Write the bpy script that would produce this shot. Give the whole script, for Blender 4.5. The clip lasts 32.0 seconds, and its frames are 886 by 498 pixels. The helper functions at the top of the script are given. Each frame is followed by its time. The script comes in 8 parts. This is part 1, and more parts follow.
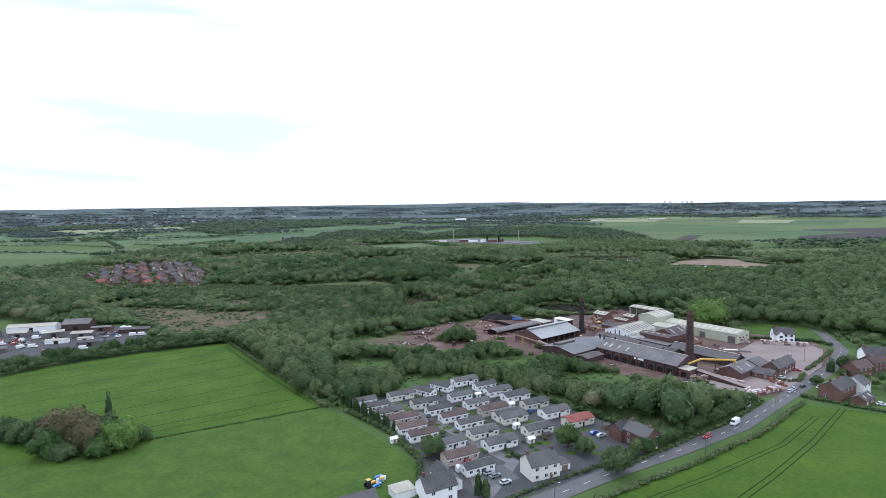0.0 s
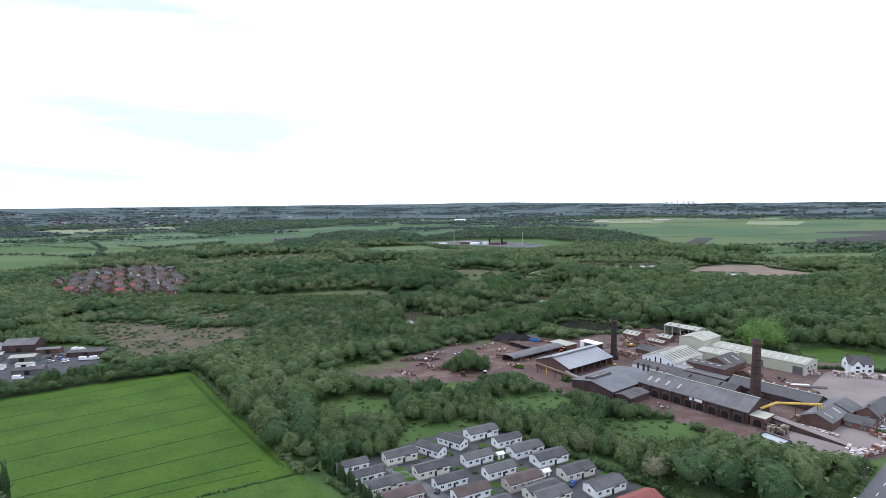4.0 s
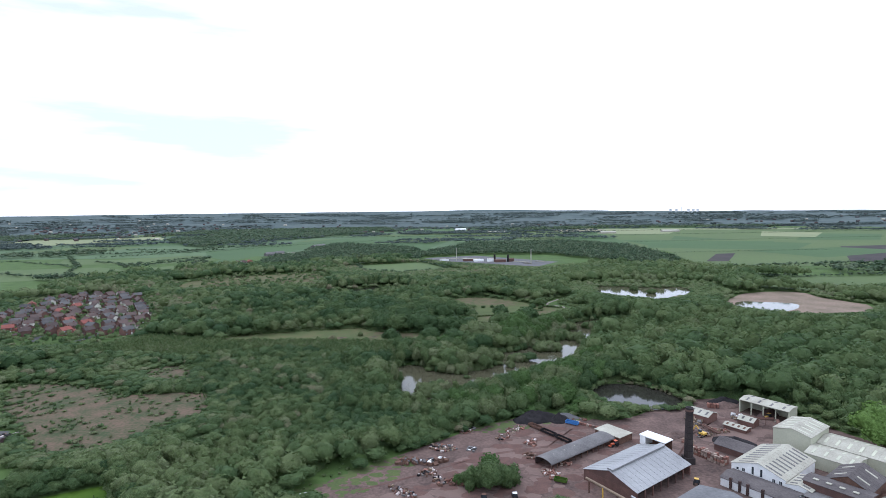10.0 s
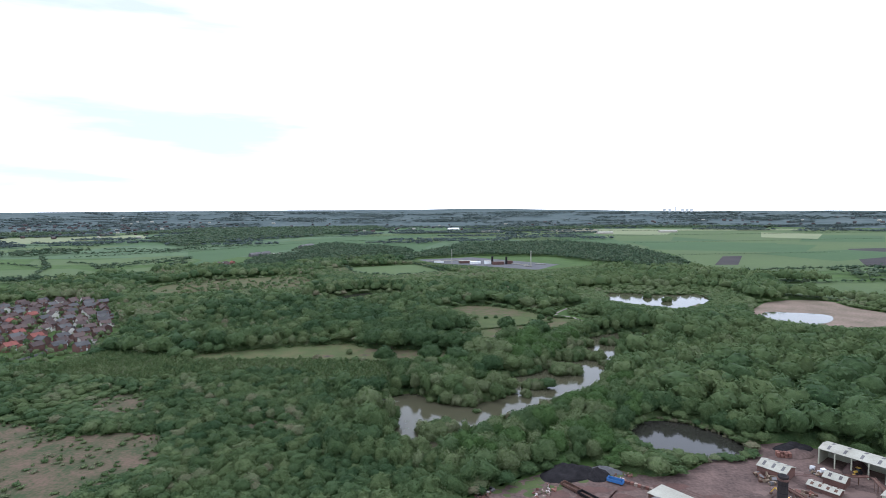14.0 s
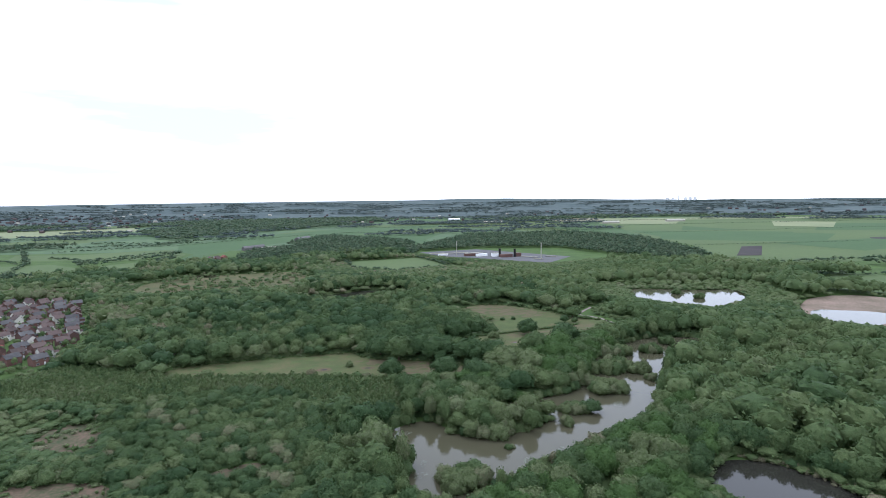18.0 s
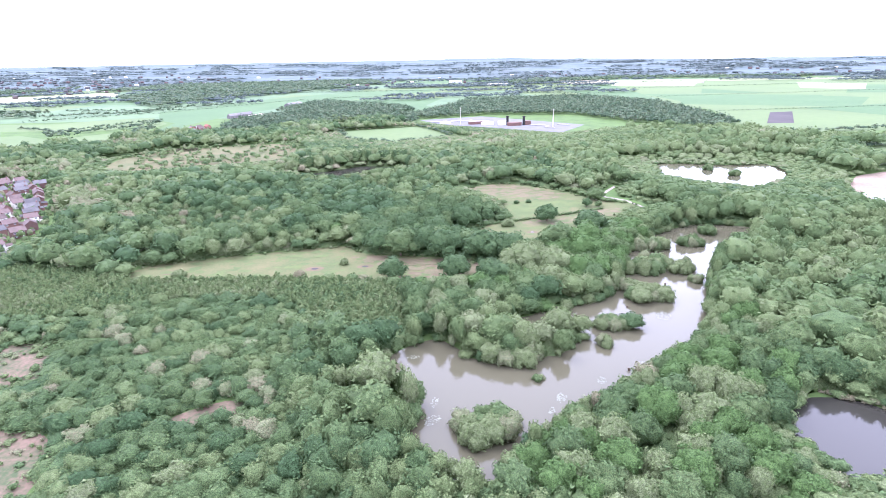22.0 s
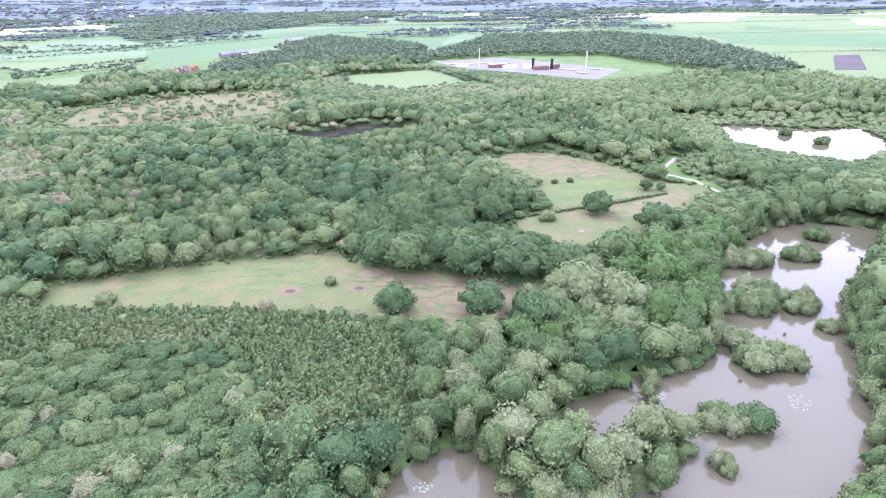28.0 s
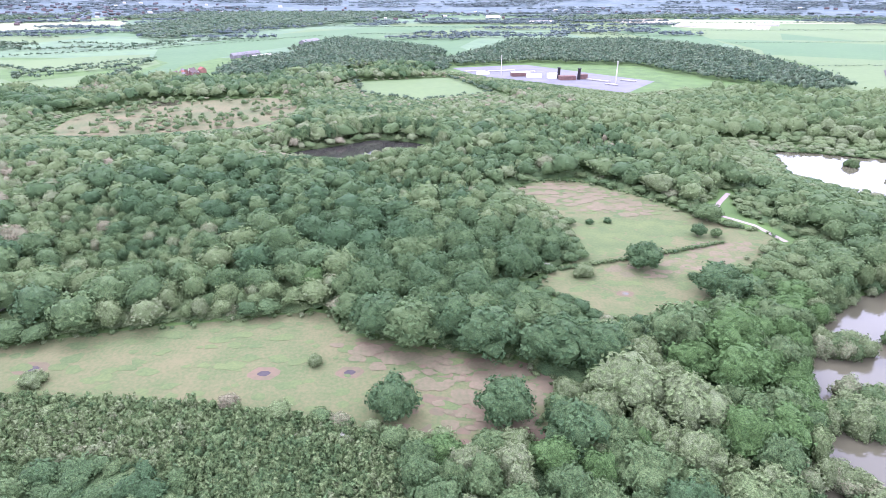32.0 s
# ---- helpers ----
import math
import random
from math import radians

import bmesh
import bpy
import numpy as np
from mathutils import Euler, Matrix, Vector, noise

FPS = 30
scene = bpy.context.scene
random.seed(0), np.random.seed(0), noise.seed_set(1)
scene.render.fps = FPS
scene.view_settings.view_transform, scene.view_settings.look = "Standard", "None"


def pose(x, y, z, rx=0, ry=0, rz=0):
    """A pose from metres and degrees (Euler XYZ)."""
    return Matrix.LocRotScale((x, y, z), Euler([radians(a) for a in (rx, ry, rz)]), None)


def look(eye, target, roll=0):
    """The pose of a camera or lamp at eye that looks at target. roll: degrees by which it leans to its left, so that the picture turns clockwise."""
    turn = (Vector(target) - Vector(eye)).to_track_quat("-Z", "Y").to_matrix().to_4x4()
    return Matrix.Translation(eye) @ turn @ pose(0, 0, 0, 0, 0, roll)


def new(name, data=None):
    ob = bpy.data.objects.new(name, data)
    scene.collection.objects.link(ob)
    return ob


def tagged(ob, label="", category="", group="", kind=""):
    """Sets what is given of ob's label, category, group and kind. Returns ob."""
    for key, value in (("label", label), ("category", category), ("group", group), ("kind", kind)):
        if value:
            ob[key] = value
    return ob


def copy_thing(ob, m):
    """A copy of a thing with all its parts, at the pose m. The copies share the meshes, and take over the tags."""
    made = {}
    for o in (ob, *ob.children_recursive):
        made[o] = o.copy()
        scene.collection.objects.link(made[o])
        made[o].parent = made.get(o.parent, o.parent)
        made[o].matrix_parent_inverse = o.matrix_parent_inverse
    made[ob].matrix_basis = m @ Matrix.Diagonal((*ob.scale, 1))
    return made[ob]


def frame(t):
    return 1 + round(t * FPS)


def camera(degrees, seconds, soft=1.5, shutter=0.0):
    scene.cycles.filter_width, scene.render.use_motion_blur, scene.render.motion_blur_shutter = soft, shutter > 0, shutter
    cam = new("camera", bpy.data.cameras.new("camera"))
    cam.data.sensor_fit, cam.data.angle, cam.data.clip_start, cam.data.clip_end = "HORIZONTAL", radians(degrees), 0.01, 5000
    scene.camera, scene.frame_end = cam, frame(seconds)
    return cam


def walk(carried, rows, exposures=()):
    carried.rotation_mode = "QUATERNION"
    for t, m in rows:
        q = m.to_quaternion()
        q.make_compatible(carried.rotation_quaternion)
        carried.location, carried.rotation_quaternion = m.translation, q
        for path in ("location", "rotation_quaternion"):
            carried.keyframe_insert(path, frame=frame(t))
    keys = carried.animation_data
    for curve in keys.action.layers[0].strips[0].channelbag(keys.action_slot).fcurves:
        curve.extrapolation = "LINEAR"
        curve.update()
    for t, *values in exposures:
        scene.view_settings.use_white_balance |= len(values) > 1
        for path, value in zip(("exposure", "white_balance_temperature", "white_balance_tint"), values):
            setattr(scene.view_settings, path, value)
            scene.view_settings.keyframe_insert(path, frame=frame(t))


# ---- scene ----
cam = camera(76.84, 32.0, soft=0.85)
PATH = [
    (0.0, look((-0.00, 0.00, 95.00), (-0.00, 99.64, 86.53), -1.06)),
    (1.0, look((-1.30, 15.89, 94.36), (-1.08, 115.55, 86.13), -1.18)),
    (2.0, look((-2.77, 31.54, 94.03), (-2.42, 131.20, 85.83), -1.15)),
    (3.0, look((-4.09, 46.94, 94.51), (-3.56, 146.59, 86.13), -1.02)),
    (4.0, look((-5.37, 62.41, 96.21), (-4.95, 162.05, 87.69), -0.89)),
    (5.0, look((-6.55, 77.95, 98.88), (-6.12, 177.61, 90.64), -0.85)),
    (6.0, look((-7.48, 93.73, 102.16), (-6.92, 193.41, 94.16), -0.83)),
    (7.0, look((-7.97, 109.73, 105.70), (-7.46, 209.41, 97.63), -0.83)),
    (8.0, look((-8.33, 125.52, 109.09), (-7.76, 225.18, 100.90), -0.82)),
    (9.0, look((-8.89, 140.71, 111.81), (-8.32, 240.40, 103.90), -0.80)),
    (10.0, look((-9.74, 155.23, 113.51), (-9.11, 254.94, 105.89), -0.86)),
    (11.0, look((-10.84, 169.80, 114.41), (-9.74, 269.51, 106.92), -1.01)),
    (12.0, look((-12.40, 184.90, 114.86), (-11.07, 284.61, 107.30), -1.06)),
    (13.0, look((-14.79, 200.58, 114.98), (-13.18, 300.27, 107.20), -0.88)),
    (14.0, look((-17.65, 216.46, 114.71), (-15.32, 316.12, 106.80), -0.53)),
    (15.0, look((-21.00, 232.22, 114.07), (-18.05, 331.87, 106.24), -0.39)),
    (16.0, look((-24.39, 247.89, 113.28), (-21.59, 347.55, 105.47), -0.59)),
    (17.0, look((-26.69, 263.57, 112.69), (-24.07, 363.22, 104.64), -0.85)),
    (18.0, look((-27.14, 279.31, 112.55), (-24.53, 378.81, 102.95), -0.96)),
    (19.0, look((-27.36, 294.72, 112.68), (-25.02, 393.44, 96.90), -0.99)),
    (20.0, look((-28.33, 309.81, 112.92), (-25.92, 407.37, 91.09), -1.07)),
    (21.0, look((-29.54, 325.01, 113.20), (-27.05, 421.16, 85.81), -1.19)),
    (22.0, look((-30.66, 340.39, 113.42), (-28.56, 434.79, 80.49), -1.22)),
    (23.0, look((-31.51, 355.64, 113.49), (-29.71, 447.92, 75.00), -1.04)),
    (24.0, look((-32.26, 370.74, 113.50), (-31.15, 461.16, 70.81), -0.86)),
    (25.0, look((-32.65, 386.13, 113.66), (-31.79, 476.51, 70.88), -0.80)),
    (26.0, look((-32.79, 401.95, 113.99), (-32.15, 492.27, 71.07), -0.86)),
    (27.0, look((-32.80, 418.06, 114.47), (-32.56, 508.42, 71.63), -0.95)),
    (28.0, look((-32.84, 434.37, 115.04), (-32.93, 524.67, 72.07), -0.98)),
    (29.0, look((-33.17, 450.66, 115.59), (-33.26, 540.84, 72.37), -0.95)),
    (30.0, look((-33.21, 466.50, 116.09), (-33.36, 556.65, 72.80), -0.84)),
    (31.0, look((-32.81, 479.68, 116.66), (-34.84, 569.97, 73.73), -0.46)),
    (32.0, look((-33.05, 489.21, 117.28), (-35.66, 579.50, 74.37), -0.02)),
]
EXPOSURES = [(0.0, 0.34, 5470, 13), (17.5, 0.32, 5470, 13), (19.0, 1.04, 5460, 17), (20.5, 1.82, 5400, 26), (22.0, 2.20, 5360, 33), (23.5, 2.26, 5340, 36), (32.0, 2.06, 5330, 37)]
walk(cam, PATH, EXPOSURES)

# ---------------------------------------------------------------- sky and light
world = bpy.data.worlds.new("overcast_sky")
scene.world = world
world.use_nodes = True
wt = world.node_tree
wt.nodes.clear()
w_out = wt.nodes.new("ShaderNodeOutputWorld")
w_bg = wt.nodes.new("ShaderNodeBackground")
w_sky = wt.nodes.new("ShaderNodeTexSky")
w_sky.sky_type, w_sky.sun_disc = "NISHITA", False
w_sky.sun_elevation, w_sky.sun_rotation = radians(52), radians(40)
w_co = wt.nodes.new("ShaderNodeTexCoord")
w_map = wt.nodes.new("ShaderNodeMapping")
w_map.inputs["Scale"].default_value = (2.6, 2.6, 17.0)
w_map.inputs["Location"].default_value = (0.35, 0.2, 2.1)
w_noise = wt.nodes.new("ShaderNodeTexNoise")
w_noise.inputs["Scale"].default_value, w_noise.inputs["Detail"].default_value = 1.1, 6.0
w_ramp = wt.nodes.new("ShaderNodeValToRGB")
w_ramp.color_ramp.elements[0].position, w_ramp.color_ramp.elements[0].color = 0.35, (0.695, 0.70, 0.735, 1)
w_ramp.color_ramp.elements[1].position, w_ramp.color_ramp.elements[1].color = 0.58, (1.22, 1.22, 1.22, 1)
w_scale = wt.nodes.new("ShaderNodeMix")
w_scale.data_type, w_scale.blend_type = "RGBA", "ADD"
w_dim = wt.nodes.new("ShaderNodeMix")
w_dim.data_type, w_dim.blend_type = "RGBA", "MULTIPLY"
w_dim.inputs["Factor"].default_value = 1.0
w_dim.inputs[7].default_value = (0.02, 0.02, 0.02, 1)
wt.links.new(w_co.outputs["Generated"], w_map.inputs["Vector"])
wt.links.new(w_map.outputs["Vector"], w_noise.inputs["Vector"])
w_sep = wt.nodes.new("ShaderNodeSeparateXYZ")
wt.links.new(w_co.outputs["Generated"], w_sep.inputs[0])
w_side = wt.nodes.new("ShaderNodeMapRange")
w_side.inputs["From Min"].default_value, w_side.inputs["From Max"].default_value = -0.35, 0.05
w_side.inputs["To Min"].default_value, w_side.inputs["To Max"].default_value = 0.0, 0.22
wt.links.new(w_sep.outputs["X"], w_side.inputs["Value"])
w_clear = wt.nodes.new("ShaderNodeMath")
wt.links.new(w_noise.outputs["Fac"], w_clear.inputs[0])
wt.links.new(w_side.outputs[0], w_clear.inputs[1])
wt.links.new(w_clear.outputs[0], w_ramp.inputs["Fac"])
wt.links.new(w_sky.outputs["Color"], w_dim.inputs[6])
w_scale.inputs["Factor"].default_value = 1.0
wt.links.new(w_ramp.outputs["Color"], w_scale.inputs[6])
wt.links.new(w_dim.outputs[2], w_scale.inputs[7])
wt.links.new(w_scale.outputs[2], w_bg.inputs["Color"])
wt.links.new(w_bg.outputs["Background"], w_out.inputs["Surface"])
w_bg.inputs["Strength"].default_value = 1.0

sun_data = bpy.data.lights.new("sun", "SUN")
sun_data.energy, sun_data.angle, sun_data.color = 1.0, radians(18), (1.0, 0.97, 0.92)
sun = new("sun", sun_data)
sun.rotation_euler = (radians(38), 0, radians(-140))


# ---------------------------------------------------------------- materials
def mat(name, base, vary=None, rough=0.8, scale=0.3, fine=6.0, bump=0.0, metal=0.0, spread=0.5, stretch=(1, 1, 1), per_object=0.0):
    """A surface with two scales of colour variation and relief, in metres."""
    m = bpy.data.materials.new(name)
    m.use_nodes = True
    nt = m.node_tree
    bs = nt.nodes["Principled BSDF"]
    co = nt.nodes.new("ShaderNodeNewGeometry")
    mp = nt.nodes.new("ShaderNodeMapping")
    mp.inputs["Scale"].default_value = stretch
    nt.links.new(co.outputs["Position"], mp.inputs["Vector"])
    n1, n2 = nt.nodes.new("ShaderNodeTexNoise"), nt.nodes.new("ShaderNodeTexNoise")
    n1.inputs["Scale"].default_value, n1.inputs["Detail"].default_value = scale, 4.0
    n2.inputs["Scale"].default_value, n2.inputs["Detail"].default_value = fine, 3.0
    nt.links.new(mp.outputs["Vector"], n1.inputs["Vector"])
    nt.links.new(mp.outputs["Vector"], n2.inputs["Vector"])
    mean = nt.nodes.new("ShaderNodeMath")
    mean.operation = "MULTIPLY_ADD"
    mean.inputs[1].default_value, mean.inputs[2].default_value = 0.45, 0.0
    nt.links.new(n2.outputs["Fac"], mean.inputs[0])
    add = nt.nodes.new("ShaderNodeMath")
    add.operation = "MULTIPLY_ADD"
    add.inputs[1].default_value = 0.55
    nt.links.new(n1.outputs["Fac"], add.inputs[0])
    nt.links.new(mean.outputs[0], add.inputs[2])
    last = add
    if per_object:
        info = nt.nodes.new("ShaderNodeObjectInfo")
        shift = nt.nodes.new("ShaderNodeMath")
        shift.operation = "MULTIPLY_ADD"
        shift.inputs[1].default_value, shift.inputs[2].default_value = per_object, -per_object / 2
        nt.links.new(info.outputs["Random"], shift.inputs[0])
        both = nt.nodes.new("ShaderNodeMath")
        nt.links.new(add.outputs[0], both.inputs[0])
        nt.links.new(shift.outputs[0], both.inputs[1])
        last = both
    ramp = nt.nodes.new("ShaderNodeValToRGB")
    vary = vary or tuple(c * 0.7 for c in base)
    ramp.color_ramp.elements[0].position, ramp.color_ramp.elements[0].color = 0.5 - spread * 0.3, (*vary, 1)
    ramp.color_ramp.elements[1].position, ramp.color_ramp.elements[1].color = 0.5 + spread * 0.3, (*base, 1)
    nt.links.new(last.outputs[0], ramp.inputs["Fac"])
    nt.links.new(ramp.outputs["Color"], bs.inputs["Base Color"])
    bs.inputs["Roughness"].default_value, bs.inputs["Metallic"].default_value = rough, metal
    if rough >= 0.85:
        bs.inputs["Specular IOR Level"].default_value = 0.1
    if bump:
        bp = nt.nodes.new("ShaderNodeBump")
        bp.inputs["Strength"].default_value, bp.inputs["Distance"].default_value = 0.8, bump
        nt.links.new(n2.outputs["Fac"], bp.inputs["Height"])
        nt.links.new(bp.outputs["Normal"], bs.inputs["Normal"])
    return m


def leaf_mat(name, stops, bump=0.35, rough=0.75, clump=3.0):
    """Foliage: the tint of each tree picks its green, a noise breaks it up."""
    m = bpy.data.materials.new(name)
    m.use_nodes = True
    nt = m.node_tree
    bs = nt.nodes["Principled BSDF"]
    at = nt.nodes.new("ShaderNodeAttribute")
    at.attribute_name = "tint"
    info = nt.nodes.new("ShaderNodeObjectInfo")
    geo = nt.nodes.new("ShaderNodeNewGeometry")
    n1 = nt.nodes.new("ShaderNodeTexNoise")
    n1.inputs["Scale"].default_value, n1.inputs["Detail"].default_value = 1.3, 3.0
    nt.links.new(geo.outputs["Position"], n1.inputs["Vector"])
    s1, s2, s3 = (nt.nodes.new("ShaderNodeMath") for _ in range(3))
    s1.operation, s3.operation = "MULTIPLY_ADD", "MULTIPLY_ADD"
    s1.inputs[1].default_value, s1.inputs[2].default_value = 0.4, -0.2
    nt.links.new(n1.outputs["Fac"], s1.inputs[0])
    s3.inputs[1].default_value = 0.20
    isl = nt.nodes.new("ShaderNodeMath")
    isl.operation = "SUBTRACT"
    isl.inputs[1].default_value = 0.5
    nt.links.new(geo.outputs["Random Per Island"], isl.inputs[0])
    nt.links.new(isl.outputs[0], s3.inputs[0])
    nt.links.new(s1.outputs[0], s3.inputs[2])
    nt.links.new(s3.outputs[0], s2.inputs[0])
    nt.links.new(at.outputs["Fac"], s2.inputs[1])
    ramp = nt.nodes.new("ShaderNodeValToRGB")
    els = ramp.color_ramp.elements
    while len(els) < len(stops):
        els.new(0.5)
    for e, (p, c) in zip(els, stops):
        e.position, e.color = p, (*c, 1)
    nt.links.new(s2.outputs[0], ramp.inputs["Fac"])
    n3 = nt.nodes.new("ShaderNodeTexNoise")
    n3.inputs["Scale"].default_value, n3.inputs["Detail"].default_value = clump, 3.0
    nt.links.new(geo.outputs["Position"], n3.inputs["Vector"])
    # noise puts the dark gaps between leaf clumps into the colour
    gap = nt.nodes.new("ShaderNodeMapRange")
    gap.inputs["From Min"].default_value, gap.inputs["From Max"].default_value = 0.36, 0.64
    gap.inputs["To Min"].default_value, gap.inputs["To Max"].default_value = 0.56, 1.38
    nt.links.new(n3.outputs["Fac"], gap.inputs["Value"])
    mul = nt.nodes.new("ShaderNodeVectorMath")
    mul.operation = "SCALE"
    nt.links.new(ramp.outputs["Color"], mul.inputs[0])
    nt.links.new(gap.outputs[0], mul.inputs["Scale"])
    nt.links.new(mul.outputs[0], bs.inputs["Base Color"])
    bs.inputs["Roughness"].default_value = rough
    bs.inputs["Specular IOR Level"].default_value = 0.12
    n2 = nt.nodes.new("ShaderNodeTexNoise")
    n2.inputs["Scale"].default_value, n2.inputs["Detail"].default_value = 3.4, 2.0
    nt.links.new(geo.outputs["Position"], n2.inputs["Vector"])
    bp = nt.nodes.new("ShaderNodeBump")
    bp.inputs["Strength"].default_value, bp.inputs["Distance"].default_value = 1.0, bump
    nt.links.new(n2.outputs["Fac"], bp.inputs["Height"])
    nt.links.new(bp.outputs["Normal"], bs.inputs["Normal"])
    through_leaf = nt.nodes.new("ShaderNodeBsdfTranslucent")
    nt.links.new(mul.outputs[0], through_leaf.inputs["Color"])
    both = nt.nodes.new("ShaderNodeMixShader")
    both.inputs[0].default_value = 0.3
    nt.links.new(bs.outputs[0], both.inputs[1])
    nt.links.new(through_leaf.outputs[0], both.inputs[2])
    nt.links.new(both.outputs[0], nt.nodes["Material Output"].inputs["Surface"])
    return m


LEAF = leaf_mat("foliage", [(0.0, (0.049, 0.090, 0.036)), (0.35, (0.087, 0.132, 0.050)), (0.6, (0.128, 0.168, 0.066)),
                            (0.8, (0.158, 0.188, 0.092)), (1.0, (0.200, 0.182, 0.110))])
FRESH = leaf_mat("fresh_foliage", [(0.0, (0.056, 0.106, 0.034)), (0.5, (0.088, 0.146, 0.044)), (1.0, (0.140, 0.226, 0.056))])
# Far woods: a little haze is mixed into the green.
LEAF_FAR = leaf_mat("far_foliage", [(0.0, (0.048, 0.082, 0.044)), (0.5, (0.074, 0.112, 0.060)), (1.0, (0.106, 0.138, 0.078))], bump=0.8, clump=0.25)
# Hillside copses: haze put into the colour blends them with the hills.
LEAF_HAZY = leaf_mat("hillside_foliage", [(0.0, (0.056, 0.080, 0.074)), (0.5, (0.072, 0.098, 0.088)), (1.0, (0.092, 0.116, 0.100))], bump=0.8, clump=0.15)
BLOSSOM = leaf_mat("blossom", [(0.0, (0.12, 0.15, 0.07)), (0.5, (0.27, 0.28, 0.20)), (1.0, (0.42, 0.40, 0.36))])
TWIG = leaf_mat("budding_twigs", [(0.0, (0.080, 0.086, 0.040)), (0.6, (0.134, 0.122, 0.062)), (1.0, (0.176, 0.152, 0.086))])
BARK = mat("bark", (0.16, 0.12, 0.085), (0.07, 0.055, 0.04), 0.9, 1.2, 9.0, 0.05, stretch=(1, 1, 0.3))
GRASS = mat("rough_grass", (0.078, 0.125, 0.034), (0.046, 0.076, 0.024), 0.9, 0.05, 1.5, 0.1)
CROP = mat("young_cereal_crop", (0.060, 0.108, 0.012), (0.038, 0.078, 0.009), 0.88, 0.05, 0.5, 0.12, spread=0.4)
PASTURE = mat("pasture_grass", (0.066, 0.110, 0.019), (0.040, 0.078, 0.015), 0.9, 0.12, 0.55, 0.1, spread=0.45)
TRAM = mat("flattened_crop", (0.020, 0.038, 0.009), (0.014, 0.028, 0.007), 0.95, 0.2, 2.0)
MEADOW = mat("dry_meadow_grass", (0.108, 0.101, 0.049), (0.066, 0.087, 0.034), 0.95, 0.06, 0.8, 0.08, spread=0.4)
SWARD = mat("green_sward", (0.092, 0.112, 0.042), (0.062, 0.084, 0.034), 0.95, 0.08, 0.9, 0.06)
HEATH = mat("bare_heath", (0.132, 0.092, 0.066), (0.050, 0.066, 0.031), 0.95, 0.07, 0.6, 0.08, spread=0.36)
REDSOIL = mat("red_clay_ground", (0.160, 0.110, 0.093), (0.072, 0.052, 0.046), 0.95, 0.09, 0.7, 0.08, spread=0.45)
MEADOW_SOIL = mat("trodden_red_soil", (0.118, 0.086, 0.055), (0.088, 0.078, 0.045), 0.95, 0.09, 0.6, 0.05, spread=0.4)
ASPHALT = mat("asphalt", (0.086, 0.084, 0.084), (0.056, 0.055, 0.056), 0.9, 0.12, 3.0, 0.01)
QUARRY_CLAY = mat("pale_quarry_clay", (0.260, 0.190, 0.150), (0.120, 0.105, 0.070), 0.95, 0.04, 0.5, 0.1, spread=0.5)
PAINT = mat("road_paint", (0.62, 0.62, 0.60), (0.40, 0.40, 0.39), 0.8, 1.0, 6.0)
CONCRETE = mat("pale_yard_concrete", (0.250, 0.212, 0.195), (0.185, 0.150, 0.136), 0.9, 0.07, 1.2, 0.01)
GRAVEL = mat("grey_gravel", (0.132, 0.130, 0.132), (0.096, 0.094, 0.096), 0.95, 0.05, 1.5, 0.03)
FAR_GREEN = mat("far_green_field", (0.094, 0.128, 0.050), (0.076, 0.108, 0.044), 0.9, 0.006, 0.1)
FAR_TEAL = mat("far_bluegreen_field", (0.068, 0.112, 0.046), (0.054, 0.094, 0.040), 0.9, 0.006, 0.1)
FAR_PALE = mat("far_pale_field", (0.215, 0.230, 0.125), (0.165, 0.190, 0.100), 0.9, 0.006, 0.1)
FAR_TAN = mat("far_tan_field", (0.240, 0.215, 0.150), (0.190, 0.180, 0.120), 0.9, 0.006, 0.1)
DARK_SOIL = mat("dark_ploughed_soil", (0.060, 0.052, 0.050), (0.040, 0.036, 0.036), 0.95, 0.02, 0.6)
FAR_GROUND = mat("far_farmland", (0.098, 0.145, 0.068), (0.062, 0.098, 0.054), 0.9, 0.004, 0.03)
# The hills' blue-grey has distance haze mixed into the base colour.
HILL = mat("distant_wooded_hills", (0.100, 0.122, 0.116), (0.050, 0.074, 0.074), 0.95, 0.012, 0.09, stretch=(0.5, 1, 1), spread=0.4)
BRICK = mat("red_brick", (0.172, 0.098, 0.080), (0.100, 0.062, 0.054), 0.9, 0.35, 4.0, 0.02, per_object=0.3)
SOOT = mat("soot_black_brick", (0.056, 0.046, 0.044), (0.028, 0.024, 0.024), 0.9, 0.3, 3.0, 0.02)
DARK_BRICK = mat("sooty_brick", (0.100, 0.064, 0.056), (0.044, 0.034, 0.032), 0.9, 0.25, 3.0, 0.02)
SLATE = mat("grey_roof_slate", (0.088, 0.083, 0.080), (0.036, 0.034, 0.034), 0.8, 0.22, 2.0, 0.02, per_object=0.35)
BROWN_TILE = mat("brown_roof_tile", (0.120, 0.088, 0.078), (0.070, 0.054, 0.050), 0.85, 0.3, 2.5, 0.02, per_object=0.3)
RED_TILE = mat("red_roof_tile", (0.260, 0.095, 0.075), (0.170, 0.065, 0.055), 0.85, 0.3, 2.5, 0.02)
RENDER = mat("cream_render", (0.66, 0.63, 0.55), (0.50, 0.48, 0.42), 0.85, 0.3, 3.0, 0.005, per_object=0.3)
WHITE_WALL = mat("white_painted_wall", (0.82, 0.82, 0.80), (0.68, 0.68, 0.67), 0.7, 0.3, 3.0, 0.003, per_object=0.2)
CREAM_STEEL = mat("cream_steel_cladding", (0.48, 0.48, 0.36), (0.38, 0.38, 0.29), 0.55, 0.12, 2.0, 0.01)
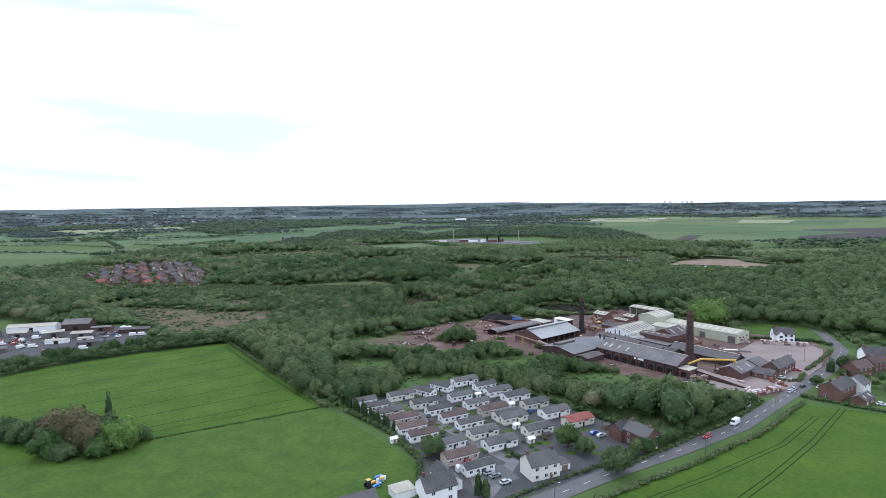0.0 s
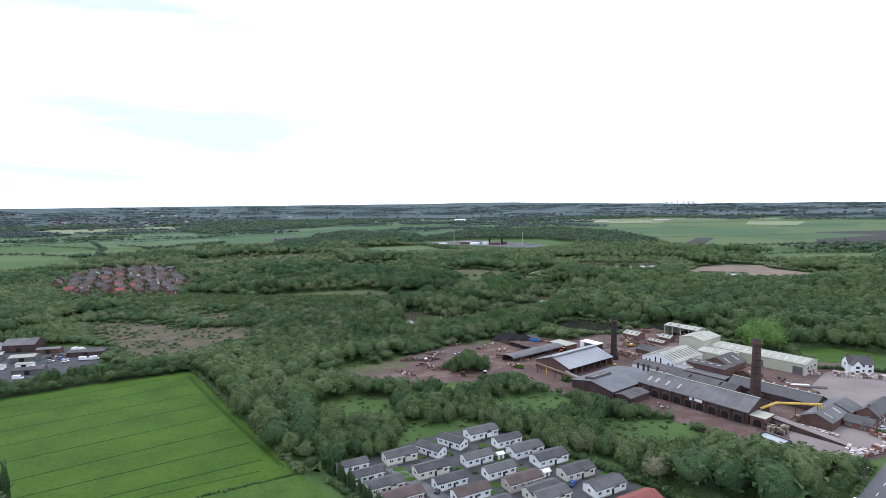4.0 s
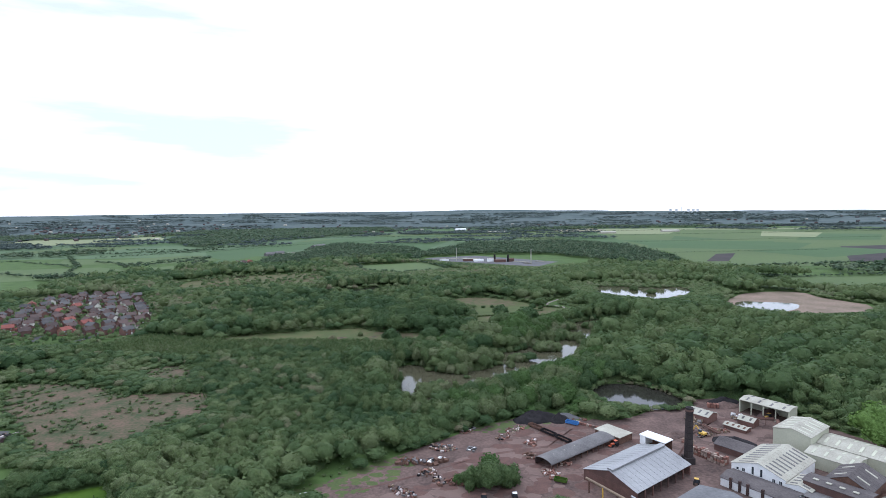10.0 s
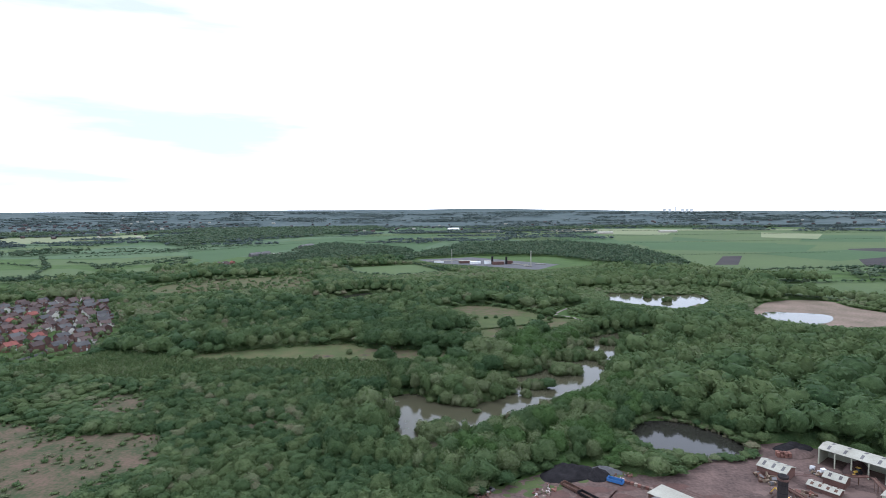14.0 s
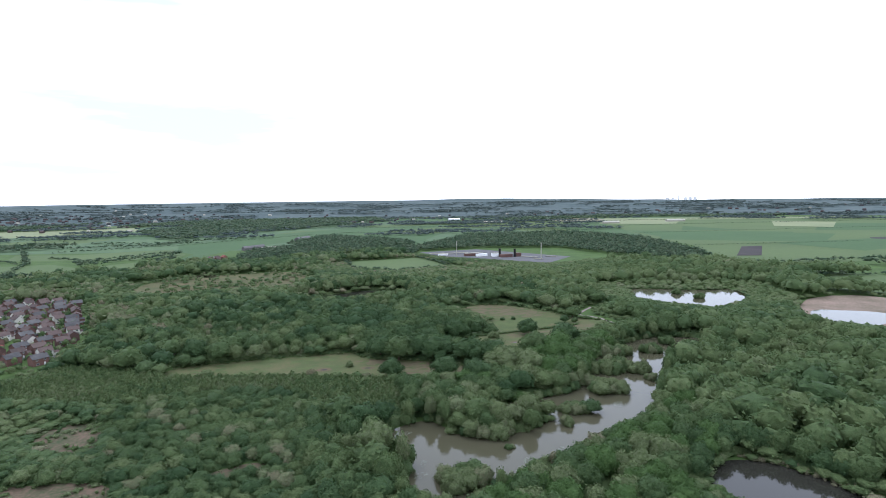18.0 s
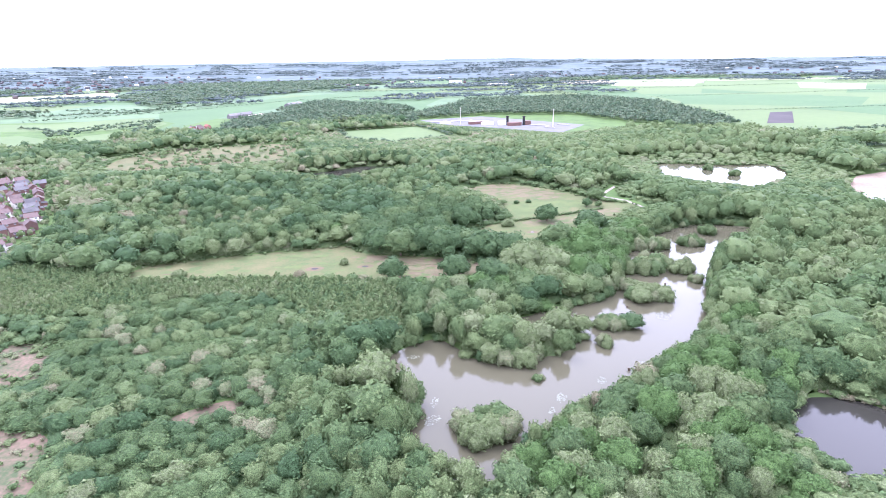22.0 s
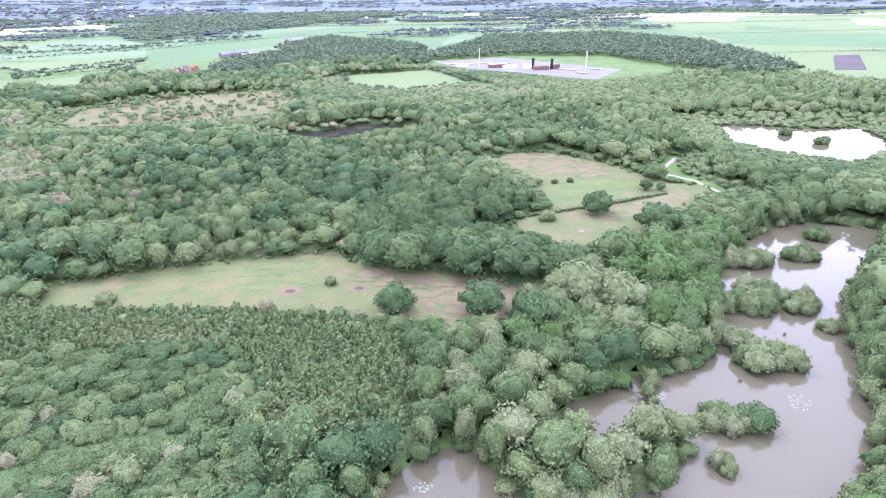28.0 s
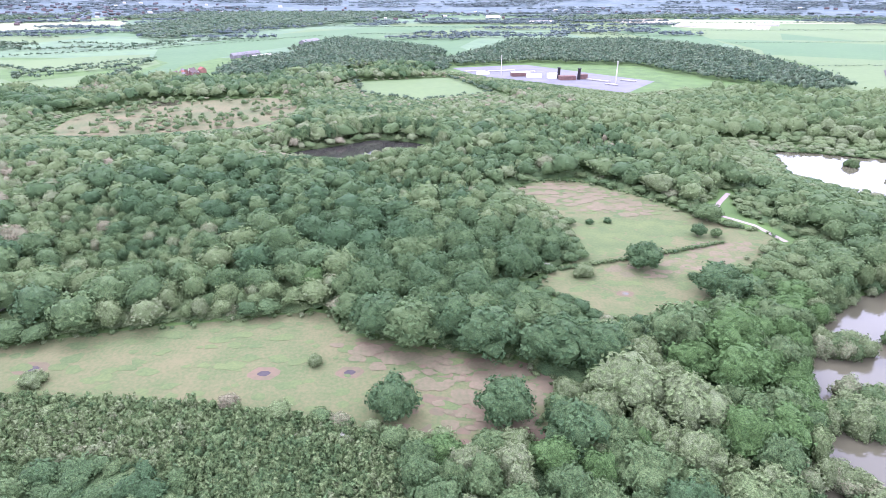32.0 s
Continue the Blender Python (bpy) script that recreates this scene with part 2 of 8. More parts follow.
PALE_SHEET = mat("pale_fibre_cement_sheet", (0.42, 0.405, 0.335), (0.29, 0.275, 0.225), 0.85, 0.15, 2.0, 0.03)
SILVER = mat("galvanised_roof_sheet", (0.31, 0.31, 0.31), (0.22, 0.22, 0.222), 0.45, 0.08, 1.0, 0.01, metal=0.3)
GREY_SHEET = mat("weathered_grey_roof_sheet", (0.150, 0.140, 0.136), (0.076, 0.070, 0.068), 0.8, 0.15, 1.6, 0.03)
DARK_SHEET = mat("stained_dark_roof", (0.130, 0.115, 0.110), (0.070, 0.062, 0.062), 0.85, 0.15, 1.5, 0.03)
RUST = mat("rusty_steel", (0.165, 0.096, 0.070), (0.080, 0.050, 0.040), 0.85, 0.5, 4.0, 0.02)
YELLOW = mat("yellow_plant_paint", (0.62, 0.40, 0.06), (0.42, 0.26, 0.05), 0.5, 0.8, 5.0)
BLUE_PAINT = mat("blue_paint", (0.055, 0.20, 0.50), (0.04, 0.13, 0.33), 0.5, 0.8, 5.0)
COAL = mat("black_coal", (0.030, 0.027, 0.028), (0.016, 0.015, 0.016), 0.95, 0.4, 3.0, 0.1)
GLASS = mat("dark_window_glass", (0.045, 0.055, 0.065), (0.03, 0.035, 0.04), 0.08, 1.0, 5.0)
WHITE_PLASTIC = mat("white_plastic", (0.78, 0.78, 0.77), (0.66, 0.66, 0.65), 0.45, 1.0, 5.0)
WOOD = mat("weathered_wood", (0.26, 0.20, 0.14), (0.16, 0.12, 0.09), 0.9, 0.6, 5.0, 0.01)
TYRE = mat("black_rubber", (0.025, 0.025, 0.026), (0.018, 0.018, 0.018), 0.9, 1.0, 6.0)

WATER = bpy.data.materials.new("murky_pond_water")
WATER.use_nodes = True
_nt = WATER.node_tree
_b = _nt.nodes["Principled BSDF"]
_b.inputs["Base Color"].default_value = (0.066, 0.062, 0.038, 1)
_b.inputs["Roughness"].default_value, _b.inputs["IOR"].default_value = 0.06, 1.33
_n = _nt.nodes.new("ShaderNodeTexNoise")
_n.inputs["Scale"].default_value, _n.inputs["Detail"].default_value = 0.5, 3.0
_bp = _nt.nodes.new("ShaderNodeBump")
_bp.inputs["Strength"].default_value, _bp.inputs["Distance"].default_value = 0.15, 0.05
_nt.links.new(_n.outputs["Fac"], _bp.inputs["Height"])
_nt.links.new(_bp.outputs["Normal"], _b.inputs["Normal"])


# Darker base colour stands in for the reflection of tall bank trees.
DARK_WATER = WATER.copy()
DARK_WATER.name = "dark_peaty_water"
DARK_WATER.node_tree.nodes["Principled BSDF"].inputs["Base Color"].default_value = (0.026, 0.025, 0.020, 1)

# ---------------------------------------------------------------- mesh helpers
def mesh_from(name, verts, faces, material):
    me = bpy.data.meshes.new(name)
    me.from_pydata([tuple(v) for v in verts], [], faces)
    me.materials.append(material)
    me.update()
    return me


def part(name, bm, material, parent, label=""):
    me = bpy.data.meshes.new(name)
    bm.to_mesh(me)
    bm.free()
    me.materials.append(material)
    ob = new(name, me)
    ob.parent = parent
    return tagged(ob, label=label)


def share(name, me, parent, m=None, label=""):
    ob = new(name, me)
    ob.parent = parent
    if m is not None:
        ob.matrix_basis = m
    return tagged(ob, label=label)


def base(name, x, y, turn=0.0, z=0.0, label="", category="", group=""):
    ob = new(name)
    ob.empty_display_size = 0.5
    ob.matrix_basis = pose(x, y, z, 0, 0, turn)
    return tagged(ob, label=label, category=category, group=group)


def add_box(bm, x0, x1, y0, y1, z0, z1, bevel=0.0):
    made = bmesh.ops.create_cube(bm, size=1.0, matrix=Matrix.LocRotScale(
        ((x0 + x1) / 2, (y0 + y1) / 2, (z0 + z1) / 2), None, (x1 - x0, y1 - y0, z1 - z0)))
    if bevel:
        edges = {e for v in made["verts"] for e in v.link_edges}
        bmesh.ops.bevel(bm, geom=list(edges), offset=bevel, segments=1, affect="EDGES")
    return bm


def box(x0, x1, y0, y1, z0, z1, bevel=0.0):
    return add_box(bmesh.new(), x0, x1, y0, y1, z0, z1, bevel)


def poly_bm(loops):
    """Closed prisms: each loop is a list of (x, y, z) corners, pushed along a vector."""
    bm = bmesh.new()
    for pts, push in loops:
        a = [bm.verts.new(p) for p in pts]
        b = [bm.verts.new(Vector(p) + Vector(push)) for p in pts]
        n = len(a)
        bm.faces.new(a)
        bm.faces.new(list(reversed(b)))
        for i in range(n):
            bm.faces.new((a[(i + 1) % n], a[i], b[i], b[(i + 1) % n]))
    bmesh.ops.recalc_face_normals(bm, faces=bm.faces)
    return bm


def inside(poly, x, y):
    """Which of the points lie inside the polygon."""
    x, y = np.asarray(x, float), np.asarray(y, float)
    hit = np.zeros(x.shape, bool)
    n = len(poly)
    for i in range(n):
        (ax, ay), (bx, by) = poly[i], poly[(i + 1) % n]
        if ay == by:
            continue
        cross = (ay > y) != (by > y)
        hit ^= cross & (x < (bx - ax) * (y - ay) / (by - ay) + ax)
    return hit


def smooth_loop(poly, rounds=2, wobble=0.0, seed=0):
    """Corner-cut outline with an uneven edge."""
    rng = random.Random(seed)
    pts = [Vector((p[0], p[1])) for p in poly]
    for _ in range(rounds):
        nxt = []
        for i, p in enumerate(pts):
            r = pts[(i + 1) % len(pts)]
            nxt += [p * 0.75 + r * 0.25, p * 0.25 + r * 0.75]
        pts = nxt
    return [(p.x + rng.uniform(-wobble, wobble), p.y + rng.uniform(-wobble, wobble)) for p in pts]


def sheet(name, poly, z, material, label, category="ground", kind="structure", parent=None):
    """A thin slab of ground cover whose top lies at z."""
    bm = bmesh.new()
    top = [bm.verts.new((p[0], p[1], z)) for p in poly]
    f = bm.faces.new(top)
    if f.normal.z < 0:
        bmesh.ops.reverse_faces(bm, faces=[f])
    f.normal_update()
    if f.normal.z < 0:
        f.normal_flip()
    bmesh.ops.triangulate(bm, faces=list(bm.faces))
    me = bpy.data.meshes.new(name)
    bm.to_mesh(me)
    bm.free()
    me.materials.append(material)
    ob = new(name, me)
    if parent is not None:
        ob.parent = parent
        return ob
    return tagged(ob, label=label, category=category, kind=kind)


def strip(pts, width, z, seed=None, wobble=0.0):
    """Verts and faces of a ribbon along a line."""
    rng = random.Random(seed or 1)
    v, f = [], []
    n = len(pts)
    for i, p in enumerate(pts):
        a, b = Vector(pts[max(i - 1, 0)]), Vector(pts[min(i + 1, n - 1)])
        d = (b - a).normalized()
        s = Vector((-d.y, d.x)) * (width / 2 + rng.uniform(-wobble, wobble))
        v += [(p[0] + s.x, p[1] + s.y, z), (p[0] - s.x, p[1] - s.y, z)]
        if i:
            k = 2 * i
            f.append((k - 2, k - 1, k + 1, k))
    return v, f


def along(pts, step):
    """Points every step metres along a line."""
    out = []
    for a, b in zip(pts, pts[1:]):
        a, b = Vector(a), Vector(b)
        n = max(1, int((b - a).length / step))
        out += [tuple(a.lerp(b, i / n)) for i in range(n)]
    return out + [tuple(pts[-1])]


def ribbon(name, pts, width, z, material, label="", category="road", kind="structure", parent=None, wobble=0.0):
    v, f = strip(along(pts, 6.0), width, z, 3, wobble)
    ob = new(name, mesh_from(name, v, f, material))
    if parent is not None:
        ob.parent = parent
        return ob
    return tagged(ob, label=label, category=category, kind=kind)


# ---------------------------------------------------------------- plan: outlines on the ground
FIELD_CROP = [(-230, 165), (-184, 223), (-253, 311), (-236, 332), (-198, 358), (-150, 380), (-57, 255), (-122, 221)]
FIELD_PASTURE = [(-230, 110), (-230, 165), (-122, 221), (-57, 255), (-11, 197), (-6, 165), (10, 110)]
FIELD_EAST = [(30, 110), (37, 164), (62, 178), (85, 191), (124, 215), (161, 247), (189, 233), (240, 205), (260, 110)]
PARK = [(-47, 250), (-22, 278), (12, 296), (34, 272), (62, 240), (82, 212), (80, 204), (40, 180), (8, 163), (-8, 168), (-10, 197), (-22, 222)]
YARD = [(-72, 368), (-32, 402), (3, 430), (29, 446), (50, 455), (77, 437), (95, 447), (132, 470), (158, 470), (176, 442), (190, 414), (206, 378), (236, 372),
        (238, 335), (212, 300), (160, 258), (138, 256), (112, 272), (92, 300), (70, 322), (46, 338), (36, 360), (0, 352), (-40, 352)]
ROADSIDE = [(0, 158), (54, 182), (86, 199), (121, 219), (169, 258), (213, 293), (243, 328), (262, 375), (258, 395), (236, 372), (205, 303), (165, 270), (118, 236), (84, 215), (50, 196), (15, 176)]
HOUSES_EAST = [(168, 258), (189, 233), (240, 205), (300, 230), (320, 330), (262, 375), (243, 328), (213, 296)]
LAWN = [(210, 372), (240, 372), (262, 392), (240, 410), (206, 400)]
POND = [(-65, 516), (-47, 540), (-31, 553), (-19, 540), (-15, 531), (18, 532), (34, 549), (27, 562), (32, 578), (49, 583), (61, 595), (72, 618),
        (79, 638), (92, 660), (112, 680), (138, 698), (165, 702), (192, 687), (151, 650), (122, 619), (103, 580), (82, 541), (55, 521), (32, 503), (6, 486), (-13, 465),
        (-28, 467), (-44, 480), (-36, 506), (-48, 519)]
POND_EAST = [(81, 463), (78, 482), (88, 498), (104, 502), (120, 492), (132, 470), (128, 456), (106, 452)]
POND_FAR = [(188, 858), (199, 884), (202, 914), (224, 920), (264, 903), (290, 898), (322, 904), (312, 852), (290, 826), (262, 806), (243, 798), (218, 818), (206, 834)]
INLET = [(35, 583), (14, 570), (4, 566), (0, 560), (2, 553), (10, 551), (24, 556), (35, 561), (37, 572)]
POND_BLACK = [(-163, 890), (-166, 905), (-121, 930), (-105, 948), (-57, 934), (-55, 908), (-82, 906), (-119, 878)]
POND_LEFT = [(-365, 1076), (-376, 1110), (-346, 1120), (-328, 1082)]
QUARRY = [(317, 787), (356, 834), (406, 855), (444, 840), (436, 797), (462, 747), (411, 700), (350, 694), (308, 725), (300, 756)]
QUARRY_POOL = [(314, 763), (326, 780), (340, 786), (352, 778), (366, 777), (386, 764), (376, 744), (350, 722), (326, 718), (312, 728), (318, 746)]
MEADOW_A = [(-205, 648), (-195, 622), (-152, 622), (-105, 620), (-68, 614), (-44, 609), (-28, 607), (-8, 611), (2, 632), (-12, 648), (-47, 655), (-74, 661),
            (-82, 679), (-122, 669), (-161, 661)]
MEADOW_B = [(-3, 831), (42, 849), (92, 800), (103, 772), (136, 757), (102, 722), (58, 677), (26, 672), (-4, 703), (26, 726), (27, 767)]
HEATH_W = [(-294, 516), (-266, 523), (-225, 508), (-206, 494), (-183, 497), (-153, 496), (-141, 463), (-158, 438), (-166, 424), (-182, 412), (-200, 410), (-214, 424), (-236, 446), (-269, 474)]
HEATH_N = [(-223, 543), (-214, 558), (-190, 556), (-180, 526), (-194, 520)]
CLEARING = [(-124, 500), (-100, 513), (-95, 503), (-114, 494)]
FOOTPATH = [(96, 776), (110, 794), (120, 812), (132, 830), (140, 826), (126, 797), (128, 780), (138, 752), (128, 744), (116, 774), (102, 770)]
ESTATE = [(-372, 620), (-482, 738), (-520, 890), (-425, 910), (-345, 802), (-308, 750), (-285, 630)]
WORKS = [(-345, 330), (-345, 446), (-235, 440), (-217, 400), (-237, 345)]
STATION = [(-45, 1385), (72, 1426), (226, 1262), (166, 1173), (113, 1212), (3, 1288)]
GREEN_A = [(-170, 1249), (-44, 1292), (5, 1169), (-78, 1114), (-149, 1165)]
GREEN_B = [(-214, 1355), (-160, 1400), (-155, 1327), (-199, 1283)]
HEATH_FAR = [(-390, 950), (-412, 1040), (-375, 1095), (-321, 1112), (-233, 1140), (-196, 1072), (-210, 985), (-280, 962), (-330, 944)]
FIELD_W1 = [(-900, 1250), (-700, 1290), (-618, 1230), (-533, 1322), (-572, 1500), (-520, 1425), (-511, 1267), (-491, 1158), (-571, 1130), (-760, 1060), (-1100, 1100)]
FIELD_W2 = [(-836, 1360), (-703, 1350), (-586, 1340), (-551, 1451), (-602, 1552), (-676, 1527), (-762, 1460), (-900, 1480)]
FIELD_W3 = [(-430, 1214), (-471, 1388), (-445, 1560), (-340, 1800), (-150, 2050), (151, 2425), (-265, 2300), (-532, 1970), (-600, 1752), (-649, 1684), (-566, 1490), (-509, 1432), (-486, 1265)]
FIELD_W4 = [(-1653, 2333), (-1205, 2583), (-1074, 2318), (-1397, 1999)]
PLAIN = [(634, 2459), (950, 2615), (1628, 2201), (1500, 1147), (765, 1120), (418, 1115), (523, 1419), (540, 1791)]
PLAIN_B = [(450, 985), (760, 985), (760, 830), (502, 815), (425, 897)]
PLAIN_PALE = [(380, 2100), (634, 2459), (540, 1791), (470, 1650)]

OPEN = [FIELD_CROP, FIELD_PASTURE, FIELD_EAST, PARK, YARD, ROADSIDE, HOUSES_EAST, LAWN, POND, INLET, POND_EAST, POND_FAR, POND_BLACK, POND_LEFT, QUARRY,
        MEADOW_A, MEADOW_B, HEATH_W, HEATH_N, FOOTPATH, CLEARING, ESTATE, WORKS, STATION, GREEN_A, GREEN_B, HEATH_FAR, FIELD_W1, FIELD_W2, FIELD_W3, PLAIN, PLAIN_B, PLAIN_PALE]
WOODS = [(-330, 452), (-232, 444), (-212, 398), (-150, 384), (-57, 259), (-47, 252), (0, 292), (60, 250), (88, 214), (140, 243), (210, 300),
         (262, 380), (275, 300), (420, 330), (620, 520), (700, 820), (430, 1110), (240, 1180), (160, 1160), (0, 1300), (-200, 1420), (-300, 1240), (-470, 1240), (-620, 1060),
         (-560, 920), (-700, 800), (-520, 560)]

# ---------------------------------------------------------------- ground
bm = bmesh.new()
bmesh.ops.create_grid(bm, x_segments=80, y_segments=80, size=4550)
for v in bm.verts:
    v.co.y += 250
ground_me = bpy.data.meshes.new("ground")
bm.to_mesh(ground_me)
bm.free()
ground_me.materials.append(GRASS)
tagged(new("ground", ground_me), "rough green grass and scrub reaching to the horizon", "ground", kind="structure")


def rim_height(az):
    """Height of the far rise, by bearing: highest in the west, lowest in the east."""
    return 76 + 15 * min(1, max(0, -az / 40)) if az < 8 else 76 - 24 * min(1, (az - 8) / 16)


def hill_z(x, y):
    """Height of the rise that closes the view."""
    r = math.hypot(x, y - 250)
    if r < 2900:
        return 0.0
    az = math.degrees(math.atan2(x, y - 250))
    side = rim_height(az)
    return (side - 4) * min(1.0, (r - 2900) / 1520)


def hills():
    """The wooded rise that closes the view all round."""
    v, f = [], []
    n = 180
    for i in range(n):
        a = 2 * math.pi * i / n
        az = math.degrees(math.atan2(math.sin(a), math.cos(a)))
        side = rim_height(az)
        bump = 6 * math.exp(-((az - 4) / 3.0) ** 2)
        h = side + bump + 1.2 * math.sin(az * 0.9) + 0.8 * math.sin(az * 2.3 + 1)
        for r, z in ((2900, 0.0), (3500, h * 0.32), (4050, h * 0.66), (4420, h), (4540, h * 0.6)):
            v.append((math.sin(a) * r, 250 + math.cos(a) * r, z + (0.3 if z == 0 else 0)))
    for i in range(n):
        for k in range(4):
            a, b = 5 * i + k, 5 * ((i + 1) % n) + k
            f.append((a, a + 1, b + 1, b))
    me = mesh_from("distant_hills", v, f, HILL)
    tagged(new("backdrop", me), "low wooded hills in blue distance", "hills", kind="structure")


hills()


def far_farmland():
    """A patchwork of far fields; each cell is a field of its own colour."""
    rng = random.Random(4)
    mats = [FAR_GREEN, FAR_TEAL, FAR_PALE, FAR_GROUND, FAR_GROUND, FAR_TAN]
    packs = [([], []) for _ in mats]
    xs = list(range(-3600, 3700, 240))
    ys = [1500, 1700, 1930, 2180, 2450, 2750, 3080, 3450]
    for j in range(len(ys) - 1):
        for i in range(len(xs) - 1):
            cx, cy = (xs[i] + xs[i + 1]) / 2, (ys[j] + ys[j + 1]) / 2
            if math.hypot(cx, cy - 250) > 2780:
                continue
            if cx > 350:
                w = (5, 3, 1.2, 2, 2, 0.6)
            elif cx < -900:
                w = (2, 2, 0.4, 5, 6, 0.2)
            else:
                w = (2, 3, 0.6, 3, 3, 0.3)
            k = rng.choices(range(6), w)[0]
            v, f = packs[k]
            n = len(v)
            for (x, y) in ((xs[i], ys[j]), (xs[i + 1], ys[j]), (xs[i + 1], ys[j + 1]), (xs[i], ys[j + 1])):
                v.append((x + 35 * math.sin(y * 0.01 + x), y + 35 * math.sin(x * 0.013), 0.06))
            f.append((n, n + 1, n + 2, n + 3))
    for m, (v, f) in zip(mats, packs):
        if f:
            tagged(new("far_fields", mesh_from("far_fields", v, f, m)), "patchwork of distant farm fields", "fields", kind="stuff")


far_farmland()

crop_field = sheet("field_1", FIELD_CROP, 0.10, CROP, "bright green young cereal field with tramlines", "field")
pasture = sheet("field_2", FIELD_PASTURE, 0.06, PASTURE, "deep green pasture beside the mobile home park", "field")
east_field = sheet("field_3", FIELD_EAST, 0.10, CROP, "bright green cereal field beside the road with wheel tracks", "field")
sheet("park_ground", smooth_loop(PARK, 1), 0.08, ASPHALT, "grey asphalt lanes and plots of the mobile home park", "ground")
sheet("yard", smooth_loop(YARD, 2, 0.6, 2), 0.08, REDSOIL, "dusty red clay ground of the brickworks yard", "ground")
sheet("meadow", smooth_loop(MEADOW_A, 2, 0.4, 3), 0.06, MEADOW, "dry grazed meadow with bare reddish patches", "meadow")
sheet("meadow", smooth_loop(MEADOW_B, 2, 0.4, 4), 0.06, MEADOW, "dry grassy clearing between the trees", "meadow")
for k, q in enumerate((HEATH_W, HEATH_N)):
    sheet("heath", smooth_loop(q, 2, 1.2, 5 + k), 0.06, HEATH, "bare brown heath with thin scrub", "heath")
sheet("heath", smooth_loop(CLEARING, 2, 0.3, 5), 0.06, HEATH, "small tan clearing in the scrub", "heath")
sheet("heath", smooth_loop(HEATH_FAR, 2, 1.0, 6), 0.06, mat("tan_scrub_grass", (0.128, 0.106, 0.056), (0.064, 0.082, 0.034), 0.95, 0.03, 0.4, 0.08, spread=0.4), "open scrubby grassland", "heath")
sheet("quarry_floor", smooth_loop(QUARRY, 2, 2.0, 7), 0.06, QUARRY_CLAY, "bare pinkish clay quarry floor with green patches", "quarry")
sheet("estate_ground", smooth_loop(ESTATE, 1), 0.06, GRASS, "gardens of the housing estate", "ground")
sheet("works_ground", WORKS, 0.06, ASPHALT, "dark yard of the workshops beside the field", "ground")
sheet("station_ground", STATION, 0.06, GRAVEL, "grey gravelled compound of the gas station", "ground")
sheet("lawn", smooth_loop(LAWN, 1), 0.06, PASTURE, "mown lawn behind the white house", "lawn")
sheet("house_plots", HOUSES_EAST, 0.05, GRASS, "gardens of the roadside houses", "ground")
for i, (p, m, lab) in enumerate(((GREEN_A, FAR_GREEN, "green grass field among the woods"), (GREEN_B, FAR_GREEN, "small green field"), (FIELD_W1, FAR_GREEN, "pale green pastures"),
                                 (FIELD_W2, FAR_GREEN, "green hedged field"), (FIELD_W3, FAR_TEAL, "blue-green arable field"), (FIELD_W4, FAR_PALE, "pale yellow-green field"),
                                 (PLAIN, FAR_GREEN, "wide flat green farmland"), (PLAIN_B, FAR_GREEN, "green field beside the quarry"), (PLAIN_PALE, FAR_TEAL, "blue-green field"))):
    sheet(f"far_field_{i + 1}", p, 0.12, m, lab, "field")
sheet("far_field_10", [(745, 1170), (985, 1530), (1300, 1560), (1300, 1160)], 0.2, DARK_SOIL, "wide dark ploughed peat field", "field")
sheet("far_field_11", [(900, 2275), (1470, 2007), (1246, 1734), (708, 1878)], 0.18, FAR_TEAL, "blue-green strip field", "field")
sheet("far_field_12", [(554, 1905), (946, 1738), (821, 1565), (554, 1612)], 0.22, FAR_TEAL, "blue-green strip field", "field")
sheet("far_field_13", [(745, 2700), (1036, 2642), (1700, 2500), (1650, 2390), (900, 2480)], 0.2, FAR_PALE, "pale yellow strip field", "field")
for k, (poly, m, lab) in enumerate((([(564, 1678), (853, 1774), (993, 1646), (820, 1446), (710, 1486), (522, 1578)], FAR_TEAL, "darker green strip of young crop"), ([(789, 2079), (976, 2420), (1176, 2440), (1267, 2091), (970, 1695), (878, 1816)], FAR_GREEN, "light green field on the plain"),
                     ([(745, 2700), (1028, 2558), (822, 2175), (595, 2296)], FAR_PALE, "pale strip field on the plain"), ([(1220, 2275), (1357, 2136), (1167, 1891), (1052, 1991)], FAR_PALE, "pale yellow field on the plain"), ([(700, 1440), (960, 1500), (1040, 1380), (760, 1260)], FAR_TEAL, "darker green field on the plain"))):
    sheet("plain_field", poly, 0.26 + 0.03 * k, m, lab, "field")
sheet("ploughed_plot", [(599, 1375), (645, 1382), (545, 1218), (504, 1222)], 0.45, DARK_SOIL, "dark ploughed plot in the green plain", "field")
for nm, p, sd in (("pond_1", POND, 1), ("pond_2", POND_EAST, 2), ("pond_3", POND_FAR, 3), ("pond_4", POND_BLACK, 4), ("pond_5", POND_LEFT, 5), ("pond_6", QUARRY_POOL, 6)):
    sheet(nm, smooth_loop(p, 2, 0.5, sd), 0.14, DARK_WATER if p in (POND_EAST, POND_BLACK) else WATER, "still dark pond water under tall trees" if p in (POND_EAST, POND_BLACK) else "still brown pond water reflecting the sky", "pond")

sheet("pond_7", smooth_loop(INLET, 2, 0.4, 8), 0.134, WATER, "still brown inlet of the pond between willows", "pond")

road_line = [(-20, 143), (29, 169), (58, 187), (86, 202), (122, 224), (172, 266), (213, 300), (243, 335), (262, 385), (300, 470)]
ribbon("road", road_line, 7.2, 0.16, mat("worn_road_asphalt", (0.128, 0.124, 0.124), (0.096, 0.093, 0.093), 0.9, 0.1, 2.0, 0.01), "grey asphalt country road with white centre dashes")


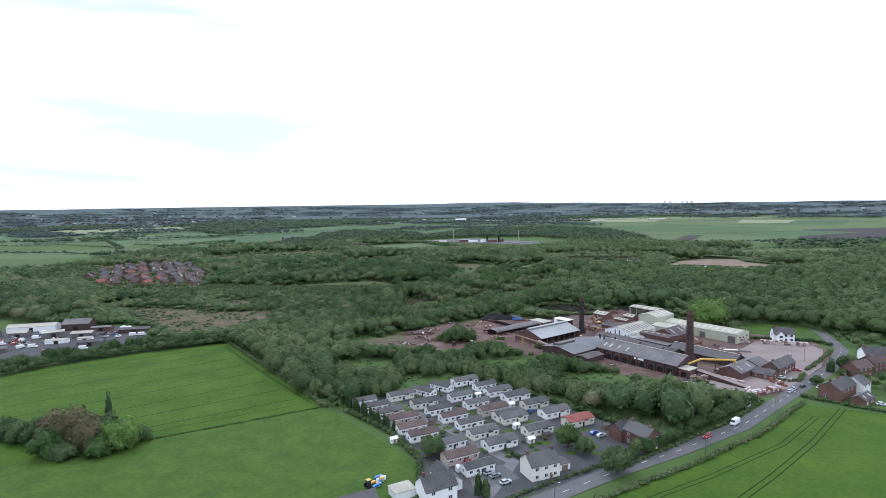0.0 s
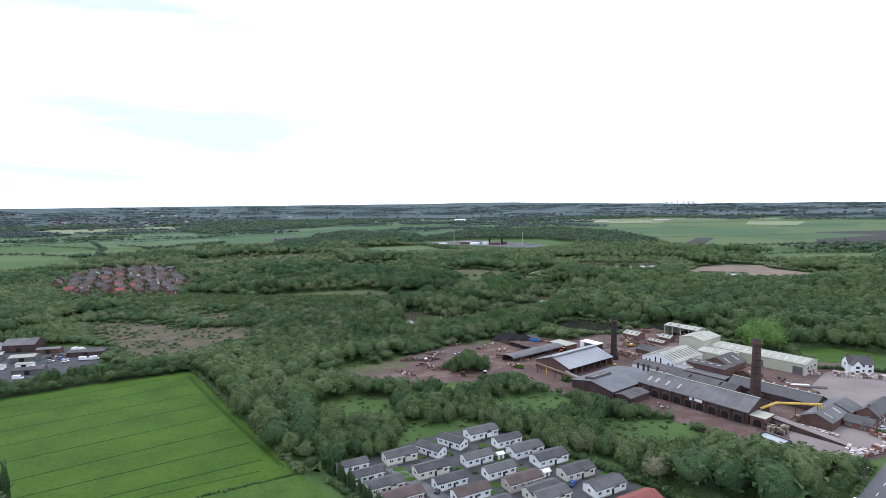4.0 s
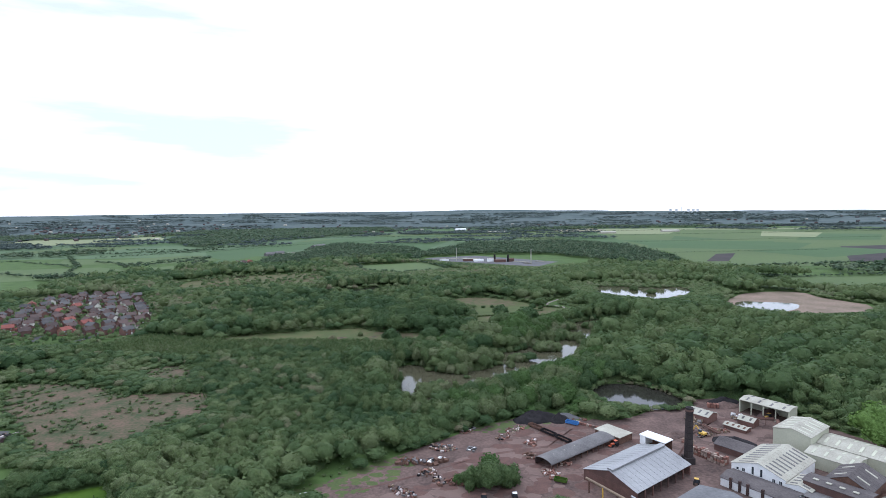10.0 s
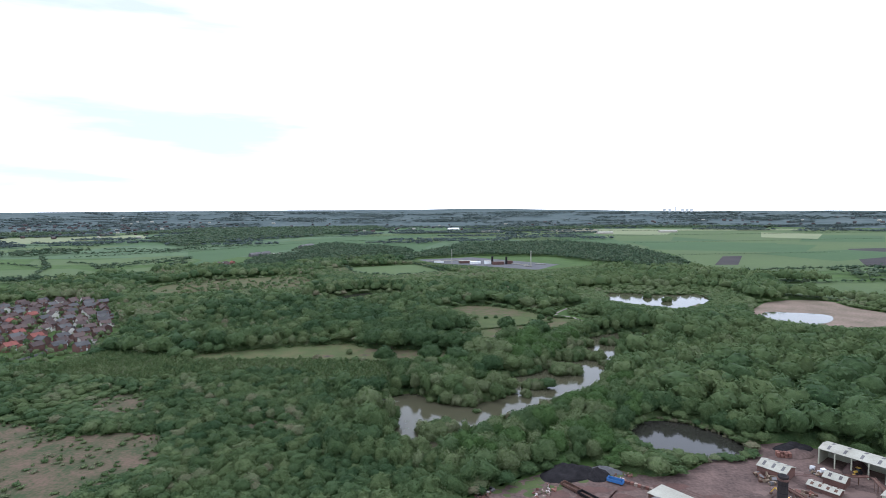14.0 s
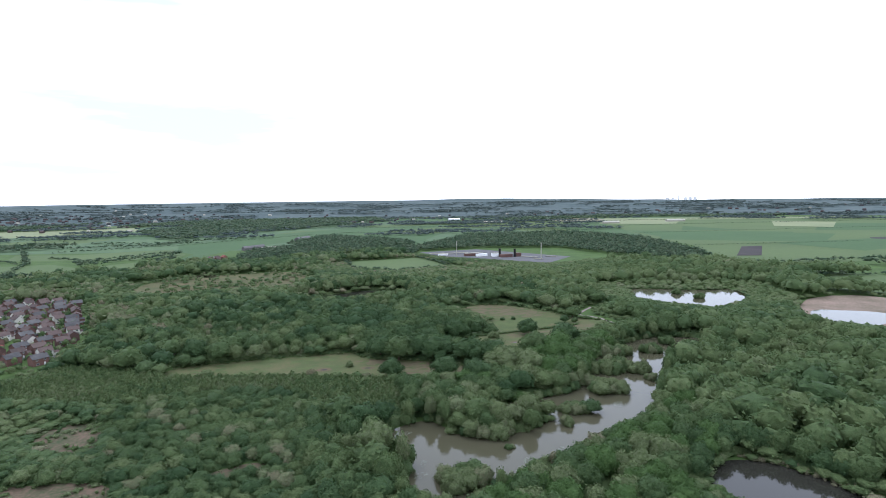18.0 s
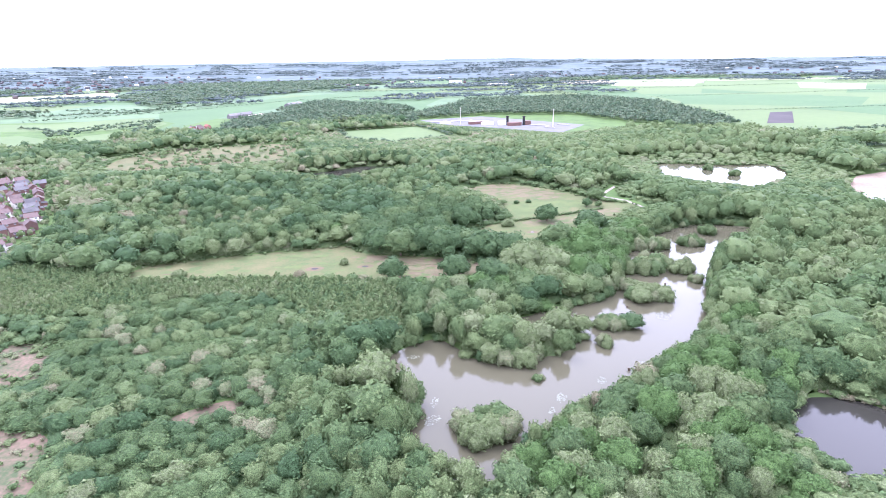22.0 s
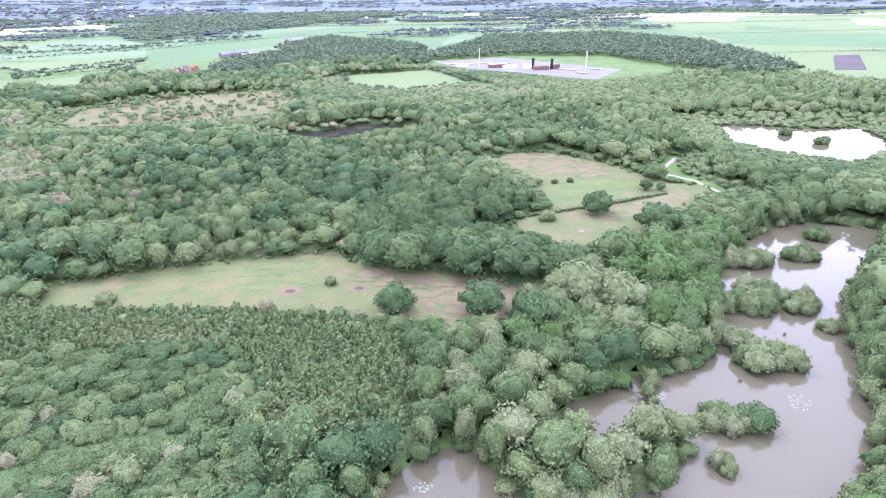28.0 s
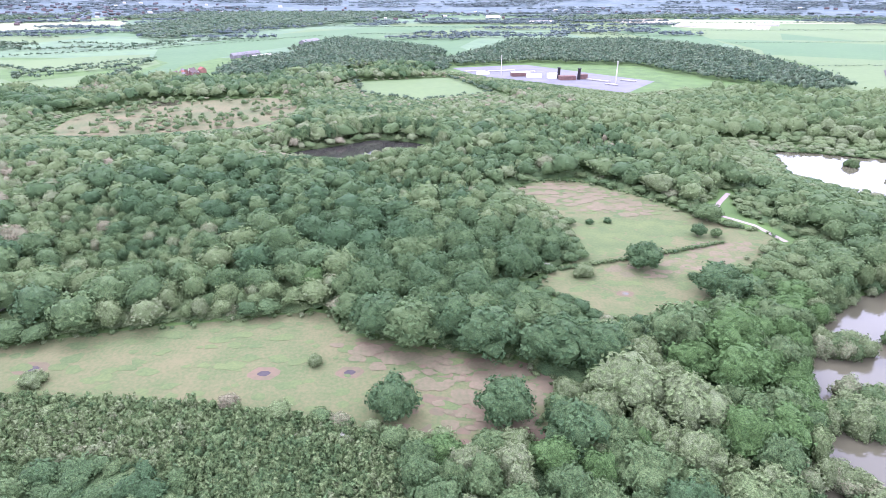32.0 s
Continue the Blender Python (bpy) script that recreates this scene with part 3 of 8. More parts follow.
# ---------------------------------------------------------------- trees
def ico(level):
    bm = bmesh.new()
    bmesh.ops.create_icosphere(bm, subdivisions=level, radius=1.0)
    v = np.array([x.co[:] for x in bm.verts])
    f = np.array([[x.index for x in t.verts] for t in bm.faces])
    bm.free()
    return v, f


ICO0, ICO1, ICO2 = ico(1), ico(2), ico(3)


def crown(seed, lobes, cards, card, shape="round", ball=ICO2, drop=0.5, ruffle=0.5):
    """A unit crown (height 1, radius about 0.5): one billowing body swelling into lobes, dressed with small leaf sprays."""
    rng = np.random.RandomState(seed)
    middle, rise, wide = {"round": (0.50, 0.50, 0.50), "bush": (0.32, 0.66, 0.50), "tall": (0.45, 0.55, 0.50)}[shape]
    if shape == "tall":
        t = (np.arange(lobes) + 0.5) / lobes
        at = np.stack([rng.uniform(-0.12, 0.12, lobes), rng.uniform(-0.12, 0.12, lobes), t * 1.7 - 0.85], 1)
        size = (0.78 - 0.5 * t) * rng.uniform(0.9, 1.1, lobes)
    else:
        e = np.clip(1.0 - 1.25 * (np.arange(lobes) + 0.5) / lobes + rng.uniform(-0.08, 0.08, lobes), -0.35, 0.98)
        turn = 2.4 * np.arange(lobes) + rng.uniform(-0.35, 0.35, lobes) + seed
        flat = np.sqrt(1 - e * e)
        at = np.stack([np.cos(turn) * flat, np.sin(turn) * flat, e], 1) * rng.uniform(0.52, 0.80, (lobes, 1))
        size = rng.uniform(0.72, 1.25, lobes) * 0.86 / (lobes + 1) ** 0.33
        at += np.append(rng.uniform(-0.08, 0.08, 2), 0)

    def reach(u):
        """How far the body reaches along the directions u, and which lobe lies there."""
        along_u = u @ at.T
        gap = along_u ** 2 - ((at ** 2).sum(1) - size ** 2)
        out = np.where(gap > 0, along_u + np.sqrt(np.maximum(gap, 0)), 0.0)
        best = out.argmax(1)
        return np.maximum(out.max(1), 0.55 if shape != "tall" else 0.3), best

    v, f = ball
    r, _ = reach(v)
    w = v * (r * 0.92 * rng.uniform(0.95, 1.05, len(v)))[:, None]
    f = f[v[f].mean(1)[:, 2] > -drop]
    u = rng.normal(size=(cards, 3))
    u[:, 2] = np.abs(u[:, 2]) * 1.15 - 0.42
    u /= np.linalg.norm(u, axis=1)[:, None]
    r, best = reach(u)
    p = u * (r * rng.uniform(0.93, 1.08, cards))[:, None]
    n = p - at[best]
    n = n / np.linalg.norm(n, axis=1)[:, None] + 0.3 * u + rng.normal(0, ruffle, (cards, 3))
    n /= np.linalg.norm(n, axis=1)[:, None]
    t = np.cross(n, rng.normal(size=(cards, 3)))
    t /= np.linalg.norm(t, axis=1)[:, None]
    b = np.cross(n, t)
    unit = np.array([wide, wide, rise])
    base_z = np.array([0, 0, middle])
    k = (card * rng.uniform(0.65, 1.4, cards))[:, None]
    p = p * unit + base_z
    tri = np.stack([p - t * k * 0.6 - b * k * 0.4, p + t * k * 0.6 - b * k * 0.4, p + b * k * 0.75 + n * k * 0.25], 1).reshape(-1, 3)
    body = w * unit + base_z
    allv = np.concatenate([body, tri])
    allv[:, 2] = np.maximum(allv[:, 2], 0.0)
    return allv, np.concatenate([f, np.arange(cards * 3).reshape(-1, 3) + len(body)])


def fast_mesh(name, v, f, material, tint=None, smooth=True):
    me = bpy.data.meshes.new(name)
    me.vertices.add(len(v))
    me.vertices.foreach_set("co", v.astype(np.float32).ravel())
    me.loops.add(len(f) * 3)
    me.loops.foreach_set("vertex_index", f.astype(np.int32).ravel())
    me.polygons.add(len(f))
    me.polygons.foreach_set("loop_start", np.arange(0, len(f) * 3, 3, dtype=np.int32))
    me.polygons.foreach_set("use_smooth", np.full(len(f), smooth))
    if tint is not None:
        at = me.attributes.new("tint", "FLOAT", "POINT")
        at.data.foreach_set("value", np.asarray(tint, np.float32))
    me.materials.append(material)
    me.update(calc_edges=True)
    return me


def grove(name, spots, templates, material, label, category="woodland", kind="stuff"):
    """Many trees in one mesh. spots: rows of x, y, radius, height, tint."""
    rng = np.random.RandomState(len(spots))
    vs, fs, ts = [], [], []
    n = 0
    for spot in spots:
        x, y, r, h, t = spot[:5]
        v, f = templates[rng.randint(len(templates))]
        a = rng.uniform(0, 6.283)
        c, s = math.cos(a), math.sin(a)
        w = np.empty_like(v)
        wide = rng.uniform(0.85, 1.2)
        w[:, 0] = (v[:, 0] * wide * c - v[:, 1] / wide * s) * 2 * r + x
        w[:, 1] = (v[:, 0] * wide * s + v[:, 1] / wide * c) * 2 * r + y
        w[:, 2] = v[:, 2] * h + (spot[5] if len(spot) > 5 else 0.0)
        vs.append(w)
        fs.append(f + n)
        ts.append(np.full(len(v), t))
        n += len(v)
    if not vs:
        return None
    me = fast_mesh(name, np.concatenate(vs), np.concatenate(fs), material, np.concatenate(ts))
    return tagged(new(name, me), label, category, kind=kind)


def scatter(poly, step, seed, avoid=(), jitter=0.45):
    """Jittered points inside a polygon and outside others."""
    rng = np.random.RandomState(seed)
    p = np.array(poly)
    xs = np.arange(p[:, 0].min(), p[:, 0].max(), step)
    ys = np.arange(p[:, 1].min(), p[:, 1].max(), step * 0.87)
    gx, gy = np.meshgrid(xs, ys)
    gx = gx + (np.arange(len(ys)) % 2)[:, None] * step / 2
    gx = (gx + rng.uniform(-jitter, jitter, gx.shape) * step).ravel()
    gy = (gy + rng.uniform(-jitter, jitter, gy.shape) * step).ravel()
    ok = inside(poly, gx, gy)
    for q in avoid:
        ok &= ~inside(q, gx, gy)
    return gx[ok], gy[ok], rng


def wave(x, y, k, ph=0.0):
    return np.sin(x * k + ph) * np.cos(y * k * 1.3 + ph * 2) * 0.5 + 0.5


NEAR = [crown(s, 15, 430, 0.063, "round", ICO1, 0.4) for s in range(8)]
SCRUB = [crown(20 + s, 11, 370, 0.072, "bush", ICO1, 0.25) for s in range(7)]
SAPLING = [crown(30 + s, 5, 38, 0.27, "round", ICO0, 0.9) for s in range(8)]
MID = [crown(40 + s, 11, 124, 0.098, "round", ICO1, 0.35, 0.45) for s in range(8)]
MID_FAR = [crown(50 + s, 9, 56, 0.115, "round", ICO1, 0.15, 0.42) for s in range(8)]
FARC = [crown(60 + s, 5, 8, 0.22, "round", ICO0, -0.05) for s in range(5)]

# stands of the wood that differ from the rest
PLANTATION = [(-320, 600), (-269, 650), (-216, 638), (-174, 624), (-132, 625), (-94, 617), (-60, 612), (-48, 600), (-40, 575), (-40, 556), (-52, 548), (-68, 546), (-84, 553), (-90, 578), (-104, 592), (-124, 597),
              (-160, 595), (-217, 576)]
OAKS = [(-82, 696), (-72, 714), (-47, 740), (-8, 757), (22, 738), (20, 706), (-2, 693), (21, 686), (24, 663), (10, 640), (-24, 638), (-44, 641), (-70, 655)]
BANK_OAKS = [(44, 668), (77, 704), (102, 710), (109, 689), (76, 621), (60, 595), (49, 601), (41, 615), (42, 643)]
WILLOWS = [(5, 640), (36, 648), (41, 622), (45, 590), (22, 590), (6, 602), (-5, 613)]
POND_WOOD = [(-40, 556), (-30, 556), (20, 586), (34, 586), (50, 590), (76, 627), (100, 657), (109, 690), (102, 712), (77, 705), (58, 677), (26, 668), (10, 690), (-2, 693), (20, 706), (22, 738), (-8, 757),
             (-47, 740), (-72, 714), (-84, 690), (-70, 655), (-44, 641), (-12, 648), (2, 632), (-8, 611), (-28, 607), (-48, 600)]
PENINSULA = [(-13, 463), (6, 484), (32, 501), (55, 519), (84, 541), (104, 560), (106, 510), (88, 500), (77, 484), (79, 462), (60, 448), (20, 440), (0, 450)]
GLADE = [(22, 466), (26, 474), (36, 480), (46, 480), (44, 473), (32, 466)]
WILLOW_SPOT = [(192 + 17 * math.cos(a * 0.785), 402 + 17 * math.sin(a * 0.785)) for a in range(8)]
GRASS_BANKS = [(-128, 547, 19, 4.6, 16, 4.2), (-156, 590, 12, 3.4, 20, 4.4), (-104, 570, 11, 5.0, 62, 4.4), (-150, 566, 13, 3.2, 10, 3.8), (-178, 552, 15, 3.6, 14, 4.0)]
SCRUB_W = [(-330, 452), (-232, 444), (-212, 398), (-150, 384), (-57, 259), (60, 250), (140, 243), (120, 280), (92, 300), (46, 338), (36, 352), (-40, 352),
           (-72, 368), (-32, 404), (3, 432), (0, 455), (-50, 470), (-68, 515), (-80, 560), (-110, 606), (-300, 610)]


def spaced(x, y, r, k=0.75, taken=(), seed=0):
    """Which trees stand free of each other: the bigger ones take their ground first."""
    cell, grid, keep = 18.0, {}, np.zeros(len(x), bool)
    for a, b, c in taken:
        grid.setdefault((int(a // cell), int(b // cell)), []).append((a, b, c))
    for i in np.argsort(-(r + np.random.RandomState(seed).uniform(0, 2.5, len(x)))):
        a, b, c = x[i], y[i], r[i]
        gi, gj = int(a // cell), int(b // cell)
        if all((a - p) ** 2 + (b - q) ** 2 > (k * (c + s)) ** 2 for di in (-1, 0, 1) for dj in (-1, 0, 1) for p, q, s in grid.get((gi + di, gj + dj), ())):
            keep[i] = True
            grid.setdefault((gi, gj), []).append((a, b, c))
    return keep


def sized_wood(x, y, rng, lo, hi):
    """Tree radii that follow the patches of the wood; big trees stand wider apart."""
    big = 0.55 * wave(x, y, 0.023) + 0.45 * wave(x, y, 0.051, 1.3)
    r = lo + (hi - lo) * np.clip(big * 1.5 - 0.3 + rng.normal(0, 0.16, x.shape), 0, 1)
    return r


def shore_limit(x, y, poly, base_h, slope, h):
    """Trees on the southern edges stay low, so that the open ground behind shows."""
    for px, py in along(poly + poly[:1], 6.0):
        d = np.hypot(x - px, y - py)
        south = (y < py) & (np.abs(x - px) < 8 + 0.3 * d)
        h = np.where(south, np.minimum(h, base_h + d * slope), h)
    return h


def limits(gx, gy, h):
    for px, py in along(POND_FAR + POND_FAR[:1], 8.0):
        d = np.hypot(gx - px, gy - py)
        h = np.where(d < 40, np.minimum(h, 2.4 + d * 0.14), h)
    for p, b0, sl in ((FOOTPATH, 1.0, 0.4), (POND_FAR, 2.6, 0.15), (QUARRY, 3.0, 0.2), (POND_BLACK, 4.0, 0.3), (POND_EAST, 3.0, 0.25), (POND_LEFT, 2, 0.08), (MEADOW_A, 4.5, 0.5), (MEADOW_B, 2.6, 0.30), (ESTATE, 2.4, 0.14), (STATION, 2, 0.07),
                      (GREEN_A, 2, 0.07), (HEATH_FAR, 1.5, 0.2), (HEATH_W, 1.4, 0.25), (HEATH_N, 1.4, 0.2), (YARD, 2.4, 0.45)):
        h = shore_limit(gx, gy, p, b0, sl, h)
    return h


def tints(gx, gy, rng, r):
    t = 0.02 + 0.46 * wave(gx, gy, 0.017, 0.7) + 0.32 * wave(gx, gy, 0.055, 2.2) + rng.normal(0, 0.17, gx.shape) - 0.035 * (r - 3.5)
    t = np.where((rng.uniform(size=gx.shape) < 0.06) & (r < 4.0), 0.76 + rng.uniform(-0.1, 0.25, gx.shape), t)
    # eastern wood: its own paler green, plus a lift that stands for haze
    t = np.where(gx > 95, 0.27 + 0.45 * t, t)
    for zone, mean, dev in ((OAKS, 0.10, 0.08), (BANK_OAKS, 0.42, 0.10), (WILLOWS, 0.66, 0.10)):
        t = np.where(inside(zone, gx, gy), mean + rng.normal(0, dev, gx.shape), t)
    return np.clip(t, 0.0, 1.1)


def canopy(name, poly, avoid, step, top, dome, seed, label, tuft=0.0, per=1.0, tint_shift=0.0, view=None):
    """A closed, billowing layer of young growth: soft domes, uneven on the small scale, with leaf sprays standing out of it."""
    rng = np.random.RandomState(seed)
    p = np.array(poly, float)
    xs = np.arange(p[:, 0].min(), p[:, 0].max(), step)
    ys = np.arange(p[:, 1].min(), p[:, 1].max(), step)
    gx, gy = np.meshgrid(xs, ys)
    ny, nx = gx.shape
    gx = gx + rng.uniform(-0.35, 0.35, gx.shape) * step
    gy = gy + rng.uniform(-0.35, 0.35, gy.shape) * step
    ok = inside(poly, gx, gy) & inside(WOODS, gx, gy)
    for q in avoid:
        ok &= ~inside(q, gx, gy)
    if view is not None:
        ok &= view(gx, gy)
    # domes on a loose lattice, the highest one at each point wins
    z = np.zeros(gx.shape)
    tone = np.zeros(gx.shape)
    cell = dome
    ix, iy = np.floor(gx / cell).astype(int), np.floor(gy / cell).astype(int)
    def pick(i, j, k):
        h = np.sin(i * 127.1 + j * 311.7 + k * 74.7) * 43758.5453
        return h - np.floor(h)
    for di in (-1, 0, 1):
        for dj in (-1, 0, 1):
            i, j = ix + di, iy + dj
            cx, cy = (i + pick(i, j, 1)) * cell, (j + pick(i, j, 2)) * cell
            r = cell * (0.75 + 0.6 * pick(i, j, 3))
            q = 1 - ((gx - cx) ** 2 + (gy - cy) ** 2) / r ** 2
            hh = np.sqrt(np.clip(q, 0, 1)) * (0.55 + 0.75 * pick(i, j, 4))
            tone = np.where(hh > z, pick(i, j, 5), tone)
            z = np.maximum(z, hh)
    low = 0.35 + 0.65 * wave(gx, gy, 0.031, 2.0)
    roll = wave(gx, gy, 0.21, 0.5) * 0.6 + wave(gx, gy, 0.33, 2.5) * 0.4
    z = top * (0.22 + 0.22 * low + 0.26 * z + 0.62 * roll ** 1.3) + rng.normal(0, 0.07, gx.shape) * step
    z = limits(gx.ravel(), gy.ravel(), z.ravel()).reshape(gx.shape)
    z = np.maximum(z, 0.4)
    tint = 0.2 + 0.34 * wave(gx, gy, 0.017, 0.7) + 0.30 * (tone - 0.5) + rng.normal(0, 0.07, gx.shape) + tint_shift
    tint = np.where(tone > 0.95, tint + 0.16, tint) + 0.12 * (roll - 0.5)
    idx = np.arange(nx * ny).reshape(ny, nx)
    full = ok[:-1, :-1] & ok[1:, :-1] & ok[:-1, 1:] & ok[1:, 1:]
    a, b, c, d = idx[:-1, :-1][full], idx[:-1, 1:][full], idx[1:, 1:][full], idx[1:, :-1][full]
    faces = np.concatenate([np.stack([a, b, c], 1), np.stack([a, c, d], 1)])
    rim = ok & ~(np.pad(full, ((0, 1), (0, 1))) & np.pad(full, ((1, 0), (1, 0))) & np.pad(full, ((0, 1), (1, 0))) & np.pad(full, ((1, 0), (0, 1))))
    z = np.where(rim, 0.0, z)
    verts = np.stack([gx.ravel(), gy.ravel(), z.ravel()], 1)
    tint = tint.ravel()
    used = np.unique(faces)
    remap = np.zeros(len(verts), int)
    remap[used] = np.arange(len(used))
    verts, tint, faces = verts[used], tint[used], remap[faces]
    if tuft:
        m = int(len(verts) * per)
        k = rng.randint(0, len(verts), m)
        k = k[verts[k, 2] > 0.5]
        m = len(k)
        o = verts[k] + np.stack([rng.uniform(-0.5, 0.5, m) * step, rng.uniform(-0.5, 0.5, m) * step, rng.uniform(-0.15, 0.1, m)], 1)
        an = rng.uniform(0, 6.283, m)
        sz = tuft * rng.uniform(0.6, 1.5, m)
        t = np.stack([np.cos(an), np.sin(an), np.zeros(m)], 1) * (sz * 0.45)[:, None]
        lean = np.stack([-np.sin(an), np.cos(an), np.zeros(m)], 1) * (sz * rng.uniform(0.2, 0.9, m))[:, None]
        tip = o + lean + np.stack([np.zeros(m), np.zeros(m), sz * rng.uniform(0.35, 1.1, m)], 1)
        n = len(verts)
        vv = np.stack([o - t, o + t, tip], 1).reshape(-1, 3)
        ff = np.arange(m * 3).reshape(m, 3) + n
        verts, faces = np.concatenate([verts, vv]), np.concatenate([faces, ff])
        tint = np.concatenate([tint, np.repeat(np.clip(tint[k] + rng.normal(0.03, 0.1, m), 0, 1.1), 3)])
    me = fast_mesh(name, verts, faces, LEAF, np.clip(tint, 0, 1.1))
    return tagged(new(name, me), label, "woodland", kind="stuff")


def on_bank(x, y, grow=1.0):
    """Which of the points lie on the grassy banks in the thicket."""
    hit = np.zeros(np.shape(x), bool)
    for cx, cy, rx, ry, turn, _ in GRASS_BANKS:
        c, s = math.cos(radians(turn)), math.sin(radians(turn))
        a, b = (x - cx) * c + (y - cy) * s, (y - cy) * c - (x - cx) * s
        hit |= (a / (rx * grow)) ** 2 + (b / (ry * grow)) ** 2 < 1
    return hit


def woods():
    closed = OPEN + [PLANTATION, POND_WOOD, PENINSULA, WILLOW_SPOT]
    gx, gy, rng = scatter(WOODS, 4.2, 1, closed)
    young = inside(SCRUB_W, gx, gy)
    ok = ~young
    gx, gy = gx[ok], gy[ok]
    r = sized_wood(gx, gy, rng, 2.6, 8.0) * rng.uniform(0.75, 1.2, gx.shape)
    r = r + np.where(gx > 95, 0.8, 0)
    h = 3.2 + 1.4 * r + rng.uniform(-2.2, 2.6, gx.shape) + np.where(gx > 95, 1.6, 0)
    h = limits(gx, gy, h)
    r = np.minimum(r, 1.0 + h * 0.6)
    for px, py in along(POND + POND[:1], 5.0):
        r = np.minimum(r, 1.6 + 0.75 * np.hypot(gx - px, gy - py))
    # beyond 560 m the tint is lifted against the shade between crowns
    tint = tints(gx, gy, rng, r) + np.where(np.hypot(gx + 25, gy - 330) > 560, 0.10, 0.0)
    keep = spaced(gx, gy, r, 0.72, seed=1)
    near = (gy < 770) & (gy > 425) & (np.abs(gx + 30) < 70 + 0.45 * (gy - 430))
    dist = np.hypot(gx + 25, gy - 330)
    row = lambda k, q: np.stack([gx[k], gy[k], q[k], h[k], tint[k]], 1)
    grove("woodland", row(near & keep, r * 1.12), NEAR, LEAF, "dense mixed green woodland round the ponds")
    mid = ~near & keep
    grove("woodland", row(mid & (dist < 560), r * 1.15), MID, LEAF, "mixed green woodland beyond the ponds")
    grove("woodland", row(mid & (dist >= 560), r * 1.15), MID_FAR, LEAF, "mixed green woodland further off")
    canopy("undergrowth", WOODS, OPEN + [SCRUB_W], 2.8, 3.0, 6.0, 61, "undergrowth filling the woodland between the trees", 1.4, 0.9, view=lambda x, y: np.hypot(x + 25, y - 330) < 640)
    near_view = lambda x, y: (np.abs(x + 20) < 30 + 0.62 * np.maximum(y - 130, 0)) & (y > 250)
    canopy("scrub", SCRUB_W, OPEN, 1.5, 1.9, 3.0, 62, "billowing thicket of brambles under the young willows", 0.6, 0.9, -0.04, lambda x, y: near_view(x, y) & (y > 398 + 12 * np.sin(x * 0.11) + 6 * np.sin(x * 0.31)))
    # south of the clay yard: rounded bushes with green openings
    gx, gy, rng = scatter(SCRUB_W, 3.4, 2, closed)
    ok = inside(WOODS, gx, gy)
    gx, gy = gx[ok], gy[ok]
    r = sized_wood(gx, gy, rng, 1.7, 3.6)
    h = 2.6 + 1.1 * r + rng.uniform(-0.3, 1.3, gx.shape) + 1.4 * wave(gx, gy, 0.03, 2.0)
    tint = np.minimum(tints(gx, gy, rng, r + 2) + 0.10, rng.uniform(0.45, 0.75, gx.shape))
    near = near_view(gx, gy)
    edge = np.zeros(gx.shape, bool)
    for px, py in along([(-72, 368), (-32, 404), (3, 432), (0, 455), (-50, 470), (-68, 515), (-80, 560)], 5):
        edge |= np.hypot(gx - px, gy - py) < 13
    south = gy < 412 + 10 * np.sin(gx * 0.11)
    open_green = south & (wave(gx, gy, 0.075, 1.9) > 0.54) & (gx > -70)
    grown = south & (wave(gx, gy, 0.05, 0.4) > 0.45)
    belt = south & (gx < -60)
    r = np.where(grown, r * 1.35, r)
    h = np.where(grown, h + 1.6, h)
    r = np.where(belt | edge, r * 1.3 + 0.5, r)
    h = np.where(belt | edge, h + 2.6, h)
    h = limits(gx, gy, h)
    r = np.minimum(r, 1.2 + h * 0.6)
    keep = spaced(gx, gy, r, 0.66, seed=2)
    row = lambda k, q: np.stack([gx[k], gy[k], q[k], h[k], tint[k]], 1)
    grove("scrub", row(near & keep & edge & ~south & ~on_bank(gx, gy), r * 1.15), SCRUB, LEAF, "taller willow and birch along the thicket's edge")
    grove("scrub", row(near & keep & south & ~open_green & (gy < 330), r * 1.18), SCRUB, LEAF, "leafy willow and thorn scrub beside the mobile homes")
    grove("scrub", row(near & keep & south & ~open_green & (gy >= 330), r * 1.18), MID, LEAF, "leafy willow and thorn scrub beside the brickworks")
    grove("scrub", row(~near & keep, r * 1.3), MID_FAR, LEAF, "dense low green scrub at the wood's edge")
    # rounded willow mounds of the thicket
    bx, by, br = scatter(SCRUB_W, 3.2, 64, OPEN + [PLANTATION], 0.45)
    ok = inside(WOODS, bx, by) & near_view(bx, by) & (by > 405 + 12 * np.sin(bx * 0.11)) & ~on_bank(bx, by, 1.35)
    bx, by = bx[ok], by[ok]
    n = len(bx)
    size = br.uniform(1.7, 4.4, n) * (0.8 + 0.4 * wave(bx, by, 0.06, 0.9))
    hh = np.minimum(limits(bx, by, size * br.uniform(1.0, 1.5, n) + 0.9), 6.8)
    free = spaced(bx, by, size, 0.64, seed=3)
    patch = wave(bx, by, 0.05, 1.1)
    bt = 0.16 + 0.34 * patch + br.normal(0, 0.15, n)
    bt = np.clip(np.where(br.uniform(size=n) < 0.06, br.uniform(0.78, 0.98, n), bt), 0, 1.05)
    close = (bx > -190) & (by > 430)
    rows = np.stack([bx, by, size * 1.12, hh, bt], 1)
    grove("scrub", rows[close & free], SCRUB, LEAF, "rounded willow mounds of the thicket, some with fading catkins")
    grove("scrub", rows[~close & free], MID, LEAF, "rounded willow bushes of the thicket")
    # young plantation: slender saplings close together
    bx, by, br = scatter(PLANTATION, 1.9, 66, OPEN, 0.5)
    n = len(bx)
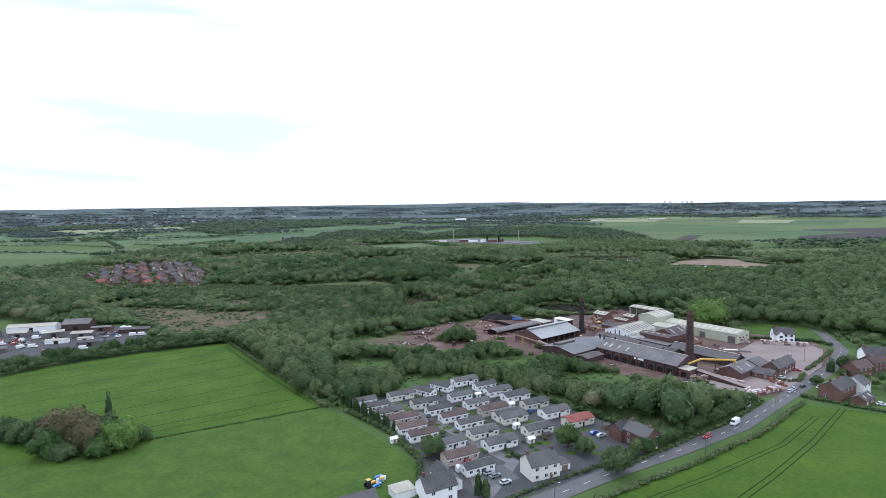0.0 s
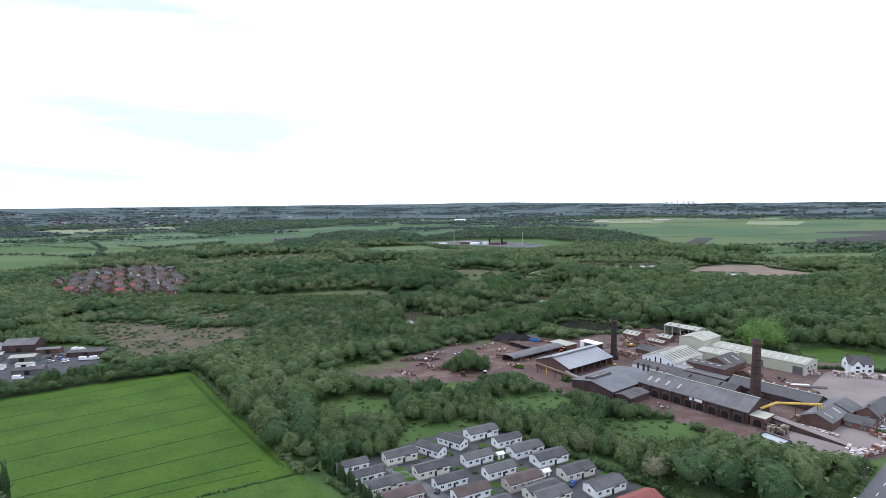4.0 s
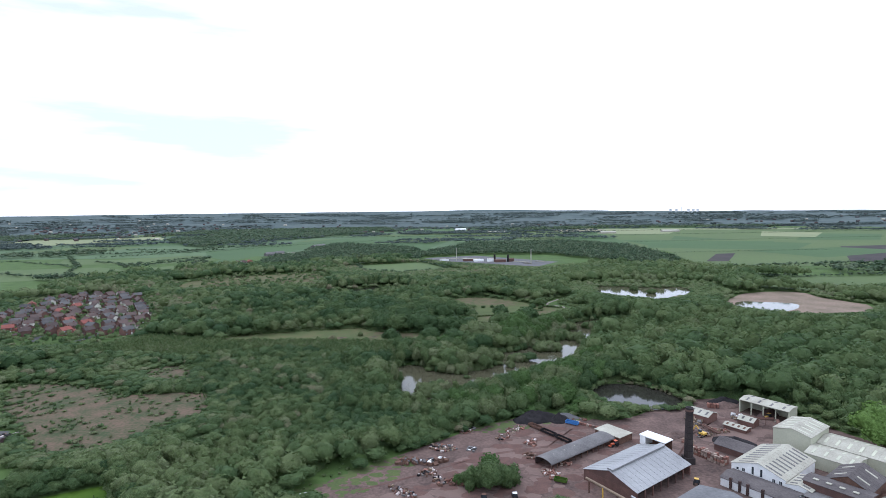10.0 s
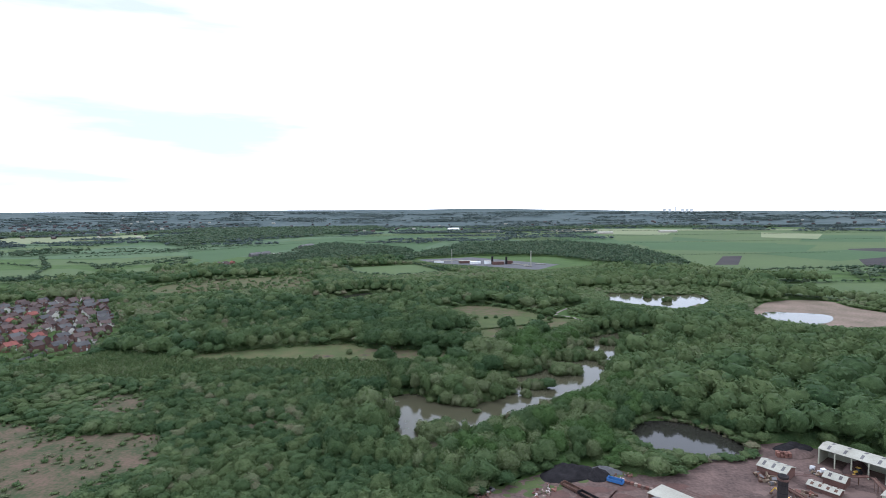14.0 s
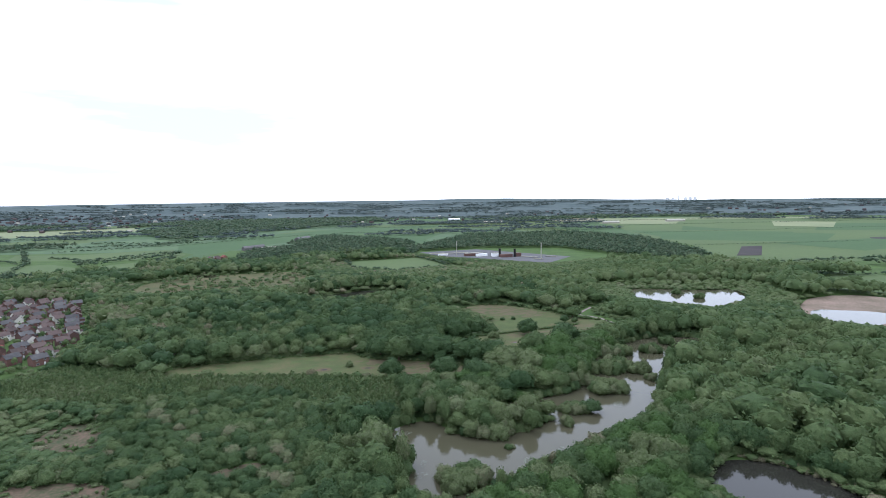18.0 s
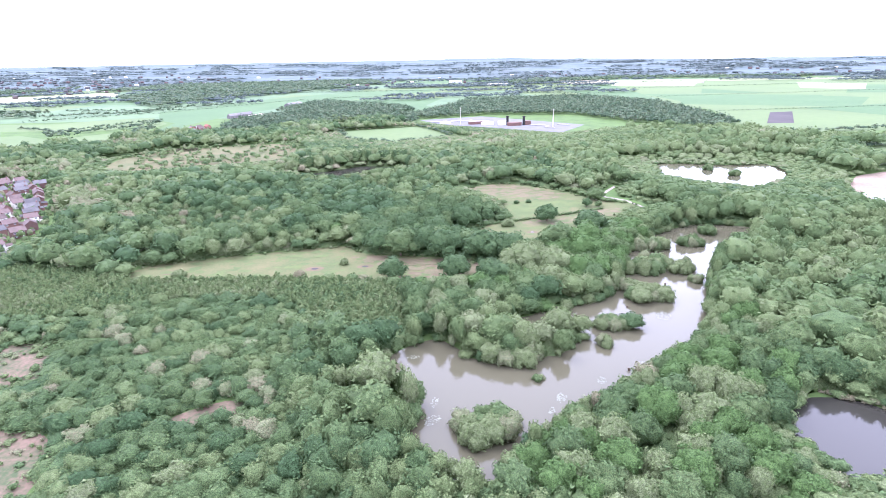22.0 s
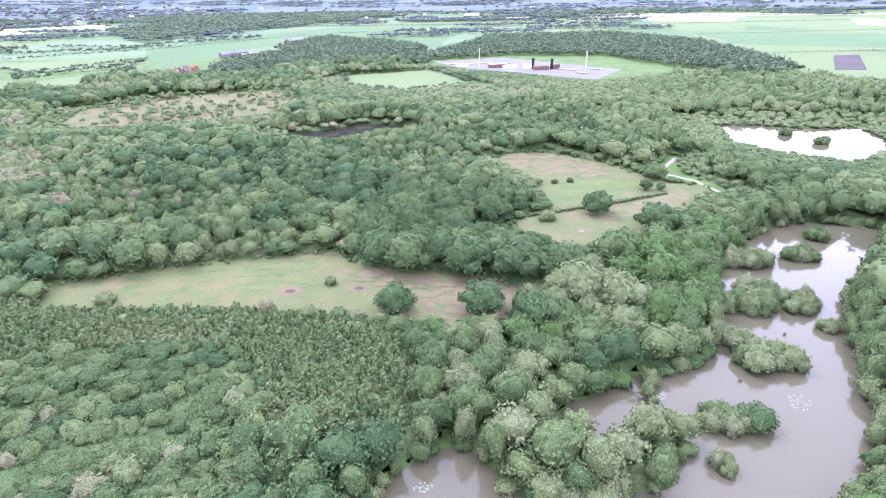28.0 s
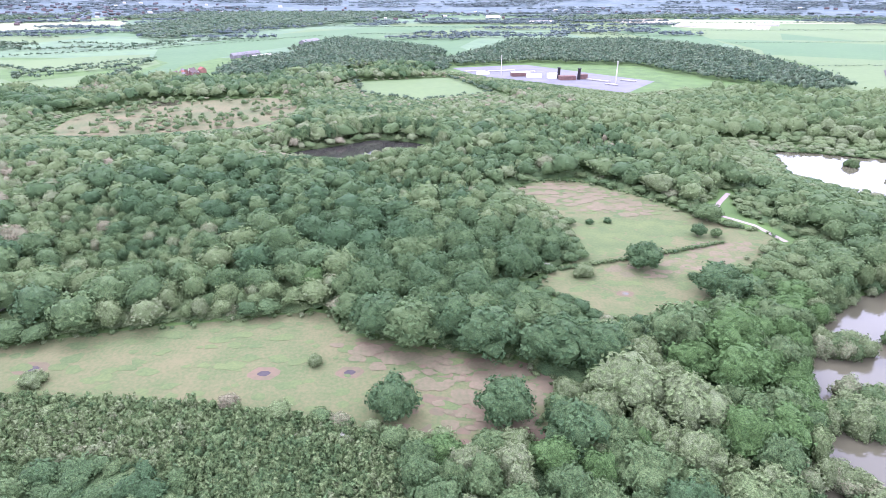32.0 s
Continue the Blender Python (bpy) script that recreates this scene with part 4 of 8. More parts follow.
    st = np.clip(0.38 + 0.26 * wave(bx, by, 0.06, 0.3) + br.normal(0, 0.12, n), 0, 0.8)
    sh = np.minimum(br.uniform(2.8, 5.2, n), limits(bx, by, np.full(n, 7.0)) * br.uniform(0.85, 1.1, n))
    grove("plantation", np.stack([bx, by, br.uniform(1.05, 1.7, n), sh, st], 1), SAPLING, LEAF, "close-set young broadleaved saplings of a plantation")
    # willows leaning out along the shores
    for shore, lo, hi in ((POND, 3.0, 5.6), (POND_EAST, 2.0, 4.0), (POND_FAR, 1.6, 3.6)):
        q = np.array(along(smooth_loop(shore, 2) + [shore[0]], 3.4))
        n = len(q)
        q = q + rng.uniform(-1.3, 1.3, q.shape)
        k = rng.uniform(size=n) < 0.85
        grove("shore_willows", np.stack([q[:, 0], q[:, 1], rng.uniform(1.7, 3.5, n) + np.where(np.arange(n) > 0.56 * n, 0.8, 0.0), rng.uniform(lo, hi, n) + np.where((np.arange(n) > 0.56 * n) & (lo == 3.0), 2.2, 0.0), np.clip(rng.normal(0.5, 0.22, n), 0, 1.05)], 1)[k],
              SCRUB if shore is POND else MID, LEAF, "grey-green willow bushes overhanging the water's edge", "bushes")


def grass_bank(cx, cy, rx, ry, turn, top, seed):
    """A long smooth bank overgrown with grass and brambles."""
    rng = np.random.RandomState(seed)
    n, m = 40, 16
    a, b = np.meshgrid(np.linspace(-1.05, 1.05, n), np.linspace(-1.05, 1.05, m))
    q = np.clip(1 - a ** 2 - b ** 2, 0, 1)
    z = top * q ** 0.6 + rng.normal(0, 0.10, a.shape) * (q > 0)
    x, y = a * rx, b * ry + 0.18 * ry * np.sin(a * 3 + seed)
    v = np.stack([x.ravel(), y.ravel(), z.ravel()], 1)
    i = np.arange(n * m).reshape(m, n)
    f = np.concatenate([np.stack([i[:-1, :-1].ravel(), i[:-1, 1:].ravel(), i[1:, 1:].ravel()], 1), np.stack([i[:-1, :-1].ravel(), i[1:, 1:].ravel(), i[1:, :-1].ravel()], 1)])
    k = rng.choice(np.flatnonzero(q.ravel() > 0.04), 1500)
    o = v[k] + rng.uniform(-0.5, 0.5, (1500, 3)) * np.array([2.1 * rx / n * 1.4, 2.1 * ry / m * 1.4, 0.12])
    d = rng.normal(size=(1500, 3)) * 0.34
    e = rng.normal(size=(1500, 3)) * 0.34
    d[:, 2], e[:, 2] = d[:, 2] * 0.5, np.abs(e[:, 2]) * 0.8
    allv = np.concatenate([v, np.stack([o - d, o + d, o + e], 1).reshape(-1, 3)])
    allf = np.concatenate([f, np.arange(4500).reshape(-1, 3) + len(v)])
    ob = new("grass_bank", fast_mesh("grass_bank", allv, allf, LEAF, np.clip(0.36 + rng.normal(0, 0.05, len(allv)), 0, 1)))
    ob.matrix_basis = pose(cx, cy, 0.0, 0, 0, turn)
    return tagged(ob, "smooth green bank overgrown with grass and brambles", "bank", kind="structure")


woods()
for k, row in enumerate(GRASS_BANKS):
    grass_bank(*row, 200 + k)


# ---------------------------------------------------------------- building kit
BOXES = {}


def unit_box(material):
    """A shared bevel-free unit box in one material, for frames, panes, slabs and packs."""
    if material.name not in BOXES:
        me = bpy.data.meshes.new("block_" + material.name)
        b = box(-0.5, 0.5, -0.5, 0.5, -0.5, 0.5)
        b.to_mesh(me)
        b.free()
        me.materials.append(material)
        BOXES[material.name] = me
    return BOXES[material.name]


def slab(name, material, parent, x0, x1, y0, y1, z0, z1, turn=None, label=""):
    m = Matrix.LocRotScale(((x0 + x1) / 2, (y0 + y1) / 2, (z0 + z1) / 2), turn, (x1 - x0, y1 - y0, z1 - z0))
    return share(name, unit_box(material), parent, m, label)


FRAMES = {}


def window(parent, side, at, z, w, h, L, W, frame_mat, name="window", pane=GLASS, fat=0.07):
    """A framed pane on one face of a building: f, b, l or r."""
    key = (round(w, 2), round(h, 2), frame_mat.name, fat)
    if key not in FRAMES:
        b = bmesh.new()
        add_box(b, -w / 2, w / 2, -0.06, 0.06, -h / 2, -h / 2 + fat)
        add_box(b, -w / 2, w / 2, -0.06, 0.06, h / 2 - fat, h / 2)
        add_box(b, -w / 2, -w / 2 + fat, -0.06, 0.06, -h / 2 + fat, h / 2 - fat)
        add_box(b, w / 2 - fat, w / 2, -0.06, 0.06, -h / 2 + fat, h / 2 - fat)
        if w > 1.0:
            add_box(b, -fat / 2, fat / 2, -0.05, 0.05, -h / 2 + fat, h / 2 - fat)
        me = bpy.data.meshes.new("window_frame")
        b.to_mesh(me)
        b.free()
        me.materials.append(frame_mat)
        FRAMES[key] = me
    spot = {"f": (at, -W / 2, 0), "b": (at, W / 2, 180), "l": (-L / 2, at, -90), "r": (L / 2, at, 90)}[side]
    ob = share(name, FRAMES[key], parent, pose(spot[0], spot[1], z, 0, 0, spot[2]))
    slab("pane", pane, ob, -w / 2 + fat, w / 2 - fat, -0.02, 0.02, -h / 2 + fat, h / 2 - fat)
    return ob


def gable_walls(L, W, eave, ridge):
    b = bmesh.new()
    pts = [(-W / 2, 0), (W / 2, 0), (W / 2, eave), (0, ridge), (-W / 2, eave)]
    if abs(ridge - eave) < 0.02:
        pts = [(-W / 2, 0), (W / 2, 0), (W / 2, eave), (-W / 2, eave)]
    a = [b.verts.new((-L / 2, y, z)) for y, z in pts]
    c = [b.verts.new((L / 2, y, z)) for y, z in pts]
    b.faces.new(a)
    b.faces.new(list(reversed(c)))
    for i in range(len(pts)):
        k = (i + 1) % len(pts)
        b.faces.new((a[i], c[i], c[k], a[k]))
    bmesh.ops.recalc_face_normals(b, faces=b.faces)
    return b


def roof_slope(L, W, eave, ridge, sign, over=0.35, thick=0.18):
    """One pitch of a gabled roof with its thickness."""
    rise = (ridge - eave) / (W / 2)
    y1, z1 = sign * (W / 2 + over), eave - rise * over
    x = L / 2 + over
    loops = [([(-x, 0, ridge), (x, 0, ridge), (x, y1, z1), (-x, y1, z1)], (0, 0, thick))]
    return poly_bm(loops)


def gabled(name, label, category, x, y, turn, L, W, eave, ridge, walls, roof, wins=(), doors=(), lights=0, light_mat=None, chimneys=(), group="", trim=None, ribs=0,
           ridge_cap=None, open_side="", z=0.0):
    """A building with a pitched roof whose ridge runs along its length."""
    ob = base(name, x, y, turn, z, label, category, group)
    if open_side:
        t = 0.3
        b = bmesh.new()
        if open_side != "f":
            add_box(b, -L / 2, L / 2, -W / 2, -W / 2 + t, 0, eave)
        if open_side != "b":
            add_box(b, -L / 2, L / 2, W / 2 - t, W / 2, 0, eave)
        for s in (-1, 1):
            if open_side != ("l" if s < 0 else "r"):
                add_box(b, min(s * L / 2, s * (L / 2 - t)), max(s * L / 2, s * (L / 2 - t)), -W / 2 + t, W / 2 - t, 0, eave)
        part("wall", b, walls, ob)
        if ridge > eave + 0.1:
            for s in (-1, 1):
                part("gable", poly_bm([([(s * L / 2, -W / 2, eave), (s * L / 2, W / 2, eave), (s * L / 2, 0, ridge)], (-s * 0.3, 0, 0))]), walls, ob)
        n = max(2, int(L / 5))
        for i in range(n + 1):
            yy = -W / 2 + 0.15 if open_side == "f" else W / 2 - 0.15
            slab("post", walls, ob, -L / 2 + i * L / n - 0.25, -L / 2 + i * L / n + 0.25, yy - 0.2, yy + 0.2, 0, eave)
    else:
        part("wall", gable_walls(L, W, eave, ridge), walls, ob)
    for s in (-1, 1):
        pitch = part("roof", roof_slope(L, W, eave + 0.02, ridge + 0.02, s), roof, ob)
        run = math.hypot(W / 2 + 0.35, (ridge - eave) * (1 + 0.7 / W))
        for i in range(ribs // 2):
            rx = -L / 2 + (i + 0.5) * 2 * L / ribs
            share("seam", unit_box(roof), pitch, Matrix.LocRotScale((rx, s * (W / 4 + 0.17), (eave + ridge) / 2 + 0.22 - (ridge - eave) * 0.35 / W), Euler((-s * math.atan2(ridge - eave, W / 2), 0, 0)), (0.14, run, 0.1)))
    if ridge_cap:
        slab("ridge_cap", ridge_cap, ob, -L / 2 - 0.3, L / 2 + 0.3, -0.35, 0.35, ridge + 0.15, ridge + 0.32)
    fm = trim or WHITE_PLASTIC
    for side, at, zz, w, h in wins:
        window(ob, side, at, zz, w, h, L, W, fm)
    for side, at, w, h, dm in doors:
        spot = {"f": (at, -W / 2, 0), "b": (at, W / 2, 180), "l": (-L / 2, at, -90), "r": (L / 2, at, 90)}[side]
        share("door", unit_box(dm), ob, Matrix.LocRotScale((spot[0], spot[1], h / 2), Euler((0, 0, radians(spot[2]))), (w, 0.12, h)))
    rise = math.atan2(ridge - eave, W / 2)
    for k in range(lights):
        for s in (-1, 1):
            xx = -L / 2 + (k + 0.5) * L / lights
            ang = -s * rise
            cy, cz = s * W * 0.25, (eave + ridge) / 2 + 0.24
            share("skylight", unit_box(light_mat or PALE_SHEET), ob, Matrix.LocRotScale((xx, cy, cz), Euler((ang, 0, 0)), (1.0, W * 0.3, 0.08)))
    for cx, cy, w, h in chimneys:
        ch = slab("chimney", BRICK if walls not in (DARK_BRICK,) else DARK_BRICK, ob, cx - w / 2, cx + w / 2, cy - w / 2, cy + w / 2, ridge - 1.2, ridge + h)
    return ob


def flat_block(name, label, category, x, y, turn, L, W, h, walls, roof, wins=(), group="", tilt=0.0, doors=()):
    """A block with a flat or single-pitch roof."""
    ob = base(name, x, y, turn, 0, label, category, group)
    b = poly_bm([([(-L / 2, -W / 2, 0), (L / 2, -W / 2, 0), (L / 2, W / 2, 0), (-L / 2, W / 2, 0)], (0, 0, 0.01))])
    b.free()
    b = bmesh.new()
    pts = [(-W / 2, 0), (W / 2, 0), (W / 2, h + tilt), (-W / 2, h)]
    a = [b.verts.new((-L / 2, yy, zz)) for yy, zz in pts]
    c = [b.verts.new((L / 2, yy, zz)) for yy, zz in pts]
    b.faces.new(a)
    b.faces.new(list(reversed(c)))
    for i in range(4):
        k = (i + 1) % 4
        b.faces.new((a[i], c[i], c[k], a[k]))
    bmesh.ops.recalc_face_normals(b, faces=b.faces)
    part("wall", b, walls, ob)
    e = 0.25
    part("roof", poly_bm([([(-L / 2 - e, -W / 2 - e, h + 0.02), (L / 2 + e, -W / 2 - e, h + 0.02), (L / 2 + e, W / 2 + e, h + tilt + 0.02), (-L / 2 - e, W / 2 + e, h + tilt + 0.02)],
                           (0, 0, 0.18))]), roof, ob)
    for side, at, zz, w, hh in wins:
        window(ob, side, at, zz, w, hh, L, W, WHITE_PLASTIC)
    for side, at, w, hh, dm in doors:
        spot = {"f": (at, -W / 2, 0), "b": (at, W / 2, 180), "l": (-L / 2, at, -90), "r": (L / 2, at, 90)}[side]
        share("door", unit_box(dm), ob, Matrix.LocRotScale((spot[0], spot[1], hh / 2), Euler((0, 0, radians(spot[2]))), (w, 0.12, hh)))
    return ob


BLUE_SHEET = mat("dull_bluegrey_roof", (0.150, 0.150, 0.152), (0.082, 0.082, 0.085), 0.7, 0.12, 1.0, 0.02)

# ---------------------------------------------------------------- brickworks: a grid of its own
AX = -53.5
UU, VV = Vector((math.cos(radians(AX)), math.sin(radians(AX)))), Vector((-math.sin(radians(AX)), math.cos(radians(AX))))


def works(u, v):
    """A place on the brickworks' own grid: u along the long kiln building, v across it."""
    p = Vector((100, 340)) + UU * u + VV * v
    return p.x, p.y


def kiln_block(name, label, u0, u1, v0, v1, eave, ridge, walls, roof, along_u=True, category="factory building", **kw):
    x, y = works((u0 + u1) / 2, (v0 + v1) / 2)
    if along_u:
        return gabled(name, label, category, x, y, AX, u1 - u0, v1 - v0, eave, ridge, walls, roof, **kw)
    return gabled(name, label, category, x, y, AX + 90, v1 - v0, u1 - u0, eave, ridge, walls, roof, **kw)


sheet("yard_concrete", [(146, 262), (170, 268), (209, 303), (232, 336), (230, 362), (202, 358), (180, 336), (170, 312), (150, 286)], 0.12, CONCRETE, "pale dusty concrete of the brick storage yard")

# long kiln building with arched bays and buttresses on its west side
kiln = kiln_block("kiln_building", "long sooty brick kiln building with a grey sheet roof", 1, 53.5, -11, 10, 5.4, 9.2, DARK_BRICK, GREY_SHEET, ridge_cap=PALE_SHEET, ribs=26)
for k in range(9):
    xx = -22.5 + k * 5.6
    n = 8
    ring = [(-1.7, 0.1)] + [(-1.7 * math.cos(math.pi * i / n), 2.2 + 1.3 * math.sin(math.pi * i / n)) for i in range(n + 1)] + [(1.7, 0.1)]
    # black plate on the closed wall stands for the bay's shaded inside
    b = poly_bm([([(xx + a, -10.55, c) for a, c in ring], (0, -0.12, 0))])
    part("arch", b, TYRE if k % 2 else COAL, kiln, "dark arched kiln opening")
    ring2 = [(1.16 * a, 1.13 * c) for a, c in ring]
    b = bmesh.new()
    for (p, q), (r, s) in zip(zip(ring, ring2), zip(ring[1:], ring2[1:])):
        vs = [b.verts.new((xx + t[0], -10.72, t[1])) for t in (p, r, s, q)]
        b.faces.new(vs)
    part("arch_ring", b, BRICK, kiln, "red brick arch ring")
for k in range(10):
    xx = -25.6 + k * 5.6
    if xx < 26:
        slab("buttress", DARK_BRICK, kiln, xx - 0.3, xx + 0.3, -11.2, -10.5, 0, 5.2)
for xx in (-22.5, -18.5, -13, -7):
    share("skylight", unit_box(PALE_SHEET), kiln, Matrix.LocRotScale((xx, -6.2, 7.25), Euler((math.atan2(3.8, 10.5), 0, 0)), (1.1, 3.6, 0.1)))
slab("signboard", WHITE_WALL, kiln, 0.5, 6.5, -10.75, -10.6, 3.9, 5.1)

gate = kiln_block("gate_block", "small brick block with a flat concrete roof and an arched passage", 54, 60, -10, -2, 4.3, 4.32, BRICK, PALE_SHEET)
# no hole here: a black plate shows the passage's shade
part("arch", poly_bm([([(-1.6 + 0.0, -4.02, 0.05), (1.6, -4.02, 0.05), (1.6, -4.02, 2.2), (0.9, -4.02, 3.0), (0, -4.02, 3.25), (-0.9, -4.02, 3.0), (-1.6, -4.02, 2.2)], (0, -0.06, 0))]), COAL, gate, "dark arched passage")
rampx, rampy = works(74, -1.5)
ramp = base("ramp", rampx, rampy, AX, 0, "brick-sided loading ramp sloping down to the yard", "ramp")
part("bank", poly_bm([([(-14, -2.2, 0), (16, -2.2, 0), (16, -2.2, 0.25), (-14, -2.2, 3.4)], (0, 4.4, 0))]), DARK_BRICK, ramp)
part("deck", poly_bm([([(-14, -1.9, 3.42), (16, -1.9, 0.28), (16, 1.9, 0.28), (-14, 1.9, 3.42)], (0, 0, 0.06))]), CONCRETE, ramp)

drying = kiln_block("drying_shed", "low wide brick drying shed with a grey-blue sheet roof", -25, 0, -30, 6, 4.0, 6.2, DARK_BRICK, BLUE_SHEET, along_u=False)
part("lantern", poly_bm([([(-15, 1.0, 6.2), (-1, 1.0, 6.2), (-1, 6.5, 5.3), (-15, 6.5, 5.3)], (0, 0, 1.1))]), DARK_SHEET, drying, "dark patched rooflight strip")
for k in range(5):
    share("skylight", unit_box(PALE_SHEET), drying, Matrix.LocRotScale((-13.5 + k * 2.6, 3.8, 6.92), Euler((-0.17, 0, 0)), (0.7, 4.4, 0.1)))
kiln_block("lean_to", "low dark lean-to with a patched roof beside the kiln", 0.6, 9, -29, -14, 3.0, 4.0, DARK_BRICK, DARK_SHEET, along_u=False)

silver = kiln_block("open_brick_shed", "open-sided brick shed with a bright galvanised roof", -61, -36, -19, 18.5, 4.6, 8.6, BRICK, SILVER, along_u=False, open_side="f", ribs=24)
slab("ridge_vent", SILVER, silver, -18.5, 18.5, -1.3, 1.3, 8.7, 9.3)
cabx, caby = works(-55, 23.5)
cabin = base("hoist_house", cabx, caby, AX, 0, "white boxy hoist house on steel legs", "hoist house")
slab("side_panel", WHITE_WALL, cabin, -6.2, -3.4, -3, 3, 4.6, 8.6)
slab("roof", WHITE_WALL, cabin, -6.4, 6.4, -3.3, 3.3, 8.6, 9.0)
slab("back_panel", RUST, cabin, -3.4, 6, 2.6, 2.8, 4.6, 8.6)
slab("floor", RUST, cabin, -6.2, 6.2, -3, 3, 4.3, 4.6)
for sx in (-6, 6):
    for sy in (-2.8, 2.8):
        slab("leg", RUST, cabin, sx - 0.15, sx + 0.15, sy - 0.15, sy + 0.15, 0, 8.6)

# tunnel-roofed shed in the north-west of the yard
tx, ty = works(-79, -2)
tin = base("barrel_roof_shed", tx, ty, AX + 90, 0, "long open shed with a curved rusty tin roof", "shed")
n = 12
ring = [(-4.9 * math.cos(math.pi * i / n), 2.6 + 1.5 * math.sin(math.pi * i / n)) for i in range(n + 1)]
part("roof", poly_bm([([(-22, y, z) for y, z in ring] + [(-22, y * 0.97, z - 0.12) for y, z in reversed(ring)], (44, 0, 0))]),
     GREY_SHEET, tin)
slab("back_wall", DARK_BRICK, tin, -22, 22, 4.5, 4.8, 0, 2.6)
for k in range(12):
    slab("post", RUST, tin, -22 + k * 4 - 0.12, -22 + k * 4 + 0.12, -4.8, -4.55, 0, 2.6)
for k in range(9):
    share("roof_patch", unit_box(PALE_SHEET), tin, Matrix.LocRotScale((-20 + k * 2.3, -2.2 + (k % 3) * 0.8, 4.02 - 0.15 * (2 - k % 3)), Euler((0.3, 0, 0)), (0.25, 1.5, 0.05)))
kiln_block("shed_annexe", "flat tin annexe at the end of the tunnel-roofed shed", -86, -72, 20.5, 30, 3.4, 3.42, RUST, PALE_SHEET, open_side="b", along_u=True)

kiln_block("press_house", "white sheet-clad press house with stripes of rooflights", -26, -5, 33, 61, 5.0, 8.4, WHITE_WALL, PALE_SHEET, along_u=False,
           wins=[("l", -8.5, 3.4, 1.2, 1.5), ("l", -6, 3.4, 1.2, 1.5), ("l", -1.3, 4.6, 1.0, 3.2), ("l", 2.0, 4.6, 1.0, 3.2), ("l", 5.6, 3.6, 1.2, 1.5), ("l", 8.0, 3.4, 1.0, 1.2)],
           lights=9, light_mat=GREY_SHEET, ribs=20)
low = kiln_block("front_range", "low white-walled range with arched windows and a dark roof", -24, 2, 20, 31, 3.4, 4.6, WHITE_WALL, DARK_SHEET,
                 wins=[("f", a, 1.9, 1.4, 2.4) for a in (-9, -5.5, -2.5, 3, 7)])
for a in (-9, -5.5, -2.5, 3):
    slab("flue", DARK_BRICK, low, a - 0.45, a + 0.45, -5.9, -5.0, 0, 4.6)
kiln_block("stained_roof_range", "low range with a stained dark roof and small dormer vents", 2.6, 34, 18, 28, 3.4, 4.8, DARK_BRICK, DARK_SHEET, lights=2, light_mat=COAL)
blk = kiln_block("brick_block", "two-storey red brick block with a flat roof of pale rooflights", 0, 21, 35, 43.5, 7.0, 7.6, BRICK, DARK_SHEET)
for k in range(4):
    slab("rooflight", PALE_SHEET, blk, -8 + k * 4.3, -6.2 + k * 4.3, -2.2, -0.8, 7.6, 7.85)
kiln_block("brick_block_annexe", "lower flat-roofed brick annexe with rusty sheets", 3, 24, 28.6, 34.8, 4.0, 4.3, DARK_BRICK, GREY_SHEET)
kiln_block("brown_gable_house", "tall brown sheet-clad gable house", 4, 19, 44.5, 62, 6.2, 9.8, RUST, DARK_SHEET, along_u=False, lights=2, ribs=12)
kiln_block("white_lean_to", "white lean-to with rooflights joining the press house", -4.6, 4, 32, 44, 4.6, 5.6, WHITE_WALL, PALE_SHEET, along_u=False, lights=4, light_mat=GREY_SHEET)
kiln_block("mill_tower", "tall cream steel-clad mill house", -26.5, -11, 73, 93.5, 9.6, 11.4, CREAM_STEEL, PALE_SHEET, along_u=False, lights=5, light_mat=CREAM_STEEL, ribs=14)
kiln_block("warehouse", "long cream steel-clad warehouse with roller doors", -10.5, 42, 79, 95, 6.0, 7.6, CREAM_STEEL, PALE_SHEET, lights=12, light_mat=CREAM_STEEL, ribs=36,
           wins=[("r", -4.5, 3.6, 2.2, 1.5), ("r", 0, 3.6, 2.2, 1.5), ("r", 4.5, 3.6, 2.2, 1.5)], doors=[("f", 22.5, 5.0, 4.4, GREY_SHEET), ("f", 3.0, 4.0, 4.0, GREY_SHEET)])
kiln_block("warehouse_wing", "cream steel-clad wing of the warehouse", -10.5, 8, 65, 78.6, 5.6, 6.6, CREAM_STEEL, PALE_SHEET, lights=4, light_mat=CREAM_STEEL)
kiln_block("clay_store", "open-fronted clay store with a pale sheet roof", -57, -33, 106, 117, 7.0, 7.9, CREAM_STEEL, PALE_SHEET, open_side="f", lights=4, light_mat=GREY_SHEET)
kiln_block("tin_hut", "brick hut with a pale corrugated roof", -70, -59, 76.5, 86, 3.6, 5.2, BRICK, PALE_SHEET, lights=3, light_mat=GREY_SHEET)
kiln_block("conveyor_hut", "small brick hut with a white striped roof", -49.5, -42, 88, 95, 3.0, 4.4, BRICK, PALE_SHEET, lights=2, light_mat=DARK_SHEET)
kiln_block("low_pale_roof", "low shelter with a striped pale roof", -52, -41, 78.5, 84, 1.8, 2.6, BRICK, PALE_SHEET, lights=4, light_mat=RUST)
kiln_block("dusty_brick_hut", "brick hut with a dusty stained roof", -42, -27, 50, 61, 3.0, 5.0, BRICK, DARK_SHEET)
kiln_block("slate_range", "long brick range with a blue-grey slate roof", 27, 66, 26, 38, 3.6, 6.4, DARK_BRICK, SLATE, ridge_cap=PALE_SHEET)
kiln_block("rust_roof_range", "long low shed with a rusty roof and pale patches", 34, 60, 39.5, 47, 2.6, 4.4, BRICK, RUST, lights=5, light_mat=PALE_SHEET)
